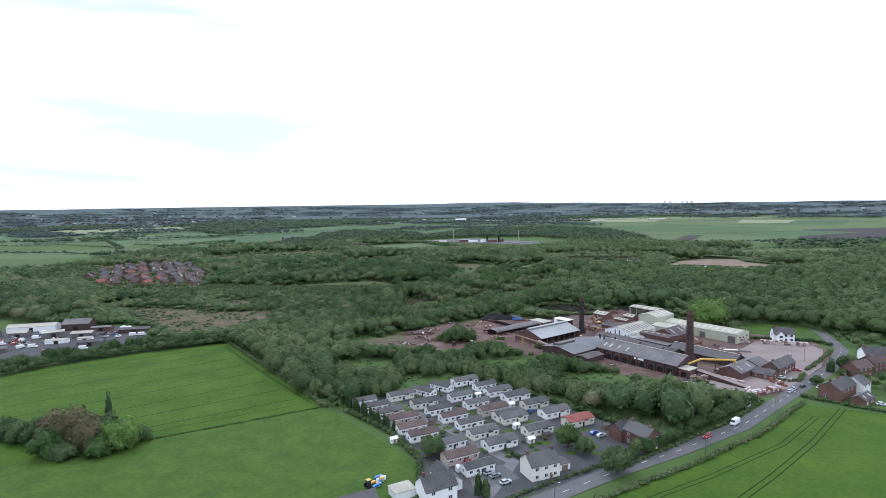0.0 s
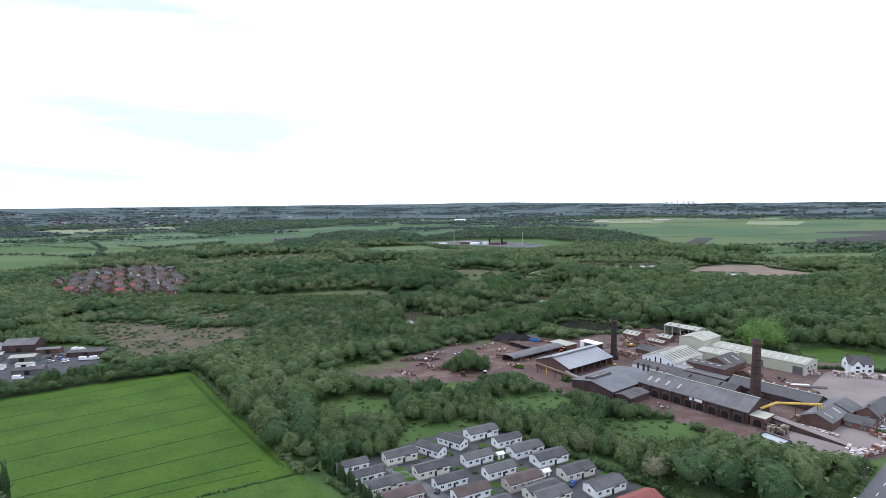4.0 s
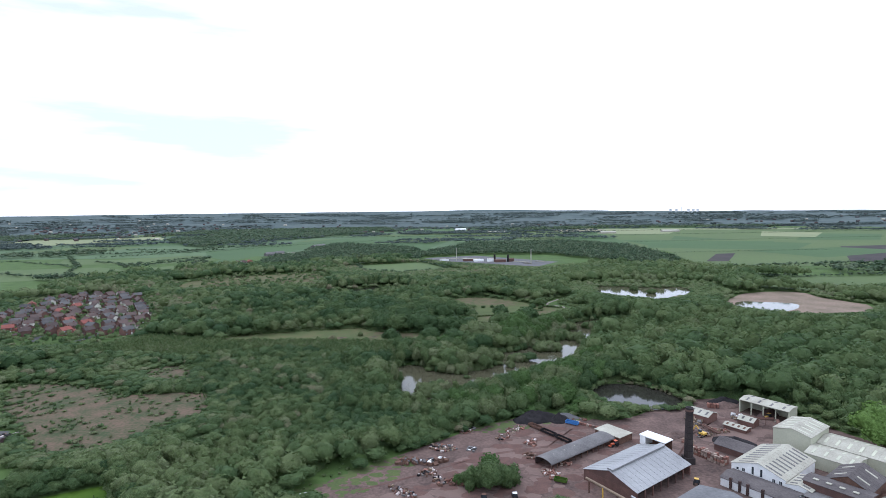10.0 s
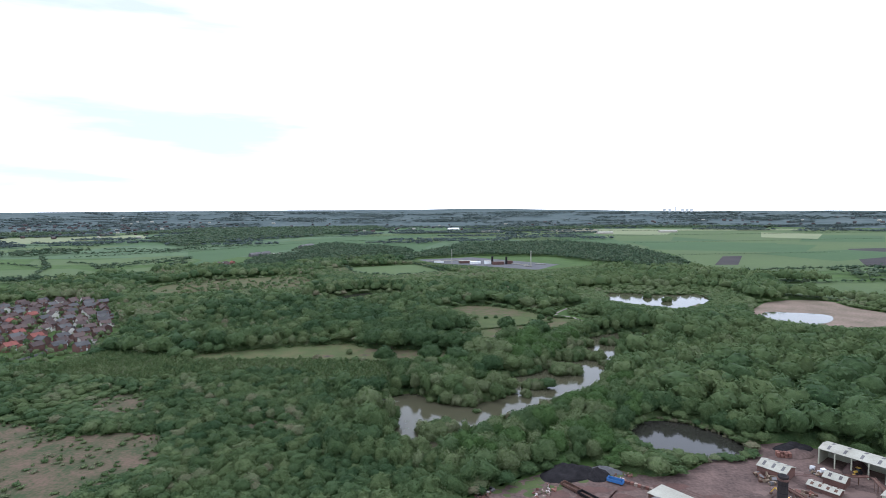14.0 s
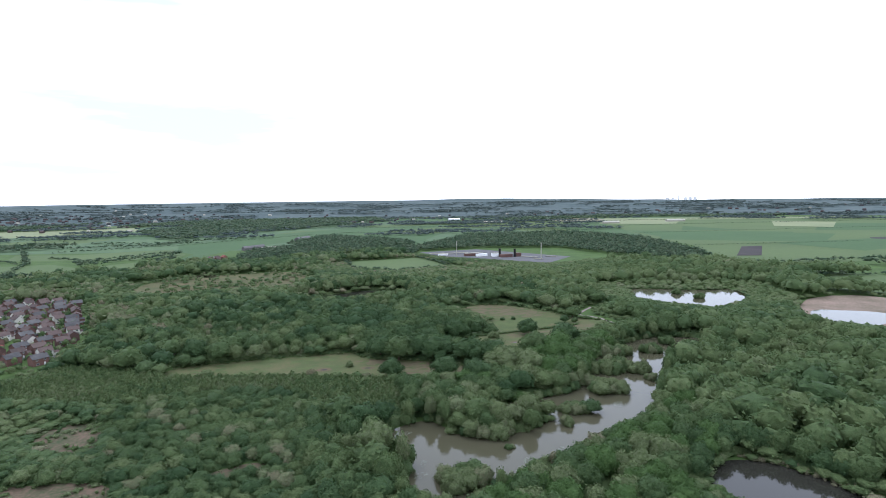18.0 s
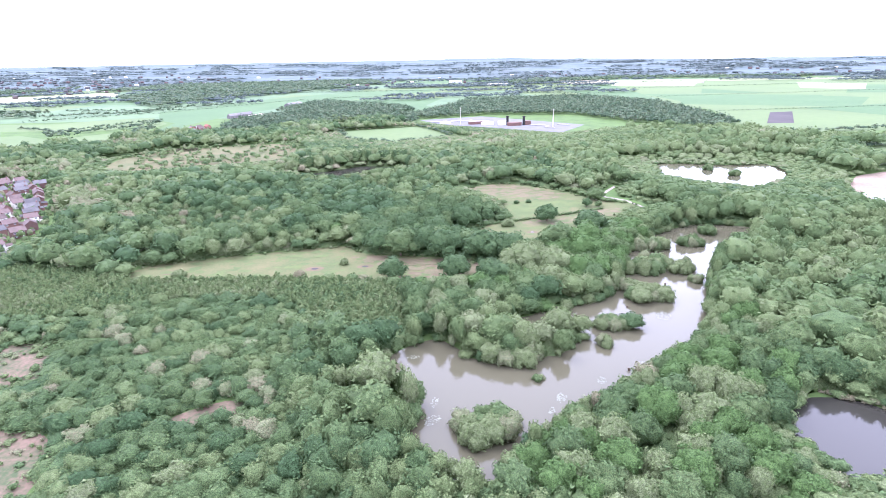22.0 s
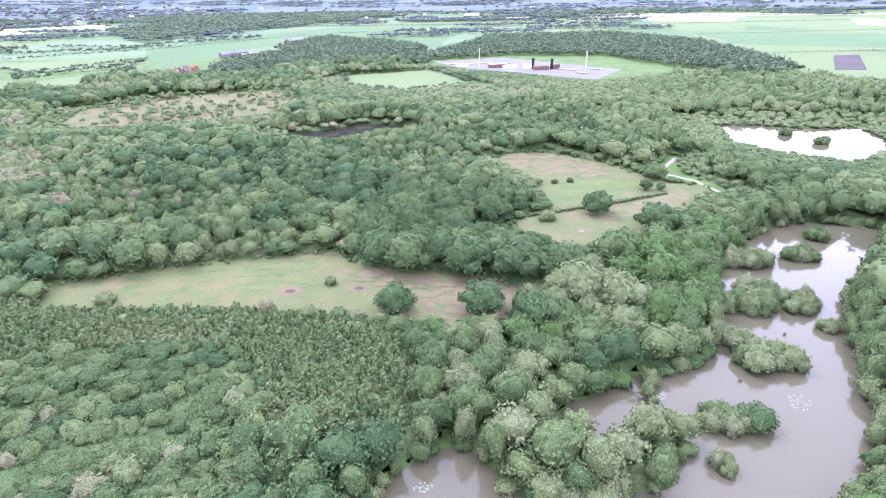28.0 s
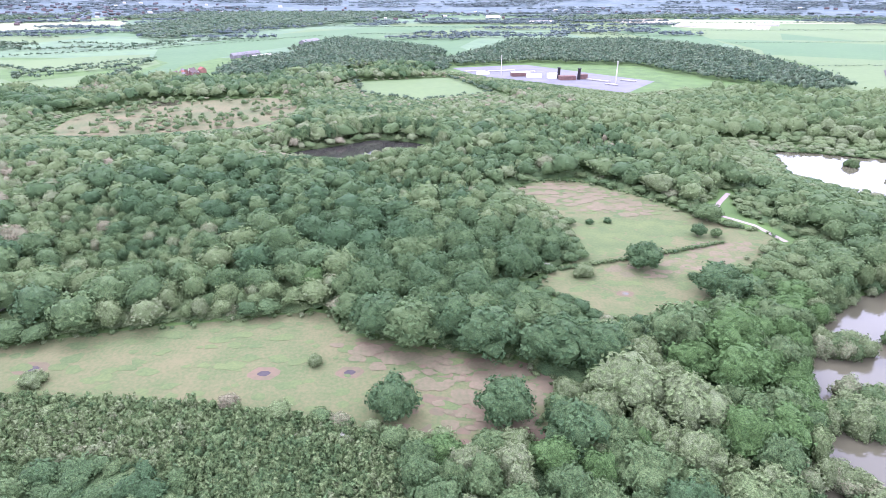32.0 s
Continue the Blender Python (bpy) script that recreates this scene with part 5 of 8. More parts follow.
kiln_block("rusty_lean_to", "rusty patched lean-to beside the gable house", 19.6, 29, 48, 60, 2.5, 5.0, RUST, RUST, along_u=False, lights=2, light_mat=PALE_SHEET)
kiln_block("packing_shed", "grey-roofed brick packing shed", 66.5, 78, 8, 26, 3.6, 6.0, BRICK, GREY_SHEET, along_u=False, lights=2)
kiln_block("packing_shed", "grey-roofed brick packing shed with an open end", 66.8, 79, 26.6, 38, 3.8, 6.2, BRICK, GREY_SHEET, along_u=False)
kiln_block("office", "brick works office with a grey slate roof", 80.5, 88, 27.5, 48, 4.6, 7.6, BRICK, SLATE, along_u=False,
           wins=[("f", a, zz, 1.2, 1.2) for a in (-7.5, -4, 0, 4, 7.5) for zz in (1.5, 3.7)] + [("l", 0, 3.0, 1.6, 1.4)], doors=[("f", -2, 1.0, 2.1, WHITE_PLASTIC)], chimneys=((-8.5, 0, 0.9, 0.9),))
kiln_block("office_porch", "low brick wing of the office with a wide grey roof", 78.6, 88.4, 18.6, 27.2, 2.6, 4.6, BRICK, SLATE, along_u=True, wins=[("f", -3, 1.5, 1.4, 1.1), ("f", 2, 1.5, 1.4, 1.1), ("r", 0, 1.5, 1.4, 1.1)])
sheet("loading_yard", [(127, 266), (146, 257), (168, 269), (166, 283), (150, 288), (138, 288)], 0.118, CONCRETE, "dusty concrete of the loading yard below the ramp")


def settling_tank(x, y, turn, L, W):
    """An open tank: four low walls with a coping round still pale water."""
    ob = base("settling_tank", x, y, turn, 0.1, "low dark-walled settling tank full of pale water", "tank")
    for sx in (-1, 1):
        slab("tank_wall", SOOT, ob, sx * L / 2 - 0.2, sx * L / 2 + 0.2, -W / 2 - 0.2, W / 2 + 0.2, 0, 1.3)
        slab("tank_wall", SOOT, ob, -L / 2 + 0.2, L / 2 - 0.2, sx * W / 2 - 0.2, sx * W / 2 + 0.2, 0, 1.3)
        slab("coping", GREY_SHEET, ob, -L / 2 - 0.25, L / 2 + 0.25, sx * W / 2 - 0.25, sx * W / 2 + 0.25, 1.3, 1.4)
    slab("water", mat("pale_slurry", (0.34, 0.35, 0.35), (0.27, 0.28, 0.29), 0.15, 0.3, 2.0), ob, -L / 2 + 0.2, L / 2 - 0.2, -W / 2 + 0.2, W / 2 - 0.2, 0.05, 0.95)
    return ob


settling_tank(124.5, 274.6, -62, 10.2, 6.4)


def pipe_bundle(x, y, turn, L, n, label, skin):
    """Long pipes lying side by side on two timber bearers."""
    ob = base("pipe_bundle", x, y, turn, 0.12, label, "pipes")
    for sx in (-0.35, 0.35):
        slab("bearer", WOOD, ob, sx * L - 0.1, sx * L + 0.1, -0.3, n * 0.5, 0, 0.15)
    for k in range(n):
        b = bmesh.new()
        bmesh.ops.create_cone(b, cap_ends=True, segments=8, radius1=0.22, radius2=0.22, depth=L * (1 - 0.06 * (k % 3)), matrix=Matrix.Translation((0.2 * (k % 2), k * 0.5, 0.37)) @ Matrix.Rotation(math.pi / 2, 4, "Y"))
        part("pipe", b, skin, ob)
    return ob


pipe_bundle(180, 334, -10, 13, 5, "pale blue-grey pipes lying in the storage yard", GREY_SHEET)
pipe_bundle(176, 338, -12, 9, 4, "white pipes lying beside the rusty shed", WHITE_PLASTIC)
# inclined conveyors between the clay store and the mill house
for u0, v0, z0, u1, v1, z1 in ((-36, 100, 3.6, -24, 76, 8.2), (-52, 92, 1.0, -37, 99, 3.8), (-60, 72, 0.8, -46, 62, 3.0)):
    (xa, ya), (xb, yb) = works(u0, v0), works(u1, v1)
    p, q = Vector((xa, ya, z0)), Vector((xb, yb, z1))
    ob = base("belt_conveyor", xa, ya, math.degrees(math.atan2(yb - ya, xb - xa)), 0.1, "rusty inclined belt conveyor on steel trestles", "conveyor")
    run = math.hypot(xb - xa, yb - ya)
    part("belt_deck", poly_bm([([(0, -0.6, z0), (run, -0.6, z1), (run, -0.6, z1 + 0.25), (0, -0.6, z0 + 0.25)], (0, 1.2, 0))]), RUST, ob)
    for s in (-0.75, 0.65):
        part("side_rail", poly_bm([([(0, s, z0 + 0.1), (run, s, z1 + 0.1), (run, s, z1 + 0.6), (0, s, z0 + 0.6)], (0, 0.1, 0))]), BRICK, ob)
    for k in range(1, 5):
        t = k / 5
        for s in (-0.6, 0.5):
            slab("trestle_leg", RUST, ob, run * t - 0.1, run * t + 0.1, s, s + 0.1, 0, z0 + (z1 - z0) * t)


def stack(name, label, x, y, h, r0, r1, skin=None):
    """A tall brick chimney: plinth, tapering shaft with iron bands, and a corbelled cap."""
    skin = skin or DARK_BRICK
    ob = base(name, x, y, 0, 0, label, "chimney", "brickworks chimneys")
    b = box(-r0 * 1.15, r0 * 1.15, -r0 * 1.15, r0 * 1.15, 0, 3.0, 0.1)
    part("plinth", b, skin, ob)
    b = bmesh.new()
    bmesh.ops.create_cone(b, cap_ends=True, segments=12, radius1=r0, radius2=r1, depth=h - 3, matrix=Matrix.Translation((0, 0, 3 + (h - 3) / 2)))
    part("shaft", b, skin, ob)
    for k in range(7):
        z = 6 + k * (h - 9) / 6
        rr = r0 + (r1 - r0) * (z - 3) / (h - 3)
        b = bmesh.new()
        bmesh.ops.create_cone(b, cap_ends=True, segments=12, radius1=rr + 0.06, radius2=rr + 0.06, depth=0.18, matrix=Matrix.Translation((0, 0, z)))
        part("iron_band", b, COAL, ob)
    for dz, k, hh in ((-1.9, 0.22, 0.5), (-1.2, 0.4, 0.6), (-0.35, 0.2, 0.6)):
        b = bmesh.new()
        bmesh.ops.create_cone(b, cap_ends=True, segments=12, radius1=r1 + k, radius2=r1 + k, depth=hh, matrix=Matrix.Translation((0, 0, h + dz)))
        part("cap_course", b, BRICK if k > 0.3 else skin, ob)
    b = bmesh.new()
    bmesh.ops.create_cone(b, cap_ends=True, segments=12, radius1=r1 * 0.7, radius2=r1 * 0.7, depth=0.1, matrix=Matrix.Translation((0, 0, h + 0.02)))
    part("flue_mouth", b, COAL, ob)


stack("brick_chimney", "tall round sooty brick chimney with iron bands", 143.2, 320.5, 29, 2.3, 1.75)
stack("brick_chimney", "tall round sooty brick chimney beside the open shed", 97.6, 390.8, 25, 1.9, 1.45, SOOT)

# overhead yellow pipe by the gate block
pipe = base("dust_pipe", *works(68, 8), AX, 0, "bent yellow dust extraction pipe on a steel frame", "pipe")
for (p, q) in (((-13.5, -9, 5.2), (-9.5, -4, 7.6)), ((-9.5, -4, 7.6), (3, 8, 7.6)), ((3, 8, 7.6), (3.4, 8.6, 3.0))):
    p, q = Vector(p), Vector(q)
    b = bmesh.new()
    m = Matrix.Translation((p + q) / 2) @ (q - p).to_track_quat("Z", "Y").to_matrix().to_4x4()
    bmesh.ops.create_cone(b, cap_ends=True, segments=10, radius1=0.55, radius2=0.55, depth=(q - p).length + 0.6, matrix=m)
    part("pipe_length", b, YELLOW, pipe)
for px, py in ((-4, 1.3), (2.2, 7.2)):
    slab("support", RUST, pipe, px - 0.15, px + 0.15, py - 0.15, py + 0.15, 0, 7.1)

# pipe trestle down the front of the open shed
con = base("conveyor", *works(-33, -27), AX, 0, "rusty yellow conveyor with a steel pipe on trestles", "conveyor")
for (p, q, m_, r_) in (((-22, 2, 5.0), (10, 0, 4.4), WOOD, 0.5), ((-4, 6, 3.6), (12, 3, 3.2), SILVER, 0.45)):
    p, q = Vector(p), Vector(q)
    b = bmesh.new()
    mm = Matrix.Translation((p + q) / 2) @ (q - p).to_track_quat("Z", "Y").to_matrix().to_4x4()
    bmesh.ops.create_cone(b, cap_ends=True, segments=8, radius1=r_, radius2=r_, depth=(q - p).length, matrix=mm)
    part("duct", b, m_, con)
for k in range(5):
    slab("trestle", YELLOW if k % 2 else RUST, con, -20 + k * 6.5, -19.6 + k * 6.5, 0.8, 1.2, 0, 4.6)


# ---------------------------------------------------------------- vehicles, packs and plant
WHEEL_ME = None


def wheel_mesh():
    global WHEEL_ME
    if WHEEL_ME is None:
        b = bmesh.new()
        bmesh.ops.create_cone(b, cap_ends=True, segments=12, radius1=0.34, radius2=0.34, depth=0.24, matrix=pose(0, 0, 0, 90))
        WHEEL_ME = bpy.data.meshes.new("wheel")
        b.to_mesh(WHEEL_ME)
        b.free()
        WHEEL_ME.materials.append(TYRE)
    return WHEEL_ME


PAINTS = {k: mat("car_paint_" + k, c, tuple(0.85 * q for q in c), 0.3, 1.0, 6.0) for k, c in
          {"white": (0.75, 0.75, 0.75), "silver": (0.42, 0.44, 0.46), "black": (0.03, 0.03, 0.034), "red": (0.42, 0.035, 0.03), "blue": (0.04, 0.09, 0.36), "grey": (0.16, 0.17, 0.18)}.items()}


def loft(sections):
    """A body from cross-sections: x, half width, z low, z high."""
    b = bmesh.new()
    rows = []
    for x, w, z0, z1 in sections:
        rows.append([b.verts.new(p) for p in ((x, -w, z0), (x, w, z0), (x, w, z0 + 0.7 * (z1 - z0)), (x, w * 0.88, z1), (x, -w * 0.88, z1), (x, -w, z0 + 0.7 * (z1 - z0)))])
    for a, c in zip(rows, rows[1:]):
        for i in range(6):
            k = (i + 1) % 6
            b.faces.new((a[i], c[i], c[k], a[k]))
    b.faces.new(rows[0])
    b.faces.new(list(reversed(rows[-1])))
    bmesh.ops.recalc_face_normals(b, faces=b.faces)
    return b


def vehicle(x, y, turn, paint, kind="car", label="", z=0.16):
    van = kind == "van"
    ob = base("van" if van else "car", x, y, turn, z, label, "van" if van else "car")
    if van:
        part("body", loft([(-2.7, 0.9, 0.35, 2.3), (-2.6, 0.98, 0.35, 2.4), (1.0, 0.98, 0.35, 2.4), (1.5, 0.96, 0.35, 2.3), (2.2, 0.95, 0.35, 1.2), (2.8, 0.85, 0.4, 0.95)]), PAINTS[paint], ob)
        part("windscreen", poly_bm([([(1.52, -0.82, 2.15), (1.52, 0.82, 2.15), (2.12, 0.85, 1.3), (2.12, -0.85, 1.3)], (0.06, 0, 0.04))]), GLASS, ob)
        wx, s = 1.75, 1.0
    else:
        part("body", loft([(-2.1, 0.8, 0.35, 0.85), (-1.9, 0.86, 0.3, 0.95), (1.2, 0.87, 0.3, 0.95), (1.9, 0.84, 0.3, 0.82), (2.15, 0.74, 0.4, 0.7)]), PAINTS[paint], ob)
        part("cabin", loft([(-1.8, 0.72, 0.93, 1.0), (-1.3, 0.74, 0.93, 1.4), (0.2, 0.74, 0.93, 1.42), (1.0, 0.74, 0.93, 1.0)]), GLASS, ob)
        slab("roof", PAINTS[paint], ob, -1.3, 0.2, -0.62, 0.62, 1.4, 1.46)
        wx, s = 1.3, 0.95
    for sx in (-1, 1):
        for sy in (-1, 1):
            share("wheel", wheel_mesh(), ob, pose(sx * wx, sy * 0.82 * s, 0.34))
    for sy in (-0.55, 0.55):
        share("headlight", unit_box(WHITE_PLASTIC), ob, Matrix.LocRotScale((2.5 if van else 2.0, sy, 0.75), None, (0.2, 0.28, 0.16)))
    return ob


RD = 38
vehicle(120.5, 226, RD + 180, "white", "van", "white panel van driving on the road")
vehicle(136.5, 245.5, RD, "white", "van", "white van parked beside the brick stacks")
vehicle(103, 213.5, RD + 180, "red", "car", "red hatchback on the road")
for x, y, t, p, lab in ((60, 219, 30, "blue", "blue car in the park's car park"), (62, 216.5, 30, "silver", "silver car in the park's car park"), (14.6, 187.5, 30, "silver", "silver car in the front car park"),
                        (16.6, 185, 30, "grey", "grey car in the front car park"), (19.6, 180.6, 30, "silver", "silver estate car in the front car park"), (175, 283.6, 20, "white", "white car beside the works office"),
                        (178.5, 279.6, 20, "black", "black car beside the works office"), (190.5, 295.5, -30, "red", "red car at the works entrance"), (166.5, 263, RD, "silver", "silver car parked at the roadside"),
                        (170.5, 266.3, RD, "silver", "silver car parked at the roadside"), (177, 270, RD, "black", "black car parked at the roadside"), (184, 268, RD, "white", "white car beside the brick houses"),
                        (22.5, 276.5, 60, "white", "white car between the mobile homes"), (38, 243.5, 60, "blue", "blue car between the mobile homes"), (33.5, 239, 20, "white", "white car between the mobile homes"),
                        (-7.2, 240.5, 60, "black", "black car between the mobile homes"), (7.8, 195.5, 25, "red", "red car beside a mobile home"), (-11.5, 221.5, 25, "red", "red car beside a mobile home"),
                        (196, 244, -20, "white", "white car behind the houses"), (232, 365, 80, "black", "black car beside the white house")):
    vehicle(x, y, t, p, "car", lab, 0.1)


def pack_row(name, label, pts, size, mats, rows=1, levels=2, seed=0, category="brick packs", gap=0.25):
    """Rows of strapped brick packs, each a block of its own under one stack."""
    rng = random.Random(seed)
    a, c = Vector(pts[0]), Vector(pts[1])
    d = (c - a).normalized()
    side = Vector((-d.y, d.x))
    ang = math.degrees(math.atan2(d.y, d.x))
    ob = base(name, a.x, a.y, ang, 0.12, label, category, "stacks of brick packs")
    n = int((c - a).length / (size + gap))
    for i in range(n):
        for j in range(rows):
            top = levels if rng.random() < 0.75 else max(1, levels - 1)
            for k in range(top):
                s = size * rng.uniform(0.92, 1.0)
                m = Matrix.LocRotScale((i * (size + gap) + rng.uniform(-0.1, 0.1), j * (size + gap) + rng.uniform(-0.1, 0.1), size * 0.42 + k * size * 0.84),
                                       Euler((0, 0, rng.uniform(-0.06, 0.06))), (s, s * 0.95, size * 0.82))
                share("brick_pack", unit_box(rng.choice(mats)), ob, m)
    return ob


WRAP = mat("white_shrink_wrap", (0.58, 0.53, 0.50), (0.34, 0.25, 0.22), 0.5, 0.8, 5.0)
PACK_RED = mat("stacked_red_bricks", (0.25, 0.128, 0.098), (0.15, 0.078, 0.062), 0.9, 1.2, 8.0, 0.03, per_object=0.4)
PACK_BUFF = mat("stacked_buff_bricks", (0.33, 0.26, 0.21), (0.17, 0.12, 0.10), 0.9, 1.2, 8.0, 0.03, per_object=0.4)
pack_row("brick_stack", "wall of wrapped brick packs along the road", [(143, 257), (165, 266.5)], 1.3, [WRAP, WRAP, PACK_RED], 2, 2, 1)
pack_row("brick_stack", "wrapped brick packs across the yard mouth", [(169, 271), (165.5, 281)], 1.3, [WRAP, PACK_RED], 1, 2, 2)
pack_row("brick_stack", "wrapped brick packs beside the yard mouth", [(145, 260.5), (151, 266.5)], 1.3, [WRAP, WRAP, PACK_BUFF], 2, 2, 3)
pack_row("brick_stack", "long row of wrapped brick packs before the hedge", [(204, 352.5), (229, 342.5)], 1.4, [WRAP, WRAP, PACK_BUFF], 2, 2, 4)
pack_row("brick_stack", "wrapped brick packs beside the warehouse end", [(189, 357), (200, 354)], 1.4, [WRAP, PACK_BUFF], 2, 2, 5)
pack_row("brick_stack", "rows of buff brick packs beside the ramp", [works(60.5, -11), works(69, -11)], 1.3, [PACK_BUFF, PACK_BUFF, DARK_BRICK], 6, 2, 6)
pack_row("brick_stack", "packs of grey bricks behind the kiln", [works(20, 12.5), works(50, 12.5)], 1.4, [PACK_BUFF, WRAP, PACK_BUFF], 3, 1, 7)
pack_row("brick_stack", "packs of bricks on the ramp head", [works(61, 3), works(84, 2.5)], 1.3, [PACK_BUFF, WRAP], 2, 1, 8)
pack_row("brick_stack", "stacks of brown brick pallets beside the hut", [(103, 401), (112, 386)], 1.3, [PACK_BUFF, PACK_RED], 3, 3, 9)
pack_row("brick_stack", "red brick packs under the yellow pipe", [works(64, 9), works(72, 17)], 1.3, [PACK_RED, PACK_BUFF], 2, 2, 10)
pack_row("brick_stack", "red brick packs behind the hut", [(138, 456), (145, 454)], 1.3, [PACK_RED], 2, 2, 11)
pack_row("brick_stack", "low row of red brick packs beside the pond bank", [(60, 437), (75, 425)], 1.3, [PACK_RED, PACK_BUFF], 1, 1, 12)
pack_row("brick_stack", "red brick packs by the chimney foot", [(83, 392), (91, 388)], 1.2, [PACK_RED], 2, 2, 13)


def heap(name, label, x, y, rx, ry, h, material, turn=0, seed=0, category="heap"):
    """An uneven mound of loose material."""
    rng = np.random.RandomState(seed)
    b = bmesh.new()
    bmesh.ops.create_grid(b, x_segments=18, y_segments=18, size=1.0)
    f = rng.uniform(0, 6, 6)
    for v in b.verts:
        r = math.hypot(v.co.x, v.co.y)
        k = max(0.0, 1 - r) ** 0.75
        wob = 1 + 0.3 * math.sin(v.co.x * 5 + f[0]) * math.cos(v.co.y * 4 + f[1]) + 0.12 * math.sin(v.co.x * 13 + f[2]) * math.sin(v.co.y * 11 + f[3])
        v.co.z = h * k * wob + (0.1 if r < 1 else -0.3)
        v.co.x *= rx
        v.co.y *= ry
    me = bpy.data.meshes.new(name)
    b.to_mesh(me)
    b.free()
    me.materials.append(material)
    ob = new(name, me)
    ob.matrix_basis = pose(x, y, 0, 0, 0, turn)
    return tagged(ob, label, category)


heap("coal_mound", "black heap of coal dust in the yard", 40, 444, 13, 7, 4.6, COAL, 15, 1)
heap("coal_mound", "black heap of coal beside a concrete bay", 52, 442, 6, 5, 3.6, COAL, 40, 2)
heap("rubble_mound", "grey rubble heap beside the coal", 57, 446, 7, 3.4, 2.2, GRAVEL, -20, 3)
heap("clay_mound", "red clay heap at the back of the yard", 148, 458, 8, 5, 2.4, REDSOIL, 10, 4)
heap("coal_mound", "dark slack heap in front of the mill house", 128, 410, 10, 7, 2.4, COAL, -30, 5)
heap("slack_mound", "black slack heap behind the clay store", 150, 464, 10, 5, 3.0, COAL, 10, 12)
heap("clay_mound", "low red clay bank round the loading bay", 104, 420, 9, 4, 1.8, REDSOIL, 30, 6)


def scrap(name, label, x, y, rx, ry, n, mats, seed, big=1.6, category="scrap pile"):
    """A loose pile of odd pieces; each piece a part of its own."""
    rng = random.Random(seed)
    ob = base(name, x, y, rng.uniform(0, 180), 0.1, label, category)
    for i in range(n):
        a, r = rng.uniform(0, 6.28), math.sqrt(rng.random())
        sx, sy, sz = big * rng.uniform(0.3, 1.5), big * rng.uniform(0.2, 0.8), big * rng.uniform(0.15, 0.7)
        lift = sz * 0.4 + (1 - r) * big * rng.uniform(0, 0.5)
        m = Matrix.LocRotScale((rx * r * math.cos(a), ry * r * math.sin(a), lift), Euler((rng.uniform(-0.35, 0.35), rng.uniform(-0.35, 0.35), rng.uniform(0, 3.1))), (sx, sy, sz))
        share("scrap_piece", unit_box(rng.choice(mats)), ob, m)
    return ob


MIX = [RUST, RUST, PACK_RED, WRAP, GREY_SHEET, COAL, WOOD]
for x, y, rx, ry, n, lab, sd in ((-26, 414, 4, 3, 22, "pile of red and grey scrap at the yard edge", 1), (-10, 410, 7, 4, 60, "large jumbled scrap heap of grey metal", 2), (3, 430, 5, 3, 24, "scrap and white pipes beside the trees", 3),
                                 (-16, 386, 5, 3, 34, "rusty machinery heap in the yard", 4), (-11, 378, 5, 3, 26, "heap of yellow and rusty machine parts", 5), (-26, 370, 8, 2.5, 40, "line of white and red rubble", 6),
                                 (20, 421, 5, 3, 20, "grey rubble pile on the clay ground", 7), (27, 430, 7, 3, 28, "broken brick rubble on clay ground", 8), (36, 383, 5, 4, 40, "pile of red brick rubble and pallets", 9),
                                 (41, 357, 4, 2.5, 22, "small pile of pink bricks on clay", 10), (33, 414, 4, 3, 26, "scattered red bricks on clay ground", 11), (96, 312, 5, 3, 26, "pile of broken clay pipes beside the kiln", 12),
                                 (76, 318, 4, 2.5, 20, "pile of clay pipes and rubble", 13), (62, 441, 5, 2, 18, "pipes and posts on the pond bank", 14), (150, 352, 5, 3, 26, "rusty plant and scrap behind the chimney", 15),
                                 (160, 345, 6, 3, 26, "rusty parts and old machines in the yard", 16), (172, 345, 6, 2, 20, "pipes and scrap along the rusty shed", 17), (118, 420, 6, 3, 26, "grey rubble and clay blocks", 18)):
    scrap("scrap_heap", lab, x, y, rx, ry, n, MIX if sd not in (8, 9, 10, 11) else [PACK_RED, PACK_RED, PACK_BUFF, WRAP], sd, 1.3)
scrap("scrap_heap", "blue and white plastic sheets over scrap", 149, 347, 2.5, 2, 10, [BLUE_PAINT, BLUE_PAINT, WHITE_PLASTIC], 31, 2.2)


def excavator(x, y, turn, label, paint=YELLOW):
    ob = base("excavator", x, y, turn, 0.1, label, "excavator")
    for s in (-1, 1):
        part("track", box(-1.9, 1.9, s * 1.05 - 0.3, s * 1.05 + 0.3, 0, 0.8, 0.2), TYRE, ob)
    part("deck", box(-1.8, 1.3, -1.25, 1.25, 0.85, 1.9, 0.12), paint, ob)
    part("cab", box(0.0, 1.4, 0.1, 1.25, 1.9, 3.0, 0.1), GLASS, ob)
    for p, q in (((1.2, -0.3, 1.6), (3.6, -0.3, 4.0)), ((3.6, -0.3, 4.0), (5.2, -0.3, 1.4))):
        p, q = Vector(p), Vector(q)
        share("boom", unit_box(paint), ob, Matrix.Translation((p + q) / 2) @ (q - p).to_track_quat("Z", "Y").to_matrix().to_4x4() @ Matrix.Diagonal((0.4, 0.35, (q - p).length, 1)))
    part("bucket", box(4.7, 5.6, -0.8, 0.2, 0.5, 1.4, 0.15), RUST, ob)


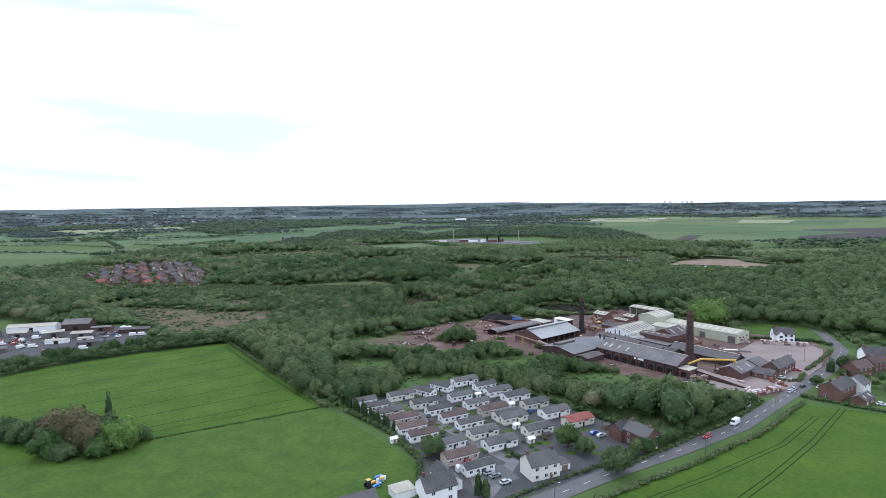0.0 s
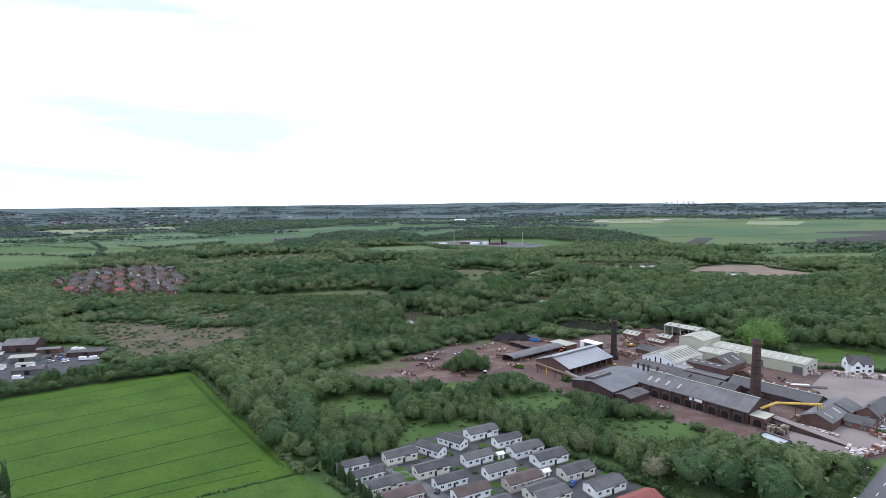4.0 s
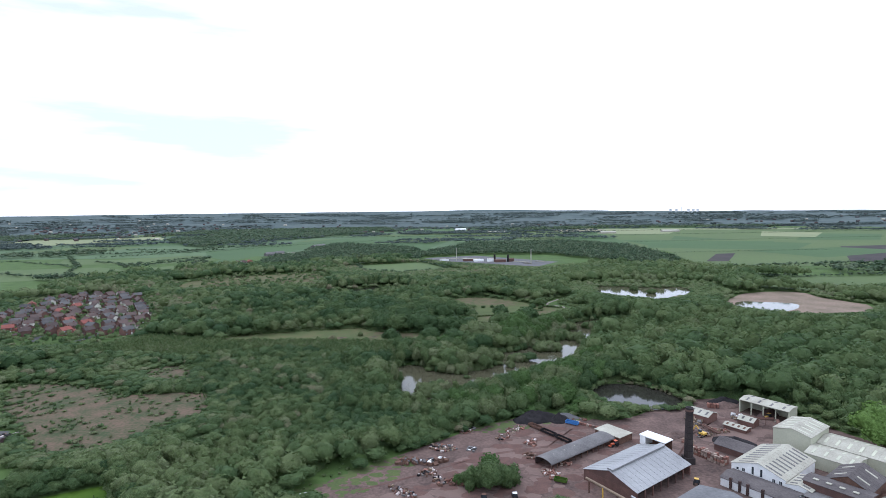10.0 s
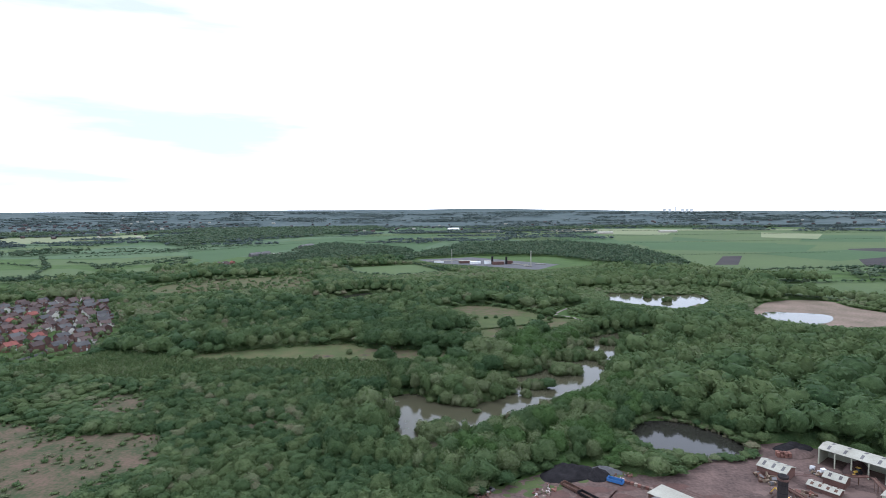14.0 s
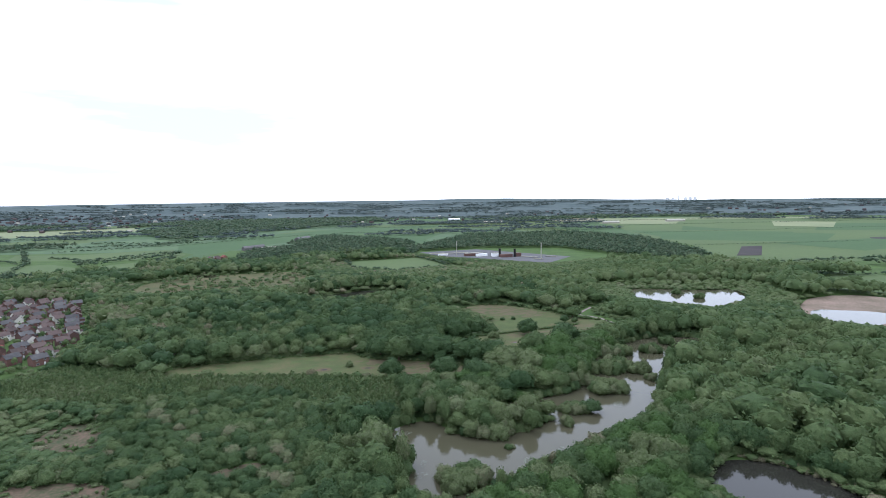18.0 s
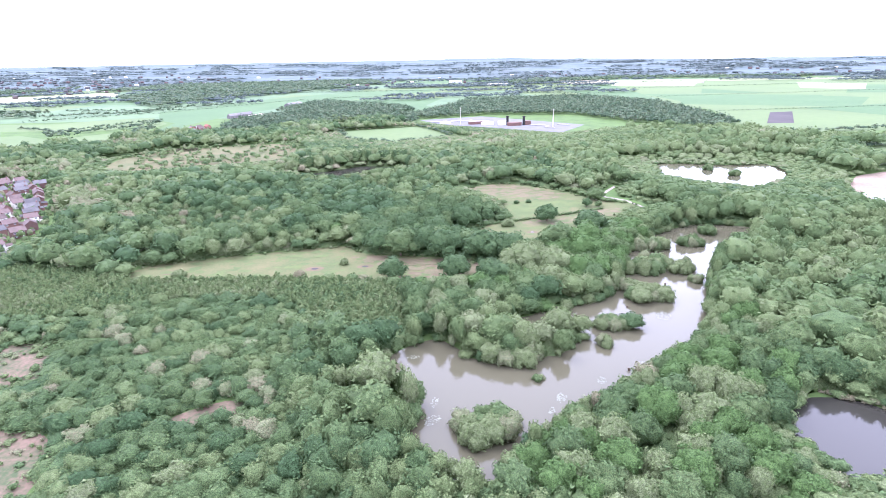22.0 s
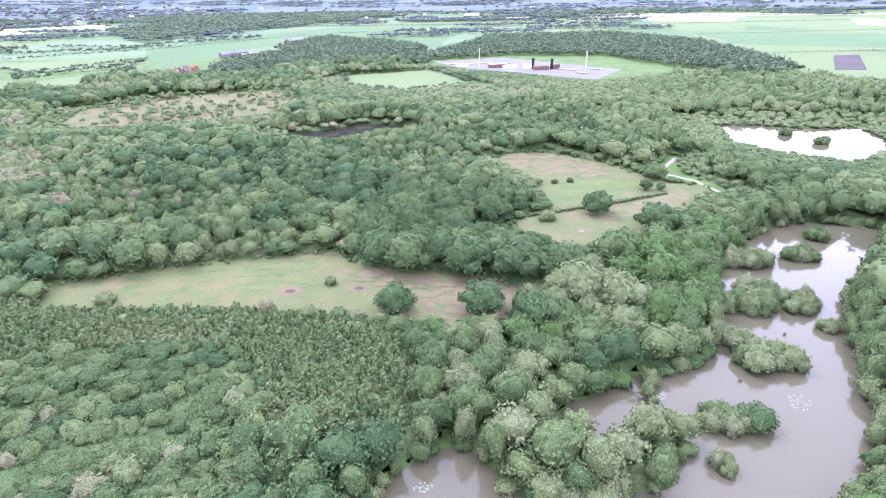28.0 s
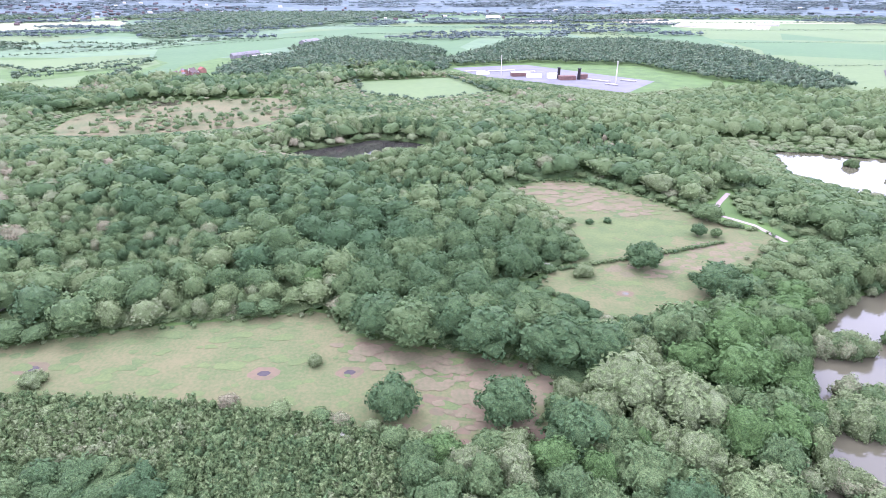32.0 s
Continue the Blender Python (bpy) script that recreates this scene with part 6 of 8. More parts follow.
def tractor(x, y, turn, label, paint, name="tractor"):
    ob = base(name, x, y, turn, 0.1, label, name.replace("_", " "))
    part("bonnet", box(0.2, 2.2, -0.45, 0.45, 0.8, 1.6, 0.1), paint, ob)
    part("cab", box(-1.2, 0.2, -0.75, 0.75, 1.1, 2.6, 0.1), GLASS, ob)
    slab("cab_roof", paint, ob, -1.25, 0.25, -0.8, 0.8, 2.6, 2.75)
    for wx, r in ((-0.9, 0.85), (1.6, 0.6)):
        for s in (-1, 1):
            share("wheel", wheel_mesh(), ob, Matrix.LocRotScale((wx, s * 0.85, r), None, (r / 0.34, 1.8, r / 0.34)))
    part("loader_arm", box(2.2, 3.4, -0.7, 0.7, 0.4, 0.8, 0.1), paint, ob)


excavator(117, 419, 120, "yellow excavator working beside the clay bank")
tractor(92.5, 372, 60, "yellow loading shovel beside the open shed", YELLOW, "loading_shovel")
tractor(161, 439, 200, "yellow digger inside the clay store", YELLOW, "loading_shovel")
tractor(71, 409, 200, "orange tractor under the tin annexe", mat("orange_paint", (0.55, 0.12, 0.05), (0.40, 0.09, 0.04), 0.5), "tractor")
tractor(-26, 180, 40, "yellow and black tractor at the pasture edge", YELLOW, "tractor")
scrap("farm_clutter", "blue trailer and yellow implements on the grass", -23, 182.6, 3, 2, 8, [BLUE_PAINT, BLUE_PAINT, YELLOW, WHITE_PLASTIC], 40, 2.0, "farm machinery")
vehicle(-63, 366, 20, "white", "van", "old white van at the edge of the clay yard")


def skip(x, y, turn, label, L=7.0, W=2.4, h=1.2, paint=COAL, name="skip_wagon"):
    ob = base(name, x, y, turn, 0.1, label, "wagon")
    for s in (-1, 1):
        slab("side", paint, ob, -L / 2, L / 2, s * W / 2 - 0.08, s * W / 2 + 0.08, 0.5, 0.5 + h)
        slab("end", paint, ob, s * L / 2 - 0.08, s * L / 2 + 0.08, -W / 2 + 0.09, W / 2 - 0.09, 0.5, 0.5 + h)
    slab("floor", RUST, ob, -L / 2, L / 2, -W / 2, W / 2, 0.35, 0.5)
    for sx in (-0.35, 0.35):
        for sy in (-1, 1):
            share("wheel", wheel_mesh(), ob, pose(sx * L, sy * W * 0.4, 0.34))


for x, y, lab in ((38, 432, "rusty flat wagon"), (43, 424.5, "black open wagon"), (48.5, 416.5, "black open wagon")):
    skip(x, y, -55, lab + " in the yard", 8.5, 2.6, 1.0, RUST if "rusty" in lab else COAL)
skip(57.5, 436, -35, "blue steel skip heaped with rusty scrap", 6.5, 2.6, 1.2, BLUE_PAINT)
skip(38.5, 376, -25, "green steel skip beside the rubble", 5, 2.4, 1.1, PASTURE)
for x, y, lab in ((6, 363, "rusty machine cab on the track"), (18, 363.5, "orange and white machine cab on the track")):
    tractor(x, y, 90, lab, RUST if "rusty" in lab else WHITE_PLASTIC, "old_machine")
skip(33, 352, -35, "long rusty flat trailer beside the trees", 9, 2.4, 0.4, RUST)

# ---------------------------------------------------------------- mobile home park
def park_home(label, L, W, walls, roof, porch=False):
    ob = gabled("park_home", label, "mobile home", 0, 0, 0, L, W, 3.0, 4.1, walls, roof,
                wins=[("f", a, 1.75, 1.3, 1.0) for a in np.linspace(-L / 2 + 1.6, L / 2 - 1.4, 4)] + [("r", -1.2, 1.75, 1.2, 1.1), ("r", 1.2, 1.75, 1.2, 1.1), ("l", 0, 1.75, 1.3, 1.1)],
                doors=[("f", 0.6 if L > 11 else 1.1, 0.85, 2.0, GLASS)], group="mobile homes in the park")
    slab("skirting", PALE_SHEET, ob, -L / 2 - 0.03, L / 2 + 0.03, -W / 2 - 0.03, W / 2 + 0.03, 0.0, 0.4)
    slab("gutter", WHITE_PLASTIC, ob, -L / 2 - 0.3, L / 2 + 0.3, -W / 2 - 0.48, -W / 2 - 0.36, 2.55, 2.68)
    if porch:
        part("porch_gable", poly_bm([([(-1.2 + 2, -W / 2 - 0.7, 2.5), (1.2 + 2, -W / 2 - 0.7, 2.5), (2, -W / 2 - 0.7, 3.5)], (0, 2.2, 0.05))]), roof, ob)
        slab("bay", walls, ob, 1.0, 3.0, -W / 2 - 0.5, -W / 2 + 0.1, 0.55, 2.5)
    return ob


CREAM_WALL = mat("cream_weatherboard", (0.70, 0.67, 0.57), (0.58, 0.55, 0.46), 0.8, 0.4, 4.0, per_object=0.3)
PINK_WALL = mat("pinkish_beige_render", (0.50, 0.42, 0.36), (0.40, 0.33, 0.28), 0.85, 0.4, 4.0)
HOME_KINDS = [park_home("white mobile home with a dark grey tiled roof", 11.2, 5.0, WHITE_WALL, SLATE), park_home("cream mobile home with a grey roof and a gabled bay", 12, 6.0, CREAM_WALL, SLATE, True),
              park_home("white mobile home with a brown tiled roof", 12, 5.6, WHITE_WALL, BROWN_TILE), park_home("beige mobile home with a brown tiled roof", 13, 5.8, PINK_WALL, BROWN_TILE),
              park_home("cream mobile home with a bright red tiled roof", 12.5, 6.4, CREAM_WALL, RED_TILE, True), park_home("white twin-unit mobile home with a grey roof and a gabled bay", 13, 6.4, WHITE_WALL, SLATE, True)]
HOMES = [(-38.7, 256.2, 0), (-32.6, 249.2, 0), (-25.4, 242.3, 1), (-19.0, 234.9, 3), (-14.8, 225.0, 2), (-9.8, 217.5, 2), (-22.0, 263.9, 1), (-10.3, 268.8, 0, -38), (-1.9, 275.5, 0, -38), (9.8, 283.9, 5),
         (19.5, 275.7, 0), (25.4, 267.4, 5), (6.7, 261.0, 0), (-10.2, 253.0, 1), (-3.6, 244.2, 0), (3.0, 236.4, 2), (13.8, 251.2, 0), (9.6, 228.3, 0), (14.5, 218.8, 1), (20.9, 243.7, 3), (26.5, 237.0, 1),
         (1.4, 209.0, 0), (4.7, 198.2, 3), (20.4, 209.0, 5), (33.2, 260.4, 5), (40.5, 249.8, 1), (47.5, 239.3, 5), (28.5, 233.7, 1), (37.0, 221.0, 1), (55.5, 229.2, 4), (10.7, 189.2, 0)]
used = set()
for row in HOMES:
    x, y, k = row[:3]
    t = row[3] if len(row) > 3 else 27
    m = pose(x, y, 0.1, 0, 0, t)
    if k in used:
        copy_thing(HOME_KINDS[k], m)
    else:
        HOME_KINDS[k].matrix_basis = m
        used.add(k)


def garden_shed(x, y, turn, label, walls=WHITE_PLASTIC, L=2.6, W=2.0, h=1.9):
    return gabled("garden_shed", label, "shed", x, y, turn, L, W, h, h + 0.5, walls, SLATE if walls is not WHITE_PLASTIC else WHITE_PLASTIC, doors=[("f", 0, 0.8, 1.7, WOOD)], z=0.1)


for x, y, t, w in ((-21, 214.5, 27, WHITE_PLASTIC), (33, 212, 27, WHITE_PLASTIC), (29, 226, 27, WHITE_PLASTIC), (15.5, 264, 27, WHITE_PLASTIC), (66, 224, 20, WOOD), (70, 218, 20, WOOD), (40, 216, 27, WOOD), (4.5, 190, 27, WHITE_PLASTIC),
                   (-6, 232, 27, WOOD), (19, 258, 27, WOOD), (30, 250, 27, WHITE_PLASTIC)):
    garden_shed(x, y, t, "white plastic garden store beside a mobile home" if w is WHITE_PLASTIC else "small wooden garden shed", w)

white_front = gabled("cottage", "cream rendered two-storey house with a grey slate roof beside the road", "house", 32.2, 186.8, 22, 11, 8.2, 5.2, 8.2, RENDER, SLATE,
                     wins=[("f", a, zz, 1.3, 1.2) for a in (-3.6, 0, 3.6) for zz in (1.5, 4.1)], doors=[("f", 1.9, 1.0, 2.1, WOOD)], chimneys=((-4.9, 0, 0.9, 1.0), (4.9, 0, 0.9, 1.0)))
flat_block("garage", "low white flat-roofed garage beside the cream house", "garage", 40.5, 191.4, 22, 4.5, 5, 2.4, WHITE_WALL, DARK_SHEET, doors=[("f", 0, 2.4, 2.0, WOOD)])
gabled("brick_house", "red brick two-storey house with a grey slate roof", "house", 75.3, 208.5, -60, 11, 8, 5.4, 8.2, BRICK, SLATE, wins=[("r", -2.0, 1.5, 1.2, 1.3), ("r", 2.0, 4.2, 1.2, 1.3), ("r", -2.0, 4.2, 1.2, 1.3), ("f", -3, 4.2, 1.1, 1.2), ("f", -3, 1.5, 1.1, 1.2)],
       doors=[("r", 1.8, 1.0, 2.1, WHITE_PLASTIC)], chimneys=((-4.4, 0, 0.9, 1.0), (4.0, 0, 0.9, 1.0)))
gabled("brick_house_wing", "red brick rear wing with white windows", "house", 69, 214.5, 30, 6, 6, 4.8, 7.0, BRICK, SLATE, wins=[("f", -1.2, 3.6, 1.1, 1.2), ("f", 1.2, 1.5, 1.1, 1.2)], chimneys=((2.0, 0, 0.7, 0.9),))
gabled("white_house", "white painted house with a grey slate roof at the road bend", "house", -3.6, 172.4, 28, 11, 8, 5.0, 8.4, WHITE_WALL, SLATE, wins=[("f", a, zz, 1.4, 1.2) for a in (-3, 3) for zz in (1.5, 4.1)] + [("r", 0, 4.2, 1.4, 1.2), ("r", -1.5, 1.5, 1.2, 1.2)],
       chimneys=((-4.5, 0, 0.9, 1.2),))
gabled("white_house_wing", "white rear wing with a long grey slate roof", "house", -0.5, 181.4, 118, 12, 6, 3.2, 5.6, WHITE_WALL, SLATE, wins=[("f", 0, 1.6, 1.2, 1.1)])
flat_block("flat_roof_garage", "flat white-roofed garage at the pasture edge", "garage", -14.8, 174.5, 28, 7, 6, 2.6, WHITE_WALL, PALE_SHEET)
gabled("grey_bungalow", "bungalow with a hipped grey slate roof", "house", -28, 166.5, 28, 11, 9, 2.6, 5.4, RENDER, SLATE, wins=[("f", -3, 1.5, 1.4, 1.1), ("f", 3, 1.5, 1.4, 1.1)])

# white house and brick terrace by the road
gabled("half_timbered_house", "white house with black timbering and a slate roof", "house", 221.5, 360, -14, 12, 8, 5.2, 8.6, WHITE_WALL, SLATE, wins=[("f", a, zz, 1.4, 1.2) for a in (-3.5, 1.0, 4.2) for zz in (1.5, 4.1)] + [("l", 0, 4.2, 1.4, 1.2)],
       chimneys=((-5, 0, 0.9, 1.2), (4.6, 0, 0.9, 1.2)), trim=COAL)
gabled("black_gable_bay", "white bay with a black-timbered gable", "house", 217.5, 356, 76, 5, 4.5, 5.0, 7.6, WHITE_WALL, SLATE, wins=[("l", 0, 1.5, 1.8, 1.3), ("l", 0, 4.0, 1.8, 1.3)], trim=COAL)
gabled("brick_terrace", "long red brick terrace with slate roof and chimneys", "house", 185, 257, 33, 17, 9, 5.4, 8.4, BRICK, SLATE, wins=[("l", 1.8, 1.5, 1.0, 1.6), ("f", -4, 4.2, 1.2, 1.3), ("f", 0, 4.2, 1.2, 1.3), ("f", 4, 4.2, 1.2, 1.3)],
       chimneys=((-7.5, 0, 1.0, 1.2), (0, 0, 1.0, 1.2), (7.5, 0, 1.0, 1.2)))
gabled("white_end_house", "white rendered end house with a slate roof", "house", 198, 262, 33, 8, 8.5, 5.2, 8.0, WHITE_WALL, SLATE, wins=[("f", -2, 4.2, 1.2, 1.3), ("f", 2, 4.2, 1.2, 1.3), ("f", 0, 1.5, 1.6, 1.3)], chimneys=((3.4, 0, 0.9, 1.2),))
gabled("kitchen_wing", "single-storey red brick wing with rooflights", "house", 190, 247.5, 33, 10, 6, 2.7, 4.4, BRICK, SLATE, wins=[("f", 2, 1.5, 2.4, 1.2)], doors=[("f", -3, 1.0, 2.0, WHITE_PLASTIC)], lights=2)
for x, y, t, lab, wm in ((217, 287, 20, "brick cottage with a grey roof", BRICK), (232, 296, 20, "brick house with a grey roof", BRICK), (244, 312, -10, "white house with a grey roof", WHITE_WALL), (260, 292, 30, "brick house among trees", BRICK)):
    gabled("cottage", lab, "house", x, y, t, 12, 8, 5.0, 8.0, wm, SLATE if wm is WHITE_WALL else BROWN_TILE, wins=[("f", a, zz, 1.2, 1.2) for a in (-3.5, 0, 3.5) for zz in (1.5, 4.0)], chimneys=((-4.8, 0, 0.9, 1.2),))


def post(x, y, h, label, name="utility_pole", material=WOOD, arm=False):
    ob = base(name, x, y, 20, 0.1, label, name.replace("_", " "))
    b = bmesh.new()
    bmesh.ops.create_cone(b, cap_ends=True, segments=8, radius1=0.14, radius2=0.09, depth=h, matrix=Matrix.Translation((0, 0, h / 2)))
    part("pole", b, material, ob)
    if arm:
        slab("arm", material, ob, 0, 1.6, -0.05, 0.05, h - 0.1, h)
        slab("lamp_head", WHITE_PLASTIC, ob, 1.2, 1.9, -0.12, 0.12, h - 0.18, h - 0.08)
    else:
        slab("crossarm", material, ob, -0.8, 0.8, -0.06, 0.06, h - 0.7, h - 0.55)


for x, y, h, arm in ((130.5, 235.5, 8, True), (150, 247, 8, False), (151.8, 248.6, 8, False), (212, 305, 9, False), (205, 312, 8, False), (96, 200, 8, True), (33, 165, 8, True), (190, 300, 8, False)):
    post(x, y, h, "grey steel street lamp beside the road" if arm else "wooden utility pole beside the road", "street_lamp" if arm else "utility_pole", GREY_SHEET if arm else WOOD, arm)

# road markings and tramlines
rl = along(road_line, 4.5)
road_ob = bpy.data.objects["road"]
for i in range(0, len(rl) - 1, 2):
    a, b2 = Vector(rl[i]), Vector(rl[i + 1])
    v, f = strip([tuple(a), tuple(a.lerp(b2, 0.62))], 0.22, 0.168)
    ob = new("road_dash", mesh_from("road_dash", v, f, PAINT))
    ob.parent = road_ob
for pts, w in (([(-150, 372), (-120, 331), (-90, 292), (-66, 261)], 0.45), ([(-147.6, 370.4), (-117.6, 329.4), (-87.6, 290.4), (-63.6, 259.4)], 0.45), ([(-132, 236), (-124, 229), (-117, 234), (-72, 257)], 0.5),
               ([(-134, 234), (-126, 227)], 0.5), ([(-248, 306), (-160, 366)], 0.65), ([(-237, 292), (-143, 357)], 0.65), ([(-225, 277), (-132, 341)], 0.65), ([(-213, 262), (-120, 326)], 0.65),
               ([(-202, 247), (-108, 310)], 0.65), ([(-190, 231), (-96, 296)], 0.65), ([(-178, 222), (-84, 281)], 0.65), ([(-150, 222), (-74, 266)], 0.65)):
    ribbon("tramline", pts, w, 0.114, TRAM, parent=crop_field)
for pts, w in (([(175, 241), (140, 208), (110, 183), (80, 160)], 0.45), ([(176.6, 239.6), (141.6, 206.6), (111.6, 181.6), (81.6, 158.6)], 0.45), ([(240, 207), (205, 180), (170, 150)], 0.45), ([(241.5, 205.4), (206.5, 178.4), (171.5, 148.4)], 0.45),
               ([(150, 176), (185, 190), (230, 202)], 0.45), ([(151, 174), (186, 188), (231, 200)], 0.45), ([(176, 240), (210, 222), (240, 206)], 0.45),
               ([(60, 168), (90, 184), (128, 207), (158, 233)], 0.4), ([(61, 166.4), (91, 182.4), (129, 205.4), (159.4, 231.6)], 0.4), ([(215, 213), (180, 183), (150, 160)], 0.4), ([(216.4, 211.6), (181.4, 181.6), (151.4, 158.6)], 0.4)):
    ribbon("tramline", pts, w, 0.114, TRAM, parent=east_field)
ribbon("park_lane", [(12, 172), (24, 196), (10, 215), (-6, 236), (-28, 262)], 5.0, 0.10, mat("worn_grey_tarmac", (0.17, 0.165, 0.165), (0.12, 0.118, 0.118), 0.9, 0.2, 3.0), "worn grey tarmac lane through the mobile homes")
sheet("parking_bay", [(9, 176), (25, 184), (20, 194), (7, 190)], 0.11, GRAVEL, "pale gravel car park with a brick wall", "car park")
ribbon("footpath", [(134, 821), (122, 805), (113, 791), (112, 785), (118, 779), (126, 770), (132, 749)], 2.8, 0.1, CONCRETE, "pale gravel footpath curving between the trees", "path")
ribbon("footpath", [(20, 705), (30, 698), (37, 694)], 0.5, 0.1, MEADOW_SOIL, "thin trodden path to the pool", "path")
for x, y, r in ((-68.5, 639, 3.2), (-97, 637.6, 3.6), (-176, 637.8, 4.0), (37.3, 694.5, 2.6)):
    ring = [(x + r * 1.5 * math.cos(a * 0.5236) * (1 + 0.12 * math.sin(a * 2.1)), y + r * math.sin(a * 0.5236) * (1 + 0.1 * math.cos(a * 3))) for a in range(12)]
    sheet("bare_hollow", ring, 0.075, MEADOW_SOIL, "bare reddish soil round a small scrape", "hollow")
    inner = [(x + (p - x) * 0.4, y + (q - y) * 0.4) for p, q in ring]
    sheet("scrape", inner, 0.09, WATER if x > 0 else DARK_SOIL, "small dark muddy scrape in the meadow", "hollow")


def patches(name, poly, step, size, z, material, label, category, seed):
    """Ragged patches of one ground cover, thinning out towards the edge."""
    gx, gy, r = scatter(poly, step, seed, (), 0.6)
    v, f = [], []
    for i, (x, y) in enumerate(zip(gx, gy)):
        n = len(v)
        a0, k = r.uniform(0, 6.28), size * r.uniform(0.5, 1.5)
        for j in range(9):
            q = k * r.uniform(0.65, 1.2)
            v.append((x + 1.5 * q * math.cos(a0 + j * 0.698), y + q * math.sin(a0 + j * 0.698), z + 0.0004 * i))
        f.append(tuple(range(n, n + 9)))
    tagged(new(name, mesh_from(name, v, f, material)), label, category, kind="stuff")


patches("bare_ground", [(-50, 650), (-12, 646), (0, 636), (-2, 622), (-14, 632), (-40, 640), (-62, 650), (-74, 662)], 3.0, 1.7, 0.068, MEADOW_SOIL, "worn reddish ground under the oaks", "bare ground", 71)
patches("bare_ground", [(-46, 628), (-8, 628), (-6, 612), (-30, 606), (-52, 612)], 5.0, 2.0, 0.074, MEADOW_SOIL, "worn reddish patches in the meadow", "bare ground", 72)
patches("bare_ground", [(62, 733), (95, 750), (118, 750), (100, 728), (70, 712), (42, 708), (32, 716)], 5.2, 1.9, 0.068, mat("trodden_tan_grass", (0.130, 0.102, 0.064), (0.090, 0.088, 0.046), 0.95, 0.1, 0.8, 0.05), "worn reddish ground beside the pool", "bare ground", 73)
patches("bare_ground", [(-84, 655), (-45, 652), (-16, 645), (-2, 632), (-10, 613), (-32, 609), (-40, 628), (-62, 642)], 5.0, 2.1, 0.19, bpy.data.materials["trodden_tan_grass"], "tan trodden grass at the meadow's edge", "bare ground", 78)
patches("bare_ground", [(2, 826), (40, 843), (86, 800), (70, 782), (44, 784), (29, 792)], 5.4, 2.2, 0.19, bpy.data.materials["trodden_tan_grass"], "tan dry grass at the back of the clearing", "bare ground", 79)
patches("green_sward", [(26, 728), (60, 740), (92, 760), (88, 774), (40, 777), (28, 760)], 4.5, 3.0, 0.068, SWARD, "greener sward beside the lone tree", "meadow", 74)
patches("yard_grass", [(-72, 370), (-46, 392), (-30, 404), (-20, 396), (-34, 376), (-60, 362)], 4.0, 1.7, 0.086, SWARD, "rough grass creeping over the clay yard", "grass", 76)
patches("yard_grass", [(0, 430), (29, 444), (50, 453), (70, 440), (50, 440), (20, 426)], 3.6, 1.5, 0.086, SWARD, "rough grass along the yard's edge", "grass", 77)
patches("clay_dust", [(-40, 360), (0, 400), (40, 436), (90, 420), (60, 380), (20, 360)], 9.0, 3.4, 0.086, mat("dusty_clay", (0.172, 0.120, 0.102), (0.140, 0.098, 0.084), 0.95, 0.15, 1.2, 0.03), "paler dusty patches on the yard", "ground", 85)
patches("wet_clay", [(-40, 360), (0, 400), (40, 436), (100, 430), (70, 370), (20, 358)], 8.0, 2.6, 0.096, mat("wet_red_clay", (0.135, 0.078, 0.064), (0.085, 0.055, 0.048), 0.9, 0.3, 2.0, 0.03), "darker damp red clay on the yard", "ground", 86)
patches("meadow_tussocks", MEADOW_A, 8.0, 1.7, 0.1, SWARD, "greener tussocks in the dry meadow", "grass", 91)
patches("meadow_tussocks", MEADOW_B, 8.0, 1.7, 0.1, SWARD, "greener tussocks in the clearing", "grass", 92)
for x, y, rx, ry, n0, mats, sd, big, lab in ((120, 437, 6, 4, 26, [WOOD, RUST, GREY_SHEET], 61, 2.4, "timber and rusty sheets stacked in the back yard"), (128, 424, 5, 3, 22, [RUST, PACK_RED, WOOD], 62, 2.0, "broken brick and rusty steel heap"), (147, 441, 5, 4, 20, [WHITE_PLASTIC, GREY_SHEET, WOOD], 63, 2.2, "pale sheets and pallets beside the clay store"),
                                        (106, 411, 4, 3, 16, [WOOD, PACK_RED], 64, 1.6, "pallets and broken bricks by the chimney"), (166, 424, 6, 3, 22, [RUST, GREY_SHEET, WHITE_PLASTIC], 65, 2.2, "rusty plant parts behind the warehouse"), (-25, 396, 5, 3, 30, [RUST, RUST, GREY_SHEET], 66, 2.4, "dark rusty scrap machinery heap"),
                                        (-14, 396, 6, 3, 34, [RUST, RUST, DARK_SHEET, WHITE_PLASTIC], 67, 2.4, "dark rusty scrap machinery heap"), (-4, 377, 4, 3, 20, [RUST, PACK_RED], 68, 1.8, "rusty scrap beside the yard willows"), (4, 408, 3, 2, 12, [WHITE_PLASTIC, GREY_SHEET], 69, 1.6, "white plastic scrap on the clay"),
                                        (30, 400, 4, 3, 22, [PACK_RED, PACK_BUFF, RUST], 70, 1.5, "heap of reject bricks on the clay"), (20, 388, 3, 2, 14, [PACK_RED, WOOD], 71, 1.5, "broken brick heap on the clay"), (44, 392, 3, 2, 14, [PACK_RED, PACK_BUFF], 72, 1.4, "spilled bricks beside the shed")):
    scrap("scrap_heap", lab, x, y, rx, ry, n0, mats, sd, big)
patches("clay_dust", [(90, 402), (140, 455), (160, 440), (150, 410), (110, 390)], 8.0, 2.8, 0.086, bpy.data.materials["dusty_clay"], "paler dusty patches in the back yard", "ground", 87)
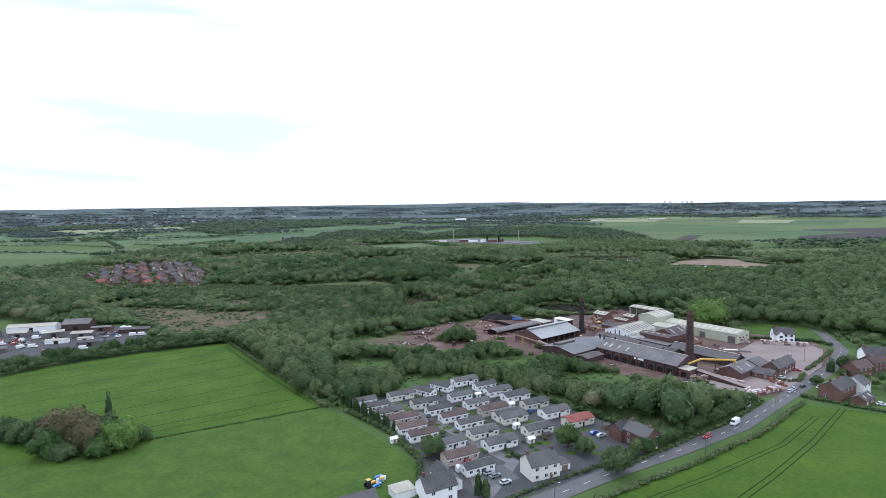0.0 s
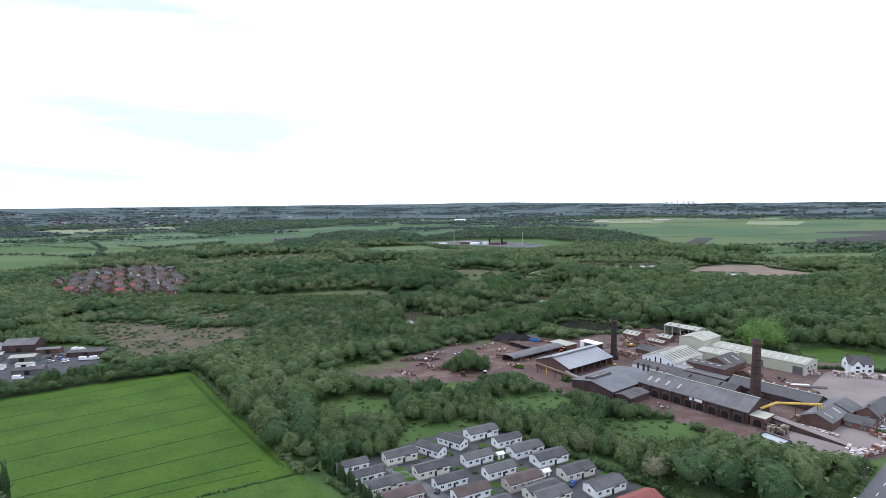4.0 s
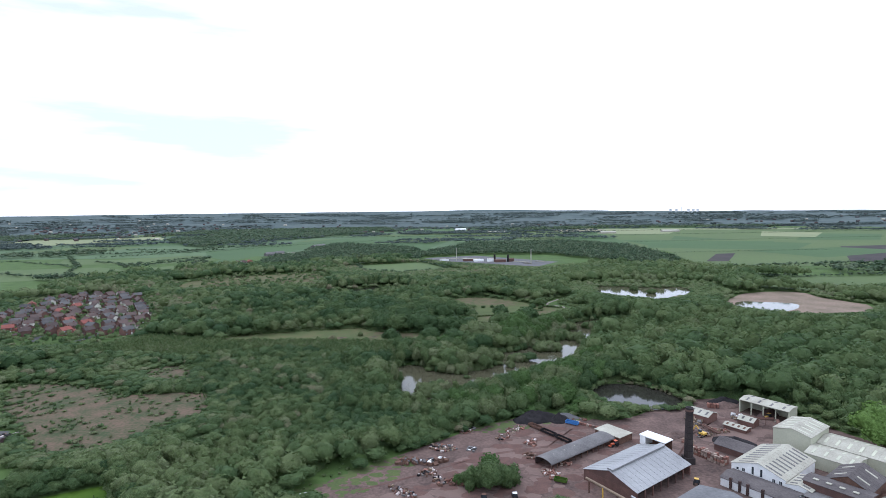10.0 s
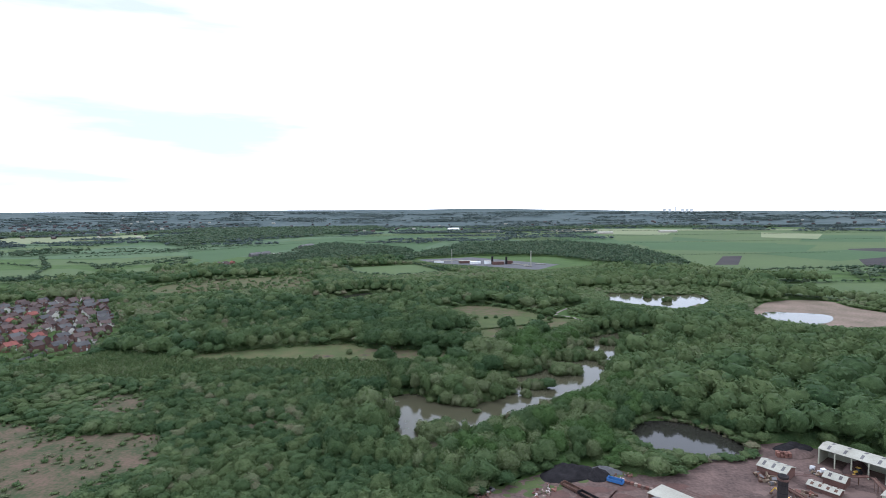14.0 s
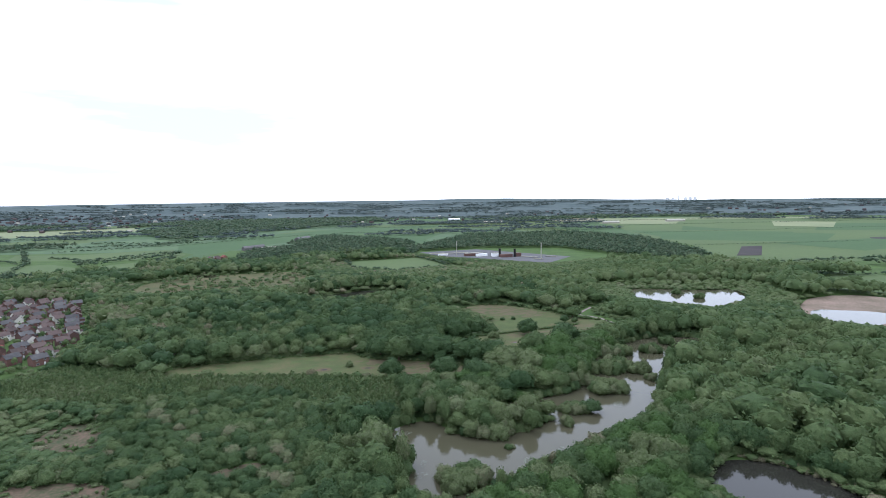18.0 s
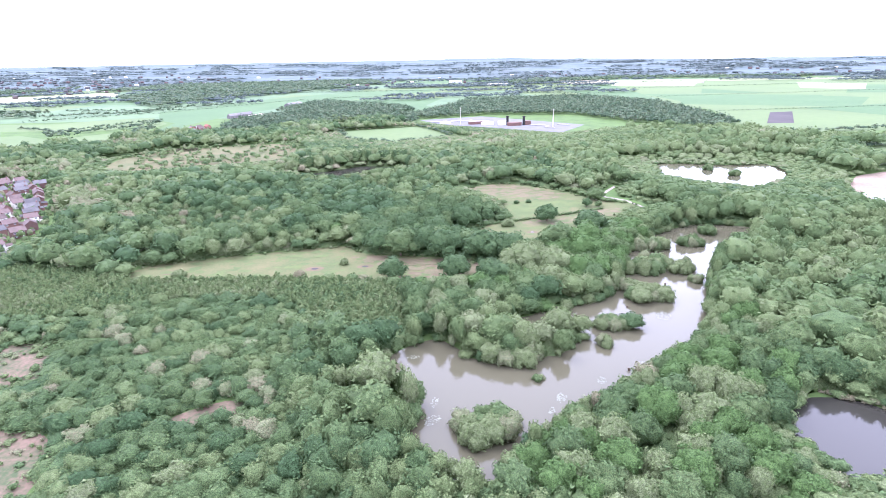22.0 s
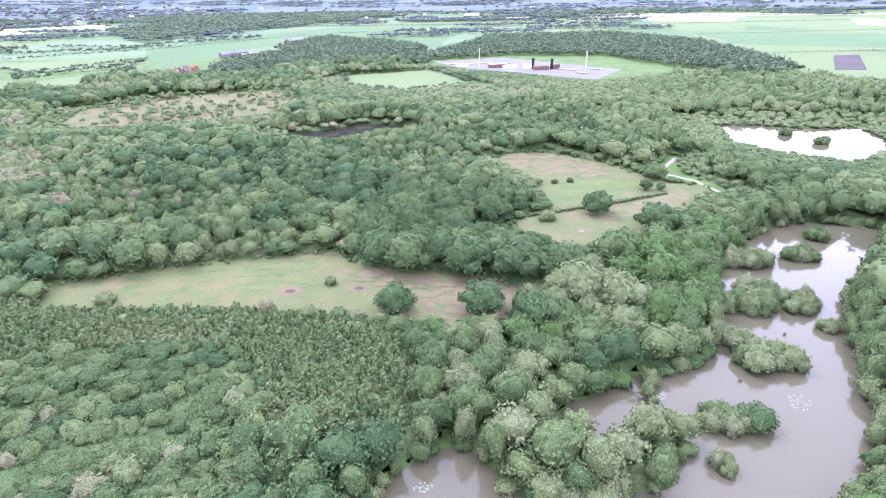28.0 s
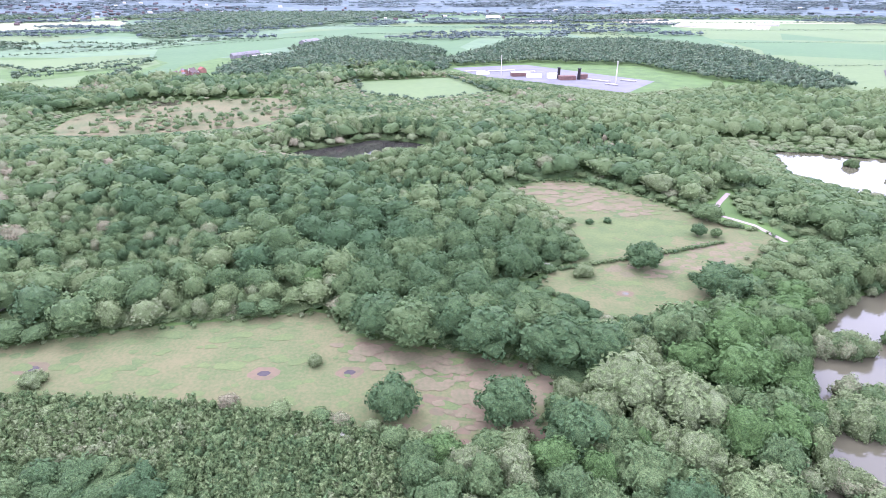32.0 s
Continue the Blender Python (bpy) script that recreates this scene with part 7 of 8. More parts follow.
patches("wet_clay", [(60, 330), (90, 300), (130, 262), (150, 268), (100, 318), (70, 340)], 6.0, 2.0, 0.096, bpy.data.materials["wet_red_clay"], "darker damp clay along the kiln", "ground", 88)
for k, line in enumerate(([(-44, 372), (-20, 384), (10, 402), (40, 410), (70, 404), (95, 396)], [(46, 350), (70, 330), (100, 300), (135, 266)], [(95, 396), (112, 420), (135, 440), (150, 436)], [(40, 410), (56, 430), (80, 432), (95, 415)])):
    for s in (-1, 1):
        ribbon("wheel_track", [(a + s * 0.7, b + s * 0.7) for a, b in line], 0.7, 0.125 + 0.004 * k, bpy.data.materials["wet_red_clay"], "dark wheel track in the clay yard", "track", wobble=0.2)
# dark mound added to give the open store its shaded inside
sx, sy = works(-45, 112)
heap("clay_mound", "dark clay heap inside the open store", sx, sy, 9, 3.6, 4.2, DARK_BRICK, 30, 21)


# ---------------------------------------------------------------- housing estate, workshops, gas station
rng_e = random.Random(12)


def estate_house(label, walls, roof, L=9, W=7.5):
    ob = gabled("estate_house", label, "house", 0, 0, 0, L, W, 5.0, 7.6, walls, roof, group="houses of the estate", wins=[("f", -2.4, 4.0, 1.4, 1.1), ("f", 2.4, 4.0, 1.4, 1.1), ("f", -2.2, 1.4, 1.7, 1.2)],
                doors=[("f", 2.2, 1.0, 2.1, WHITE_PLASTIC)])
    slab("chimney", BRICK, ob, L / 2 - 1.4, L / 2 - 0.6, -0.5, 0.5, 6.6, 8.6)
    flat = gable_walls(5, 3.4, 2.3, 3.4)
    bmesh.ops.translate(flat, verts=flat.verts, vec=(L / 2 + 2.5, 0.8, 0))
    part("garage", flat, walls, ob)
    for s in (-1, 1):
        g = roof_slope(5, 3.4, 2.32, 3.42, s, 0.2, 0.15)
        bmesh.ops.translate(g, verts=g.verts, vec=(L / 2 + 2.5, 0.8, 0))
        part("garage_roof", g, roof, ob)
    return ob


E_KINDS = [estate_house("red brick estate house with a brown tiled roof", BRICK, BROWN_TILE), estate_house("red brick estate house with a grey-brown roof", BRICK, SLATE, 10, 8),
           estate_house("cream and brick estate house with a red-brown roof", RENDER, BROWN_TILE, 8.5, 7.5), estate_house("orange brick estate house with a red tiled roof", PACK_RED, RED_TILE, 9.5, 8)]
e_used = set()
E_SPOTS = []
gx, gy, _r = scatter([(p[0] * 0.96 - 15, p[1] * 0.985 + 10) for p in ESTATE], 18.5, 5, (), 0.22)
for x, y in zip(gx, gy):
    if y < 662:
        continue
    t = 30 + 40 * math.sin(x * 0.021 + y * 0.013) + rng_e.choice((0, 0, 90, 180))
    k = rng_e.choices((0, 1, 2, 3), (7, 4, 3, 0.5))[0]
    E_SPOTS.append((x, y))
    m = pose(x, y, 0.08, 0, 0, t)
    if k in e_used:
        copy_thing(E_KINDS[k], m)
    else:
        E_KINDS[k].matrix_basis = m
        e_used.add(k)
for k in range(4):
    if k not in e_used:
        E_KINDS[k].matrix_basis = pose(-400, 760, 0.08, 0, 0, 30)
for line in ([(-470, 760), (-420, 790), (-370, 760), (-320, 690)], [(-500, 860), (-450, 840), (-420, 790)], [(-370, 640), (-390, 700), (-370, 760)], [(-330, 640), (-320, 690)], [(-440, 700), (-390, 700)]):
    ribbon("estate_street", line, 6.0, 0.1, ASPHALT, "grey residential street between the houses")
gs, hs, _r = scatter(ESTATE, 8.0, 8)
free = np.ones(len(gs), bool)
for x, y in E_SPOTS:
    free &= np.hypot(gs - x, hs - y) > 6.5
gs, hs = gs[free], hs[free]
grove("garden_trees", np.stack([gs, hs, _r.uniform(1.4, 3.2, len(gs)), _r.uniform(2, 7, len(gs)), _r.uniform(0.1, 0.9, len(gs))], 1), MID_FAR, LEAF, "small garden trees and hedges among the houses", "garden trees")

for x, y, t, L, W, e, r, wm, rm, lab in ((-322, 432, 12, 34, 10, 4, 5.6, WHITE_WALL, PALE_SHEET, "long pale workshop with a sheet roof"), (-289, 436, 8, 20, 13, 5, 8.0, DARK_BRICK, GREY_SHEET, "dark brick workshop with a grey roof"),
                                         (-266, 428, 10, 14, 6, 3, 3.6, RUST, GREY_SHEET, "low rusty lean-to shed"), (-291, 410, 30, 13, 9, 4, 4.8, GREY_SHEET, PALE_SHEET, "open grey shed beside caravans"),
                                         (-268, 408, 12, 14, 8, 3.4, 4.4, GREY_SHEET, PALE_SHEET, "pale roofed shed in the works"), (-275, 390, 14, 14, 5, 2.4, 3.0, WHITE_WALL, PALE_SHEET, "low cabin with a pale roof"),
                                         (-236, 420, 8, 22, 7, 3, 3.8, DARK_BRICK, DARK_SHEET, "dark long shed under the trees"), (-330, 380, 30, 16, 9, 3.2, 4.2, GREY_SHEET, GREY_SHEET, "grey shed at the works gate"),
                                         (-258, 395, 10, 9, 4, 2.4, 2.9, WHITE_WALL, PALE_SHEET, "white cabin beside the hedge")):
    gabled("workshop", lab, "workshop", x, y, t, L, W, e, r, wm, rm, doors=[("f", 0, 2.8, min(e - 0.4, 3.0), COAL)], ribs=8)
for x, y, t, p, kd in ((-300, 404, 15, "white", "van"), (-306, 420, 70, "white", "van"), (-252, 432, 80, "white", "van"), (-247, 431, 80, "white", "van"), (-231, 408, 15, "white", "van"), (-225, 409, 20, "white", "van"),
                       (-243, 408, 20, "silver", "car"), (-240, 404, 30, "white", "car"), (-250, 405, 10, "silver", "car"), (-318, 405, 10, "silver", "car"), (-310, 398, 40, "red", "car"), (-248, 412, 80, "blue", "car"),
                       (-312, 386, 40, "white", "van")):
    vehicle(x, y, t, p, kd, f"{p} {kd} parked in the workshop yard", 0.08)
for x, y, lab, sd in ((-255, 416, "stacked timber and scrap in the workshop yard", 51), (-245, 420, "red and grey machine parts in the yard", 52), (-283, 398, "scrap metal beside the shed", 53), (-305, 392, "crates and scrap beside the shed", 54), (-232, 432, "orange container and scrap in the yard", 55)):
    scrap("scrap_heap", lab, x, y, 6, 4, 22, MIX, sd, 1.8)
scrap("scrap_heap", "pile of white plasterboard and rubble beside the hedge", -172, 196, 8, 5, 40, [WHITE_WALL, GREY_SHEET, CONCRETE, WOOD], 56, 2.0)

works_rng = random.Random(91)
for row in range(4):
    for col in range(7):
        if works_rng.random() < 0.72:
            x, y = -318 + col * 12 + works_rng.uniform(-3, 3), 362 + row * 11 + col * 1.5 + works_rng.uniform(-2, 2)
            if inside(WORKS, [x], [y])[0] and all(math.hypot(x - a, y - b) > 9 for a, b in ((-291, 410), (-268, 408), (-275, 390), (-330, 380), (-258, 395), (-300, 404))):
                kd, col_name = works_rng.choice((("van", "white"), ("car", "silver"), ("car", "white"), ("car", "blue"), ("car", "red"), ("van", "white")))
                vehicle(x, y, works_rng.choice((10, 15, 100, 80)), col_name, kd, f"{col_name} {kd} parked in the workshop yard", 0.08)
for x, y, t, L, W, e, r, rm, lab in ((-246, 382, 14, 16, 7, 3.0, 3.9, DARK_SHEET, "low dark shed beside the hedge"), (-300, 366, 30, 12, 6, 2.8, 3.5, GREY_SHEET, "small grey shed in the works"), (-318, 412, 10, 12, 7, 3.4, 4.4, PALE_SHEET, "pale shed in the works"), (-340, 410, 10, 14, 8, 3.6, 4.6, GREY_SHEET, "grey shed at the works' end")):
    gabled("workshop", lab, "workshop", x, y, t, L, W, e, r, GREY_SHEET, rm, doors=[("f", 0, 2.6, 2.4, COAL)], ribs=6)

# gas compressor station
for x, y, t, L, W, h, wm, rm, lab in ((52, 1306, 10, 26, 10, 5, BRICK, PALE_SHEET, "red brick control building"), (70, 1296, 10, 20, 9, 4, WHITE_WALL, WHITE_WALL, "white plant building"), (95, 1288, 10, 14, 10, 6, WHITE_WALL, PALE_SHEET, "white compressor house"),
                                      (112, 1274, 10, 22, 10, 5, BRICK, RUST, "red compressor hall"), (134, 1282, 10, 12, 8, 6, BRICK, RUST, "red plant block"), (0, 1322, 10, 18, 7, 3, WHITE_WALL, PALE_SHEET, "low white building")):
    flat_block("plant_building", lab + " in the gas station", "industrial building", x, y, t, L, W, h, wm, rm)
for x, y, h, r, lab, mt in ((25, 1306, 27, 0.7, "tall slim pale vent mast", PALE_SHEET), (169, 1242, 27, 0.9, "tall slim pale vent mast", PALE_SHEET), (102, 1284, 14, 2.2, "dark cylindrical exhaust stack", COAL), (128, 1276, 14, 2.2, "dark cylindrical exhaust stack", COAL)):
    ob = base("exhaust_stack", x, y, 0, 0.05, lab, "stack")
    b = bmesh.new()
    bmesh.ops.create_cone(b, cap_ends=True, segments=10, radius1=r, radius2=r * 0.85, depth=h, matrix=Matrix.Translation((0, 0, h / 2)))
    part("shaft", b, mt, ob)
    b = bmesh.new()
    bmesh.ops.create_cone(b, cap_ends=True, segments=10, radius1=r * 1.2, radius2=r * 1.2, depth=0.8, matrix=Matrix.Translation((0, 0, h)))
    part("cap", b, mt, ob)
for x, y, L, t in ((-10, 1345, 30, 15), (30, 1350, 40, 15), (60, 1340, 36, 15), (150, 1262, 34, -40), (190, 1262, 20, -40), (160, 1230, 16, -40)):
    slab_ob = base("pipe_rack", x, y, t, 0.05, "row of pale pipes on low supports", "pipe rack")
    for k in range(3):
        slab("pipe_run", PALE_SHEET, slab_ob, -L / 2, L / 2, k * 2.4 - 0.4, k * 2.4 + 0.4, 0.8, 1.5)
    for k in range(4):
        slab("support", GREY_SHEET, slab_ob, -L / 2 + k * L / 3.2, -L / 2 + k * L / 3.2 + 0.5, -0.5, 5.4, 0, 0.8)

# distant roofs and houses
for x, y, t, L, W, wm, lab in ((-360, 1770, 72, 60, 16, GREY_SHEET, "long white farm roof among trees"), (-413, 1520, 60, 60, 9, GREY_SHEET, "row of pale glasshouses"), (-370, 1480, 60, 40, 12, PALE_SHEET, "pale farm shed among fields"),
                               (230, 2452, 10, 80, 14, PALE_SHEET, "long white distant shed"), (90, 2770, 10, 50, 26, WHITE_PLASTIC, "bright white roof far off"), (900, 2350, 5, 70, 20, PALE_SHEET, "pale farm building far off"), (640, 2300, 5, 60, 18, PALE_SHEET, "pale farm building far off")):
    gabled("farm_building", lab, "farm building", x, y, t, L, W, 5, 9, wm, wm)
for i in range(12):
    x, y = -428 + (i % 3) * 9 + rng_e.uniform(-2, 2), 1228 + i * 9
    copy_thing(E_KINDS[i % 4], pose(x, y, 0.05, 0, 0, 50 + 90 * (i % 2)))
for k, (az, h) in enumerate(((22.9, 34), (23.4, 34), (24.5, 34), (24.9, 34), (25.3, 34), (23.9, 52))):
    r = 4380
    ob = base("cooling_tower" if h < 50 else "power_station_chimney", math.sin(radians(az)) * r, 250 + math.cos(radians(az)) * r, 0, 34, "pale grey cooling tower on the horizon" if h < 50 else "pale slim power station chimney on the horizon",
              "cooling tower" if h < 50 else "chimney", "cooling towers on the horizon" if h < 50 else "")
    b = bmesh.new()
    prev = None
    for j in range(7):
        z = h * j / 6
        rr = (17 - 6.5 * math.sin(min(1, j / 4.5) * 1.57) + (1.2 if j > 5 else 0)) if h < 50 else 5 - j * 0.3
        ring = [b.verts.new((rr * math.cos(i * 0.5236), rr * math.sin(i * 0.5236), z)) for i in range(12)]
        if prev:
            for i in range(12):
                b.faces.new((prev[i], prev[(i + 1) % 12], ring[(i + 1) % 12], ring[i]))
        prev = ring
    part("shell", b, WHITE_WALL, ob)


def far_town():
    """Roofs of the far towns, too small to tell apart."""
    rng = random.Random(3)
    for mt, n0, nm in ((PALE_SHEET, 40, "pale"), (BROWN_TILE, 110, "brown"), (SLATE, 150, "grey")):
        v, f = [], []
        for _ in range(n0):
            if rng.random() < 0.7:
                x, y = rng.gauss(-1400, 500), rng.gauss(2900, 260)
            else:
                x, y = rng.uniform(-600, 2400), rng.uniform(2600, 3300)
            r = math.hypot(x, y - 250)
            z = hill_z(x, y)
            L, W, h = rng.uniform(8, 18), rng.uniform(7, 11), rng.uniform(3.5, 6)
            n = len(v)
            for dx, dy in ((-1, -1), (1, -1), (1, 1), (-1, 1)):
                v += [(x + dx * L / 2, y + dy * W / 2, z), (x + dx * L / 2, y + dy * W / 2, z + h)]
            v += [(x - L / 2, y, z + h + 3), (x + L / 2, y, z + h + 3)]
            f += [(n, n + 2, n + 3, n + 1), (n + 2, n + 4, n + 5, n + 9, n + 3), (n + 4, n + 6, n + 7, n + 5), (n + 6, n, n + 1, n + 8, n + 7), (n + 1, n + 3, n + 9, n + 8), (n + 5, n + 7, n + 8, n + 9)]
        tagged(new("far_houses", mesh_from("far_houses", v, f, mt)), f"scattered {nm} roofs of far towns", "houses", kind="stuff")


far_town()

# ---------------------------------------------------------------- far woods and hedges
FAR_WOODS = [[(-63, 1432), (86, 1805), (371, 1833), (491, 1608), (460, 1215), (393, 1169), (297, 1284), (247, 1416), (80, 1450), (-25, 1400)],
             [(-990, 2169), (-958, 2897), (-634, 3000), (-310, 2488), (-594, 2130), (-725, 1811)], [(-312, 1614), (-192, 1679), (-50, 1429), (-89, 1390), (-215, 1440)],
             [(-361, 1605), (-315, 1869), (-93, 1652), (-47, 1539), (-202, 1494), (-290, 1533)], [(-163, 1495), (-56, 1474), (-52, 1330), (-126, 1328)],
             [(-1300, 2600), (-1200, 3100), (-300, 3150), (-200, 2700)], [(-2600, 2000), (-2300, 2900), (-1500, 2950), (-1700, 2100)], [(-640, 1060), (-470, 1240), (-470, 1330), (-560, 1300), (-760, 1120)],
             [(300, 2500), (800, 2750), (1500, 2600), (1500, 2700), (800, 2900), (280, 2700)], [(620, 1000), (760, 990), (900, 1090), (620, 1100)], [(-1250, 1480), (-1000, 1700), (-860, 1650), (-960, 1560)],
             [(-373, 1265), (-394, 1448), (-340, 1529), (-230, 1607), (-93, 1499), (-43, 1381), (-186, 1334), (-198, 1230), (-247, 1190), (-320, 1280)]]
rows = []
for i, p in enumerate(FAR_WOODS):
    x, y, r_ = scatter(p, 10 if i in (0, 2, 3, 4, 7, 11) else 22, 30 + i, OPEN[-10:])
    k = 1.0 if i in (0, 2, 3, 4, 7, 11) else 1.9
    rows.append(np.stack([x, y, r_.uniform(4.5, 7.5, len(x)) * k, r_.uniform(8, 13, len(x)) * (1 if k == 1 else 1.15), r_.uniform(0, 1, len(x))], 1))
patch_rng = random.Random(9)
far_rows = []
for _ in range(620):
    cx, cy = patch_rng.uniform(-3300, 3300), patch_rng.uniform(1850, 4300)
    if math.hypot(cx, cy - 250) > 4250 or any(inside(q, [cx], [cy])[0] for q in (FIELD_W3, FIELD_W4, PLAIN)):
        continue
    a, b2 = patch_rng.uniform(40, 170), patch_rng.uniform(14, 45)
    loop = [(cx + a * math.cos(k * 0.63), cy + b2 * math.sin(k * 0.63)) for k in range(10)]
    x, y, r_ = scatter(loop, 19 if cy < 2800 else 30, patch_rng.randint(0, 999))
    far_rows.append(np.stack([x, y, r_.uniform(7, 12, len(x)) * (1 if cy < 2800 else 1.6), r_.uniform(8, 12, len(x)), r_.uniform(0, 1, len(x)), [hill_z(p, q) - 0.5 for p, q in zip(x, y)]], 1))
hedges = []
for pts, st, big in (([(-1250, 1440), (-957, 1423), (-745, 1286), (-644, 1082)], 7, 3.0), ([(-836, 1501), (-653, 1647)], 7, 3), ([(-554, 1479), (-657, 1322), (-768, 1392)], 6, 3.5), ([(-909, 1514), (-745, 1290)], 6, 3.5),
                     ([(-1100, 1250), (-800, 1170), (-650, 1090)], 6, 3.5), ([(-640, 1640), (-380, 1960)], 12, 3), ([(418, 1115), (765, 1147), (1500, 1150)], 6, 3.5), ([(540, 1791), (1628, 1900)], 16, 2.5), ([(600, 2150), (1628, 2201)], 18, 3),
                     ([(523, 1419), (900, 1440)], 40, 2.5), ([(450, 985), (760, 985)], 7, 3.5), ([(425, 897), (502, 815), (760, 830)], 7, 3.5), ([(-600, 2300), (0, 2250), (500, 2300)], 14, 4), ([(-300, 2000), (200, 2050), (450, 1950)], 14, 4),
                     ([(-2000, 1900), (-1400, 1980), (-1000, 1900)], 12, 4), ([(-1900, 2400), (-1200, 2600)], 14, 4), ([(-900, 1750), (-600, 1700)], 9, 3.5), ([(640, 2470), (1800, 2480)], 14, 4), ([(200, 2880), (2400, 2900)], 18, 5), ([(-2500, 3000), (300, 3080)], 16, 6),
                     ([(-654, 1280), (-600, 1323), (-557, 1365), (-535, 1428)], 6, 4.6), ([(-884, 1604), (-791, 1630), (-688, 1647), (-665, 1742), (-533, 1850)], 6, 4.6), ([(-541, 1122), (-515, 1141), (-486, 1161), (-456, 1207), (-427, 1222)], 6, 4.6), ([(-486, 1046), (-456, 1052), (-433, 1082)], 6, 4.6),
                     ([(-47, 1292), (5, 1169), (-78, 1114), (-149, 1165), (-170, 1249)], 8, 3)):
    for p in along(pts, min(st, 7)):
        hedges.append((p[0] + rng_e.uniform(-3, 3), p[1] + rng_e.uniform(-4, 4), big * rng_e.uniform(0.8, 1.7) * (1.0 if st <= 9 else 0.75), big * rng_e.uniform(0.9, 2.2) * (1.0 if st <= 9 else 0.6), rng_e.random()))
rows.append(np.array(hedges))
grove("far_woodland", np.concatenate(far_rows), FARC, LEAF_HAZY, "far copses on the rising ground", "woodland")
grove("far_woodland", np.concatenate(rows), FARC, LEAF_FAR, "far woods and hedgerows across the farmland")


# ---------------------------------------------------------------- trees that stand out
TINTS = {"dark": 0.10, "oak": 0.22, "green": 0.34, "fresh": 0.32, "bright": 1.0, "grey": 0.70, "pale": 0.64, "olive": 0.80}
TREE_ME = {}


def tree_mesh(form, tint, k):
    key = (form, tint, k)
    if key not in TREE_ME:
        if form == "tall":
            v, f = crown(100 + k, 7, 260, 0.075, "tall", ICO1, 0.9)
        elif form == "bush":
            v, f = crown(120 + k, 12, 560, 0.062, "bush", ICO2, 0.4)
        else:
            v, f = crown(140 + k, 18, 820, 0.052, "round", ICO2, 0.8)
        v = v.copy()
        v[:, 2] = np.maximum(0.02, (v[:, 2] - 0.1) * 1.08)
        me = fast_mesh("crown", v, f, BLOSSOM if tint == "blossom" else TWIG if tint == "twiggy" else FRESH if tint in ("fresh", "bright") else LEAF, np.full(len(v), TINTS.get(tint, 0.55)))
        TREE_ME[key] = me
    return TREE_ME[key]


TRUNK_ME = None


def trunk_mesh():
    """A tapered trunk with four limbs, one unit tall."""
    global TRUNK_ME
    if TRUNK_ME is None:
        b = bmesh.new()
        bmesh.ops.create_cone(b, cap_ends=True, segments=7, radius1=0.035, radius2=0.02, depth=0.55, matrix=Matrix.Translation((0, 0, 0.275)))
        for k in range(4):
            d = Vector((math.cos(k * 1.6), math.sin(k * 1.6), 1.2)).normalized()
            p = Vector((0, 0, 0.32 + 0.05 * k))
            m = Matrix.Translation(p + d * 0.13) @ d.to_track_quat("Z", "Y").to_matrix().to_4x4()
            bmesh.ops.create_cone(b, cap_ends=True, segments=5, radius1=0.014, radius2=0.005, depth=0.26, matrix=m)
        TRUNK_ME = bpy.data.meshes.new("trunk")
        b.to_mesh(TRUNK_ME)
        b.free()
        TRUNK_ME.materials.append(BARK)
    return TRUNK_ME


tree_rng = random.Random(77)


def tree(x, y, r, h, tint="green", form="round", label="", name="tree", group=""):
    ob = base(name, x, y, tree_rng.uniform(0, 360), 0.0, label, "bush" if name == "bush" else "tree", group)
    share("trunk", trunk_mesh(), ob, Matrix.Diagonal((h, h, h * 0.9, 1)))
    share("crown", tree_mesh(form, tint, tree_rng.randint(0, 4)), ob, Matrix.Diagonal((2 * r, 2 * r, h, 1)))
    return ob


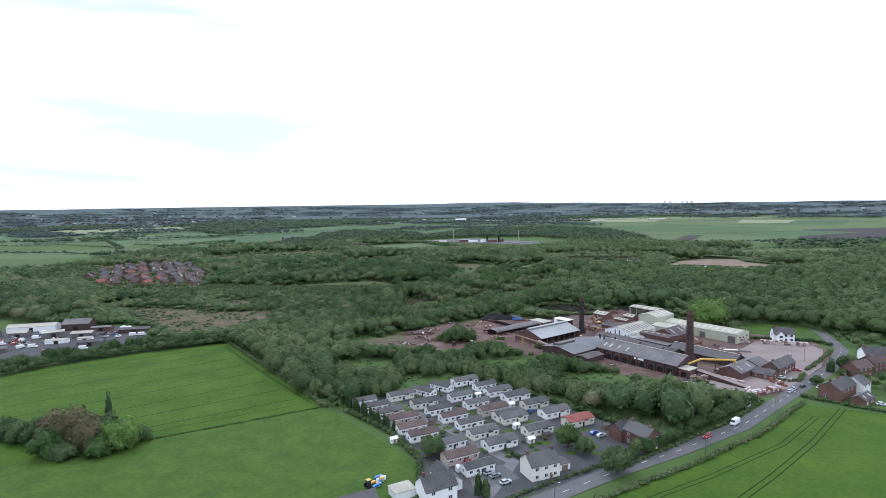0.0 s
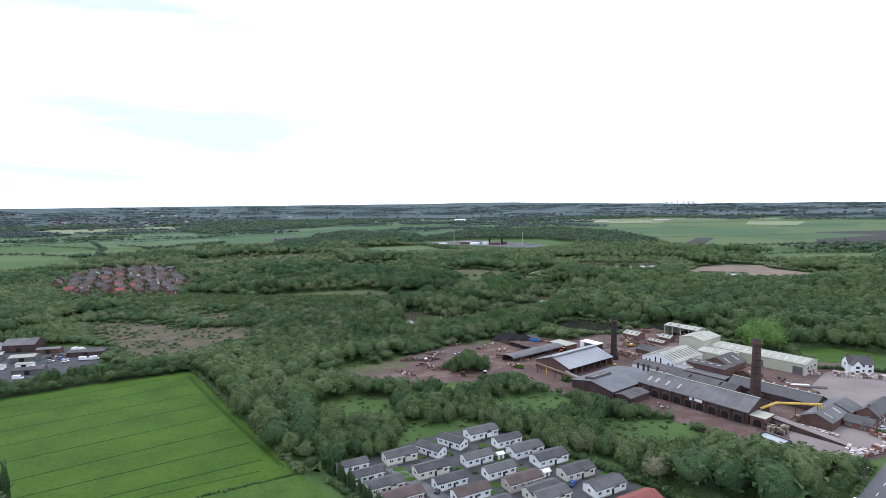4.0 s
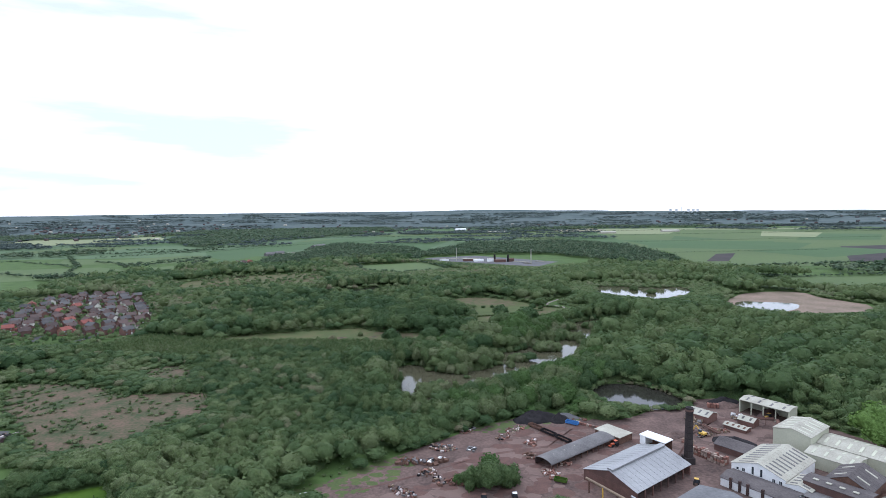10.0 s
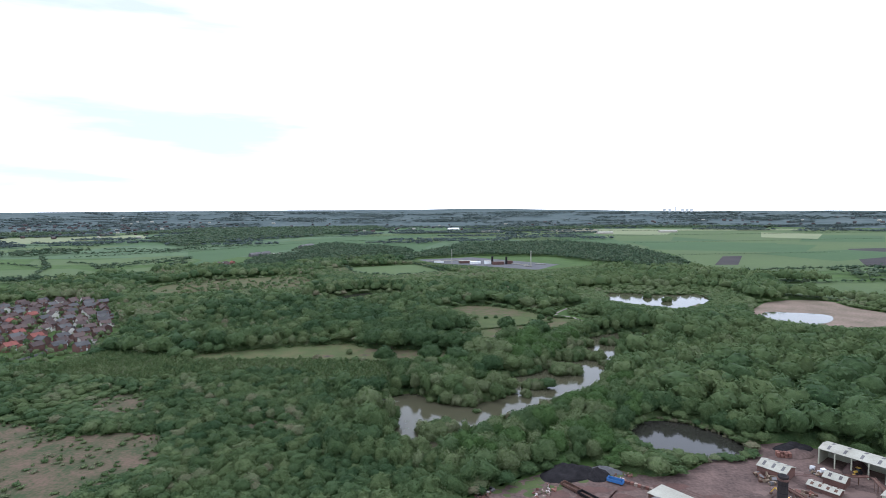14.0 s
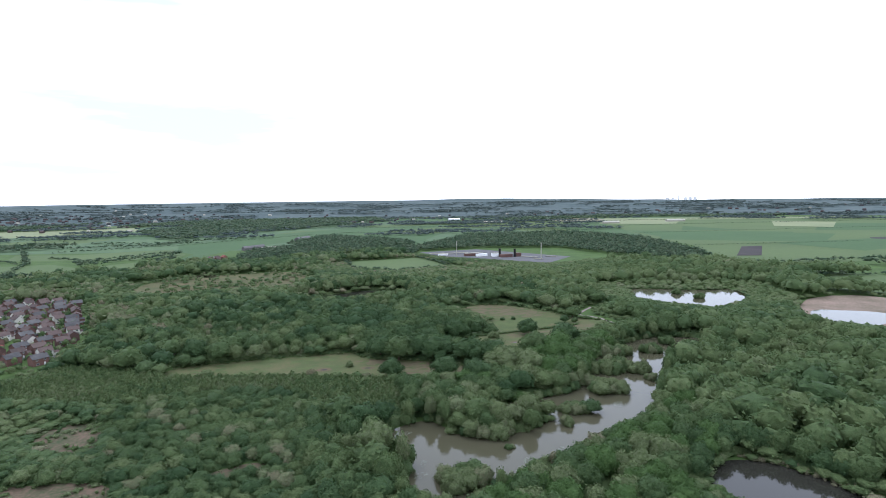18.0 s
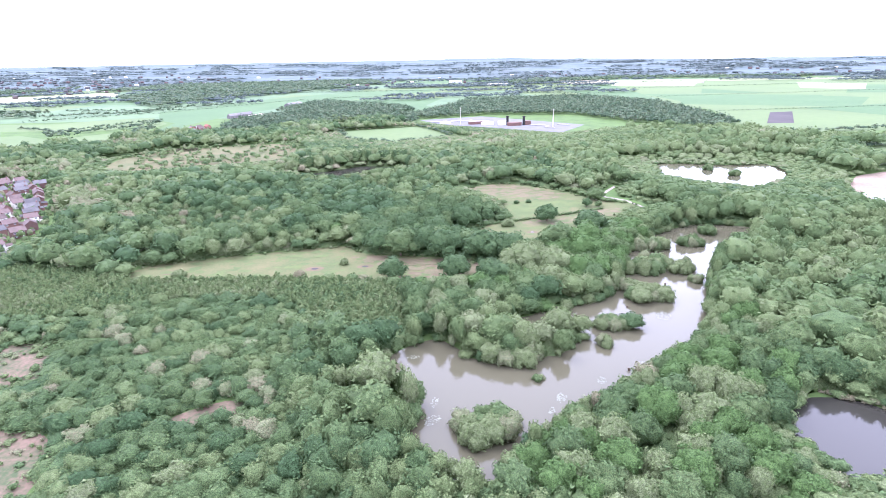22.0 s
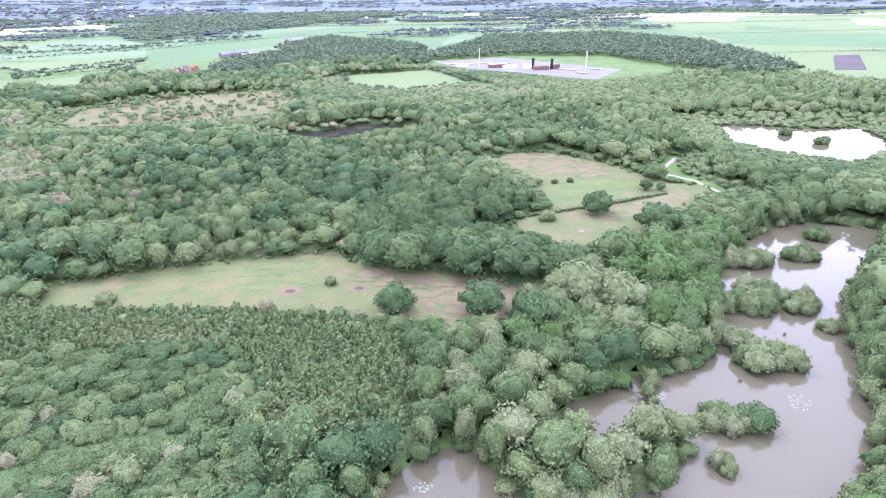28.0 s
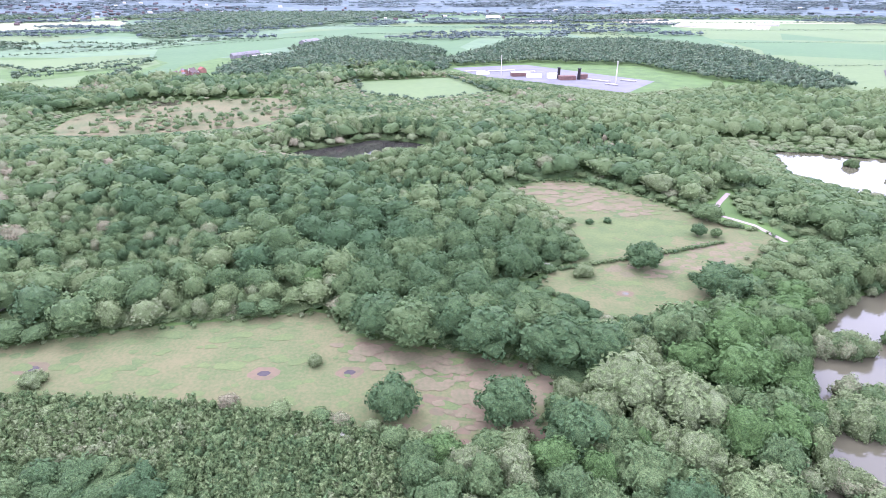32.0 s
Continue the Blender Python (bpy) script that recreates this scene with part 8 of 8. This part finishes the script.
LISTED = []
for x, y, r, h, tn, fm, lab in (
        (-52.2, 620, 5.3, 9.5, "dark", "round", "dark rounded oak standing in the meadow"), (-19, 618.5, 5.8, 10.5, "dark", "round", "grey-green rounded oak at the meadow's end"), (52, 719, 5.6, 10, "dark", "round", "lone rounded oak in the clearing"),
        (-49, 655, 8, 14, "green", "round", "broad oak at the wood's edge"), (-62, 664, 7, 13, "dark", "round", "broad oak at the wood's edge"), (-23, 651, 8.5, 14, "dark", "round", "broad dark oak at the meadow's edge"), (-36, 662, 7, 13, "dark", "round", "dark rounded oak in the wood"),
        (0, 646, 8, 14, "dark", "round", "broad dark oak at the meadow's edge"), (14, 645, 7, 13, "dark", "round", "dark rounded oak in the wood"), (46, 657, 8, 14, "green", "round", "tall oak on the pond bank"), (60, 650, 7.5, 15, "fresh", "round", "bright oak on the pond bank"),
        (55, 632, 7.5, 14, "fresh", "round", "bright oak on the pond bank"), (66, 668, 6, 12, "green", "round", "oak on the pond bank"), (76, 692, 7, 12, "dark", "round", "dark oak beside the clearing"), (20, 627, 8, 13, "pale", "round", "pale grey-green willow in the wood"),
        (34, 618, 7.5, 13, "pale", "round", "pale grey-green willow in the wood"), (0, 609, 6.5, 11, "dark", "round", "grey-green tree behind the pond"), (16, 594, 6, 10, "green", "round", "green tree beside the pond"), (191, 400, 14.0, 22, "bright", "round", "large bright willow behind the warehouse"),
        (59, 186, 5.6, 10, "green", "round", "roadside oak beside the mobile home park"), (47, 208, 5, 9, "fresh", "round", "spreading tree in the park's car park"), (51, 201, 4, 7, "green", "round", "small tree in the park's car park"), (-5, 202, 4.8, 8, "green", "round", "rounded tree between the mobile homes"),
        (-150, 216, 8, 13, "twiggy", "bush", "brown budding tree at the field corner"), (-159, 219, 7, 11, "twiggy", "bush", "brownish tree at the field corner"), (-155, 210, 6, 9, "fresh", "bush", "green thorn at the field corner"), (-142, 213, 6.5, 11, "twiggy", "bush", "brown budding tree at the field corner"),
        (-138, 220, 5.5, 10, "green", "bush", "dark tree at the field corner"), (-129, 214, 6, 9.5, "bright", "bush", "yellow-green weeping willow at the field corner"), (-134, 208, 4.5, 6, "fresh", "bush", "green thorn at the field corner"), (-146, 206, 4.5, 5, "green", "bush", "low bramble at the field corner"),
        (-168, 221, 5.5, 8, "dark", "bush", "dark hawthorn at the field corner"), (-176, 222, 5, 7, "green", "bush", "dark hawthorn at the field corner"), (-184, 226, 5, 7, "dark", "bush", "dark hawthorn at the field corner"), (-125, 221, 3.5, 5, "green", "bush", "small thorn at the field corner"), (-144.7, 233, 2.4, 17, "dark", "tall", "tall dark ivy-clad poplar at the field corner"), (10, 174, 2.0, 8, "dark", "tall", "clipped conifer beside the car park"), (12.5, 172.5, 2.0, 7, "green", "tall", "clipped conifer beside the car park"),
        (207, 293, 3.2, 8, "dark", "tall", "dark conifer beside the road"), (216, 296, 4, 8, "dark", "round", "dark copper tree beside the road"), (224, 300, 3.5, 6, "pale", "round", "pale young tree beside the road"), (186, 273, 3, 5, "green", "round", "small tree beside the works entrance"),
        (9, 372, 6.5, 12.5, "green", "round", "bushy tree in the clay yard"), (2, 374, 5, 9, "green", "bush", "bushy willow in the clay yard"), (17, 374, 5.5, 9.5, "green", "bush", "bushy willow in the clay yard"), (10, 381, 5, 11, "fresh", "bush", "bushy willow in the clay yard"), (-3, 377, 3, 4, "fresh", "bush", "small willow in the clay yard"),
        (60, 352, 3.0, 4, "green", "bush", "young bush beside the conveyor"), (103, 777, 5, 8, "green", "round", "rounded tree at the path bend"), (90, 755, 4, 7, "dark", "round", "tree beside the track"), (99, 754, 3, 5, "green", "round", "tree beside the track"), (-95, 693, 4.5, 9, "fresh", "round", "yellow-green young tree beside the track"),
        (54.5, 556, 5.6, 6.5, "dark", "round", "dark rounded tree beside the pond")):
    if "field corner" in lab and fm == "bush":
        r, h = r * 1.2, h * 1.3
    if y > 560 and r > 4.4:
        r, h = r * 1.55, h * 1.25
    LISTED.append((x, y, r))
    tree(x, y, r, h, tn, fm, lab)
for x, y, r, h, tn, lab in ((-81, 643, 2.6, 4.5, "pale", "small pale hawthorn in the meadow"), (-170, 630, 4, 5, "pale", "pale rounded hawthorn in the meadow"), (71, 709, 2.6, 3, "dark", "low dark bush in the clearing"), (23, 710, 4.6, 5.5, "pale", "spreading pale bush beside the track"),
                            (38, 770, 2.4, 3, "dark", "low dark bush in the clearing"), (48, 772, 2.4, 3, "dark", "low dark bush in the clearing"), (-23, 606, 2.8, 5, "blossom", "white-blossomed hawthorn at the wood's edge"), (-16, 605, 3.0, 5, "olive", "pinkish fading hawthorn at the wood's edge"), (-64, 606, 2.6, 4.5, "blossom", "white-blossomed hawthorn at the wood's edge"),
                            (8, 715, 2.2, 3.6, "blossom", "pink-white blossomed bush beside the track"), (-121, 674, 3, 5, "olive", "fading pinkish hawthorn beside the track"), (-192, 684, 3, 7, "olive", "pinkish blossomed hawthorn beside the track"), (-210, 672, 3.5, 6, "blossom", "white-blossomed hawthorn at the wood's edge"), (-29, 588, 3.4, 6, "blossom", "white-blossomed hawthorn in the wood"),
                            (64, 484, 2.4, 4.5, "blossom", "white-blossomed hawthorn beside the pond"), (60, 469, 2.2, 4, "blossom", "white-blossomed hawthorn beside the pond")):
    tree(x, y, r, h, tn, "bush", lab, "bush")
for i in range(13):
    k = i / 12
    tree(-49 + 27 * k + tree_rng.uniform(-0.5, 0.5), 258 - 33 * k + tree_rng.uniform(-0.5, 0.5), 1.5, tree_rng.uniform(5.5, 7.5), "dark", "tall", "dark clipped conifer in a row beside the mobile homes", "conifer", "row of conifers beside the mobile homes")

# willows on the islands and in the water
ISLANDS = [((-1, 533), 11, 5, 9, "pale"), ((-14, 488), 9, 7, 8, "pale"), ((46, 556), 5.5, 4, 5, "pale"), ((39, 541), 3, 2, 2, "pale"), ((17, 577), 6, 4, 4, "fresh"), ((74, 585), 9, 5, 6, "pale"), ((66, 597), 6, 4, 4, "pale"), ((128, 660), 5, 4, 4, "green"), ((149, 681), 4, 3, 3, "green"),
           ((105, 603), 3.4, 2, 2, "green"), ((92, 626), 8, 5, 6, "pale"), ((104, 616), 5, 3, 3, "pale"), ((101, 655), 9, 4, 5, "pale"), ((82, 618), 8, 4, 5, "pale"), ((7, 517), 1.6, 1.2, 2, "green"), ((47, 589), 4, 3, 3, "green"), ((108, 622), 4, 3, 3, "green"), ((258, 852), 5, 3, 3, "green"), ((245, 880), 4, 3, 2, "green")]
for (cx, cy), rx, ry, n, tn in ISLANDS:
    rx, ry, n = rx * 1.4, ry * 1.35, n + 2
    lift = 1.3 if rx > 11 else 1.0
    for i in range(n):
        a = 2.4 * i + tree_rng.uniform(-0.3, 0.3)
        q = 0.78 * math.sqrt((i + 0.1) / n)
        tree(cx + rx * q * math.cos(a), cy + ry * q * math.sin(a), lift * tree_rng.uniform(3.0, 4.5) * (0.45 if rx < 2.5 else 0.75 if rx < 5 else 1), lift * tree_rng.uniform(4.6, 6.8) * (0.35 if rx < 2.5 else 0.75 if rx < 5 else 1), tree_rng.choice((tn, tn, "olive", "pale", "green")), "bush", "grey-green willow bush standing in the pond", "bush", "willows in the pond")

# the nearest trees of the wood, one by one
for stand, seed in ((POND_WOOD, 21), (PENINSULA, 22)):
    gx, gy, _r = scatter(stand, 3.2, seed, OPEN + [PLANTATION, GLADE])
    size = _r.uniform(3.2, 7.2, len(gx)) * np.where(inside(OAKS, gx, gy) | inside(BANK_OAKS, gx, gy), 1.15, 0.9)
    for px, py in along(POND + POND[:1], 5.0):
        size = np.minimum(size, 2.0 + 0.7 * np.hypot(gx - px, gy - py))
    tall = limits(gx, gy, 4.2 + 1.25 * size + _r.uniform(-1, 2, len(gx)))
    if stand is POND_WOOD:
        tall = np.where(gx > 50, shore_limit(gx, gy, POND, 6.0, 0.7, tall), tall)
    if stand is PENINSULA:
        tall = shore_limit(gx, gy, POND, 7.0, 0.5, tall)
        size = np.minimum(size, 1.0 + tall * 0.62)
    free = spaced(gx, gy, size, 0.66, LISTED, 5)
    for x, y, r, h in zip(gx[free], gy[free], size[free], tall[free]):
        kinds = next((k for zone, k in ((OAKS, ("dark", "oak", "oak", "green")), (BANK_OAKS, ("fresh", "fresh", "green")), (WILLOWS, ("pale", "pale", "fresh", "green")), (PENINSULA, ("fresh", "green", "fresh", "pale", "oak"))) if inside(zone, [x], [y])[0]),
                     ("green", "green", "oak", "fresh", "pale", "grey"))
        tree(x, y, min(r * 1.12, 1.2 + 0.7 * h), h, _r.choice(kinds), "round", "broadleaved tree of the pond wood" if stand is POND_WOOD else "broadleaved tree between the two ponds", "tree", "trees of the pond wood" if stand is POND_WOOD else "trees between the ponds")
for x, y, r in ((-55, 503, 4.6), (-43, 495, 4.8), (-46, 484, 4.2), (-57, 491, 4.4), (-50, 510, 3.6), (-58, 528, 4.5)):
    tree(x, y, r, r * 1.35, "pale", "bush", "grey-green willow on the pond's edge", "bush", "willows on the pond's edge")
sheet("glade", smooth_loop(GLADE, 2, 0.4, 9), 0.07, HEATH, "small trodden glade between the two ponds", "ground")

# hedges and verges
HEDGE = [crown(80 + k, 5, 44, 0.16, 'bush', ICO0, 0.3) for k in range(5)]


def hedge(name, pts, w, h, label, tint=0.4, step=1.6, seed=1, templates=None):
    rr = np.random.RandomState(seed)
    p = np.array(along(pts, step))
    n = len(p)
    p = p + rr.uniform(-0.4, 0.4, p.shape)
    grove(name, np.stack([p[:, 0], p[:, 1], rr.uniform(0.7, 1.25, n) * w / 2, rr.uniform(0.75, 1.3, n) * h, tint + rr.uniform(-0.2, 0.25, n)], 1), templates or HEDGE, LEAF, label, "hedge")


hedge("hedge", [(38, 163), (64, 178), (87, 191), (126, 216), (164, 249)], 2.6, 1.5, "rough green verge hedge between road and crop", 0.55, 1.5, 2)
hedge("hedge", [(-122, 221), (-57, 255)], 1.2, 0.7, "thin dark hedge line between the fields", 0.3, 1.4, 3, MID)
hedge("hedge", [(-57, 255), (-100, 315), (-150, 381)], 4.0, 2.0, "bramble edge along the crop field", 0.5, 2.2, 4)
hedge("hedge", [(-150, 383), (-200, 360), (-238, 335), (-255, 312)], 7, 5.0, "tall hedge between crop field and workshops", 0.3, 3.0, 5, NEAR)
hedge("hedge", [(-120, 352), (-150, 388), (-200, 366), (-236, 342), (-256, 318)], 9, 8.0, "row of tall trees behind the crop field", 0.25, 4.0, 15, NEAR)
hedge("hedge", [(-47, 250), (-22, 222), (-10, 198), (-9, 172)], 3, 2.2, "mixed hedge round the mobile home park", 0.4, 2.0, 6)
hedge("hedge", [(203, 366), (238, 356), (243, 345)], 2.6, 2.2, "dense clipped hedge behind the brick packs", 0.15, 1.5, 7)
hedge("hedge", [(168, 256), (190, 236), (240, 206)], 2.4, 1.8, "garden hedge behind the houses", 0.3, 1.7, 8)
hedge("hedge", [(196, 296), (214, 312), (232, 330)], 2.6, 2.0, "hedge beside the works entrance", 0.5, 1.7, 9)
hedge("hedge", [(168, 281), (180, 278), (190, 289)], 3.0, 1.6, "shrub bed beside the office car park", 0.6, 1.8, 10)
hedge("hedge", [(12, 296), (34, 274), (62, 242), (82, 214)], 3.5, 2.8, "hedge behind the mobile homes", 0.35, 2.2, 11)
hedge("hedge", [(-205, 652), (-161, 664), (-122, 673), (-83, 683)], 3.0, 1.6, "bramble hedge along the track", 0.5, 1.8, 12)
hedge("hedge", [(-10, 706), (-2, 710), (35, 723), (68, 734), (99, 747)], 3.0, 1.7, "low hedge along the fence line", 0.4, 1.6, 13)
for k, q in enumerate((HEATH_W, HEATH_N)):
    gx, gy, _r = scatter(smooth_loop(q, 1), 3.4, 41 + 7 * k)
    ok = _r.uniform(size=len(gx)) < 0.6 * wave(gx, gy, 0.10, 0.8) ** 1.6 + 0.05
    grove("heath_scrub", np.stack([gx[ok], gy[ok], _r.uniform(0.5, 2.3, ok.sum()), _r.uniform(0.5, 2.0, ok.sum()), _r.uniform(0.2, 0.9, ok.sum())], 1), HEDGE, LEAF, "scattered low scrub on the brown heath", "scrub")
gx, gy, _r = scatter(HEATH_FAR, 8, 42, (), 0.9)
ok = _r.uniform(size=len(gx)) < 0.9 * wave(gx, gy, 0.03, 1.0)
grove("heath_scrub", np.stack([gx[ok], gy[ok], _r.uniform(1.0, 4.2, ok.sum()), _r.uniform(2.2, 7.0, ok.sum()), _r.uniform(0.2, 0.8, ok.sum())], 1), MID_FAR, LEAF, "scattered bushes on the far grassland", "scrub")
gx, gy, _r = scatter(HOUSES_EAST, 9, 43, [[(170, 240), (206, 240), (206, 270), (170, 270)]])
ok = (_r.uniform(size=len(gx)) < 0.75) & (gx > 204)
grove("garden_trees", np.stack([gx[ok], gy[ok], _r.uniform(1.5, 3.8, ok.sum()), _r.uniform(2, 7.5, ok.sum()), _r.uniform(0.1, 0.7, ok.sum())], 1), MID, LEAF, "garden trees round the roadside houses", "garden trees")
for nm, loop in (("reeds", POND_EAST[3:6]), ("reeds", [(80, 462), (92, 455), (106, 451)])):
    p = np.array(along(loop, 0.9))
    rr = np.random.RandomState(5)
    grove(nm, np.stack([p[:, 0] + rr.uniform(-2, 2, len(p)), p[:, 1] + rr.uniform(-1.5, 1.5, len(p)), rr.uniform(0.7, 1.3, len(p)), rr.uniform(1.2, 2.2, len(p)), np.full(len(p), 1.0)], 1), HEDGE, LEAF, "tan reed bed along the pond edge", "reeds")
gx, gy, _r = scatter(PARK, 4.6, 44)
ok = _r.uniform(size=len(gx)) < 0.42
near_home = np.zeros(len(gx), bool)
for row in HOMES:
    dx, dy = gx - row[0], gy - row[1]
    t = radians(row[3] if len(row) > 3 else 27)
    a, b = dx * math.cos(t) + dy * math.sin(t), -dx * math.sin(t) + dy * math.cos(t)
    near_home |= (np.abs(a) < 7.2) & (np.abs(b) < 4.0)
ok &= ~near_home & (gy > 196) & (gx < 46)
grove("garden_shrubs", np.stack([gx[ok], gy[ok], _r.uniform(0.6, 1.5, ok.sum()), _r.uniform(0.7, 1.9, ok.sum()), _r.uniform(0.2, 0.8, ok.sum())], 1), HEDGE, LEAF, "garden shrubs between the mobile homes", "shrubs")
gx, gy, _r = scatter(PARK, 6.0, 45)
for x, y in zip(gx, gy):
    if 200 < y < 285 and x < 60 and _r.uniform() < 0.35:
        sheet("garden_lawn", [(x + 2.6 * math.cos(k * 1.05 + x) * _r.uniform(0.7, 1.2), y + 1.9 * math.sin(k * 1.05 + x)) for k in range(6)], 0.105 + 0.002 * _r.uniform(), PASTURE, "small green lawn beside a mobile home", "lawn")
for k, (x, y) in enumerate(along([(-172, 912), (-125, 940), (-106, 958), (-52, 944), (-48, 915)], 5.0)):
    tree(x + tree_rng.uniform(-2, 2), y + 4 + tree_rng.uniform(-2, 2), tree_rng.uniform(5, 7), tree_rng.uniform(14, 18), tree_rng.choice(("green", "pale", "dark")), "round", "tall tree on the bank of the dark pond", "tree", "trees round the dark pond")
# low growth in the green openings beside the brickworks
gx, gy, _r = scatter(SCRUB_W, 3.4, 91, OPEN)
ok = inside(WOODS, gx, gy) & (gy < 400) & (_r.uniform(size=len(gx)) < 0.4)
grove("low_growth", np.stack([gx[ok], gy[ok], _r.uniform(0.5, 1.5, ok.sum()), _r.uniform(0.4, 1.5, ok.sum()), _r.uniform(0.3, 0.8, ok.sum())], 1), HEDGE, LEAF, "brambles and nettles in the green openings", "scrub")
for k, q in enumerate((HEATH_W, HEATH_N)):
    p = np.array(along(smooth_loop(q, 2) + [q[0]], 1.8))
    rr = np.random.RandomState(95 + k)
    p = p + rr.normal(0, 2.6, p.shape)
    n = len(p)
    grove("heath_scrub", np.stack([p[:, 0], p[:, 1], rr.uniform(0.8, 2.4, n), rr.uniform(0.8, 2.6, n), rr.uniform(0.15, 0.7, n)], 1), HEDGE, LEAF, "young scrub creeping over the heath's edge", "scrub")
# ragged bramble margins of the two meadows
for k, q in enumerate((MEADOW_A, MEADOW_B)):
    p = np.array(along(smooth_loop(q, 2) + [q[0]], 2.2))
    rr = np.random.RandomState(98 + k)
    p = p + rr.normal(0, 1.4, p.shape)
    n = len(p)
    grove("meadow_margin", np.stack([p[:, 0], p[:, 1], rr.uniform(0.7, 1.9, n), rr.uniform(0.6, 2.2, n), rr.uniform(0.2, 0.8, n)], 1), HEDGE, LEAF, "brambles along the meadow's edge", "scrub")
# lily pads and dead stumps in the pond
LILY = mat("pale_lily_leaf", (0.155, 0.165, 0.120), (0.100, 0.112, 0.076), 0.5, 1.5, 8.0, per_object=0.2)


def lily_patch(x, y, rx, ry, n, seed):
    """A patch of floating leaves, each a thin uneven disc."""
    rng = random.Random(seed)
    v, f = [], []
    for i in range(n):
        a, q = rng.uniform(0, 6.283), math.sqrt(rng.random())
        cx, cy, r = rx * q * math.cos(a), ry * q * math.sin(a), rng.uniform(0.12, 0.3)
        k = len(v)
        v += [(cx + r * math.cos(j * 1.047) * rng.uniform(0.85, 1.1), cy + r * math.sin(j * 1.047) * rng.uniform(0.85, 1.1), 0.012 + 0.0003 * i + rng.uniform(0, 0.02)) for j in range(6)]
        f.append(tuple(range(k, k + 6)))
    ob = new("lily_pads", mesh_from("lily_pads", v, f, LILY))
    ob.matrix_basis = pose(x, y, 0.145, 0, 0, rng.uniform(0, 180))
    return tagged(ob, "patch of pale floating lily leaves on the pond", "lily pads", kind="stuff")


for k, (x, y, rx, ry, n) in enumerate(((73, 565, 4.2, 3.0, 90), (33, 569, 3.6, 1.6, 40), (30, 515, 2.4, 1.8, 60), (13, 505, 3.0, 1.8, 70), (-32, 495, 2.4, 3.4, 60), (-31, 505, 3.4, 1.2, 36), (-39, 536, 2.6, 1.6, 40), (97, 572, 2.6, 8.0, 70), (48, 525, 3.0, 1.4, 30), (8, 498, 2.0, 1.2, 30))):
    lily_patch(x, y, rx, ry, n, 300 + k)
for x, y, h in ((42, 521, 1.1), (6, 517, 0.9), (60, 575, 0.8), (88, 600, 1.0)):
    ob = base("tree_stump", x, y, 20 * x, 0.0, "dead dark tree stump standing in the pond", "stump")
    b = bmesh.new()
    bmesh.ops.create_cone(b, cap_ends=True, segments=8, radius1=0.5, radius2=0.3, depth=h + 0.3, matrix=Matrix.Translation((0, 0, h / 2)))
    for vert in b.verts:
        vert.co += Vector((math.sin(vert.co.y * 9), math.cos(vert.co.x * 9), math.sin(vert.co.x * 5 + vert.co.y * 7))) * 0.08
    part("stump_body", b, BARK, ob)
    for s in (-1, 1):
        b = bmesh.new()
        m = Matrix.Translation((s * 0.5, 0.2 * s, h * 0.6)) @ Vector((s, 0.3, 0.8)).to_track_quat("Z", "Y").to_matrix().to_4x4()
        bmesh.ops.create_cone(b, cap_ends=True, segments=5, radius1=0.1, radius2=0.04, depth=1.4, matrix=m)
        part("branch", b, BARK, ob)
# tall trees round the eastern pond, mirrored in its water
for x, y in along([(76, 484), (87, 503), (104, 508), (122, 498), (134, 480), (137, 474)], 5.5):
    tree(x + tree_rng.uniform(-1.5, 1.5), y + 3 + tree_rng.uniform(-1.5, 1.5), tree_rng.uniform(4.8, 6.5), tree_rng.uniform(9, 12.5), tree_rng.choice(("dark", "green", "dark")), "round", "tall dark tree on the bank of the eastern pond", "tree", "trees round the eastern pond")
hedge("hedge", [(62, 193), (84, 209), (118, 233), (140, 249)], 5.5, 5.0, "tall roadside thicket below the brickworks", 0.3, 2.6, 16, NEAR)
hedge("hedge", [(62, 190), (86, 206), (120, 229), (146, 251)], 2.2, 1.3, "grassy verge hedge along the road", 0.5, 1.5, 17)
hedge("hedge", [(12, 165), (36, 181), (56, 192)], 1.6, 1.3, "clipped garden hedge beside the road", 0.3, 1.2, 18)
hedge("hedge", [(36, 184), (30, 194), (24, 203)], 1.4, 1.6, "dark garden hedge between the plots", 0.2, 1.2, 19)
hedge("hedge", [(-330, 352), (-300, 340), (-262, 338)], 3.5, 3.0, "rough hedge at the workshop yard's edge", 0.35, 2.0, 20)
hedge("hedge", [(-345, 372), (-318, 366), (-300, 352)], 4.0, 3.5, "bushes at the workshop yard's edge", 0.4, 2.4, 21)
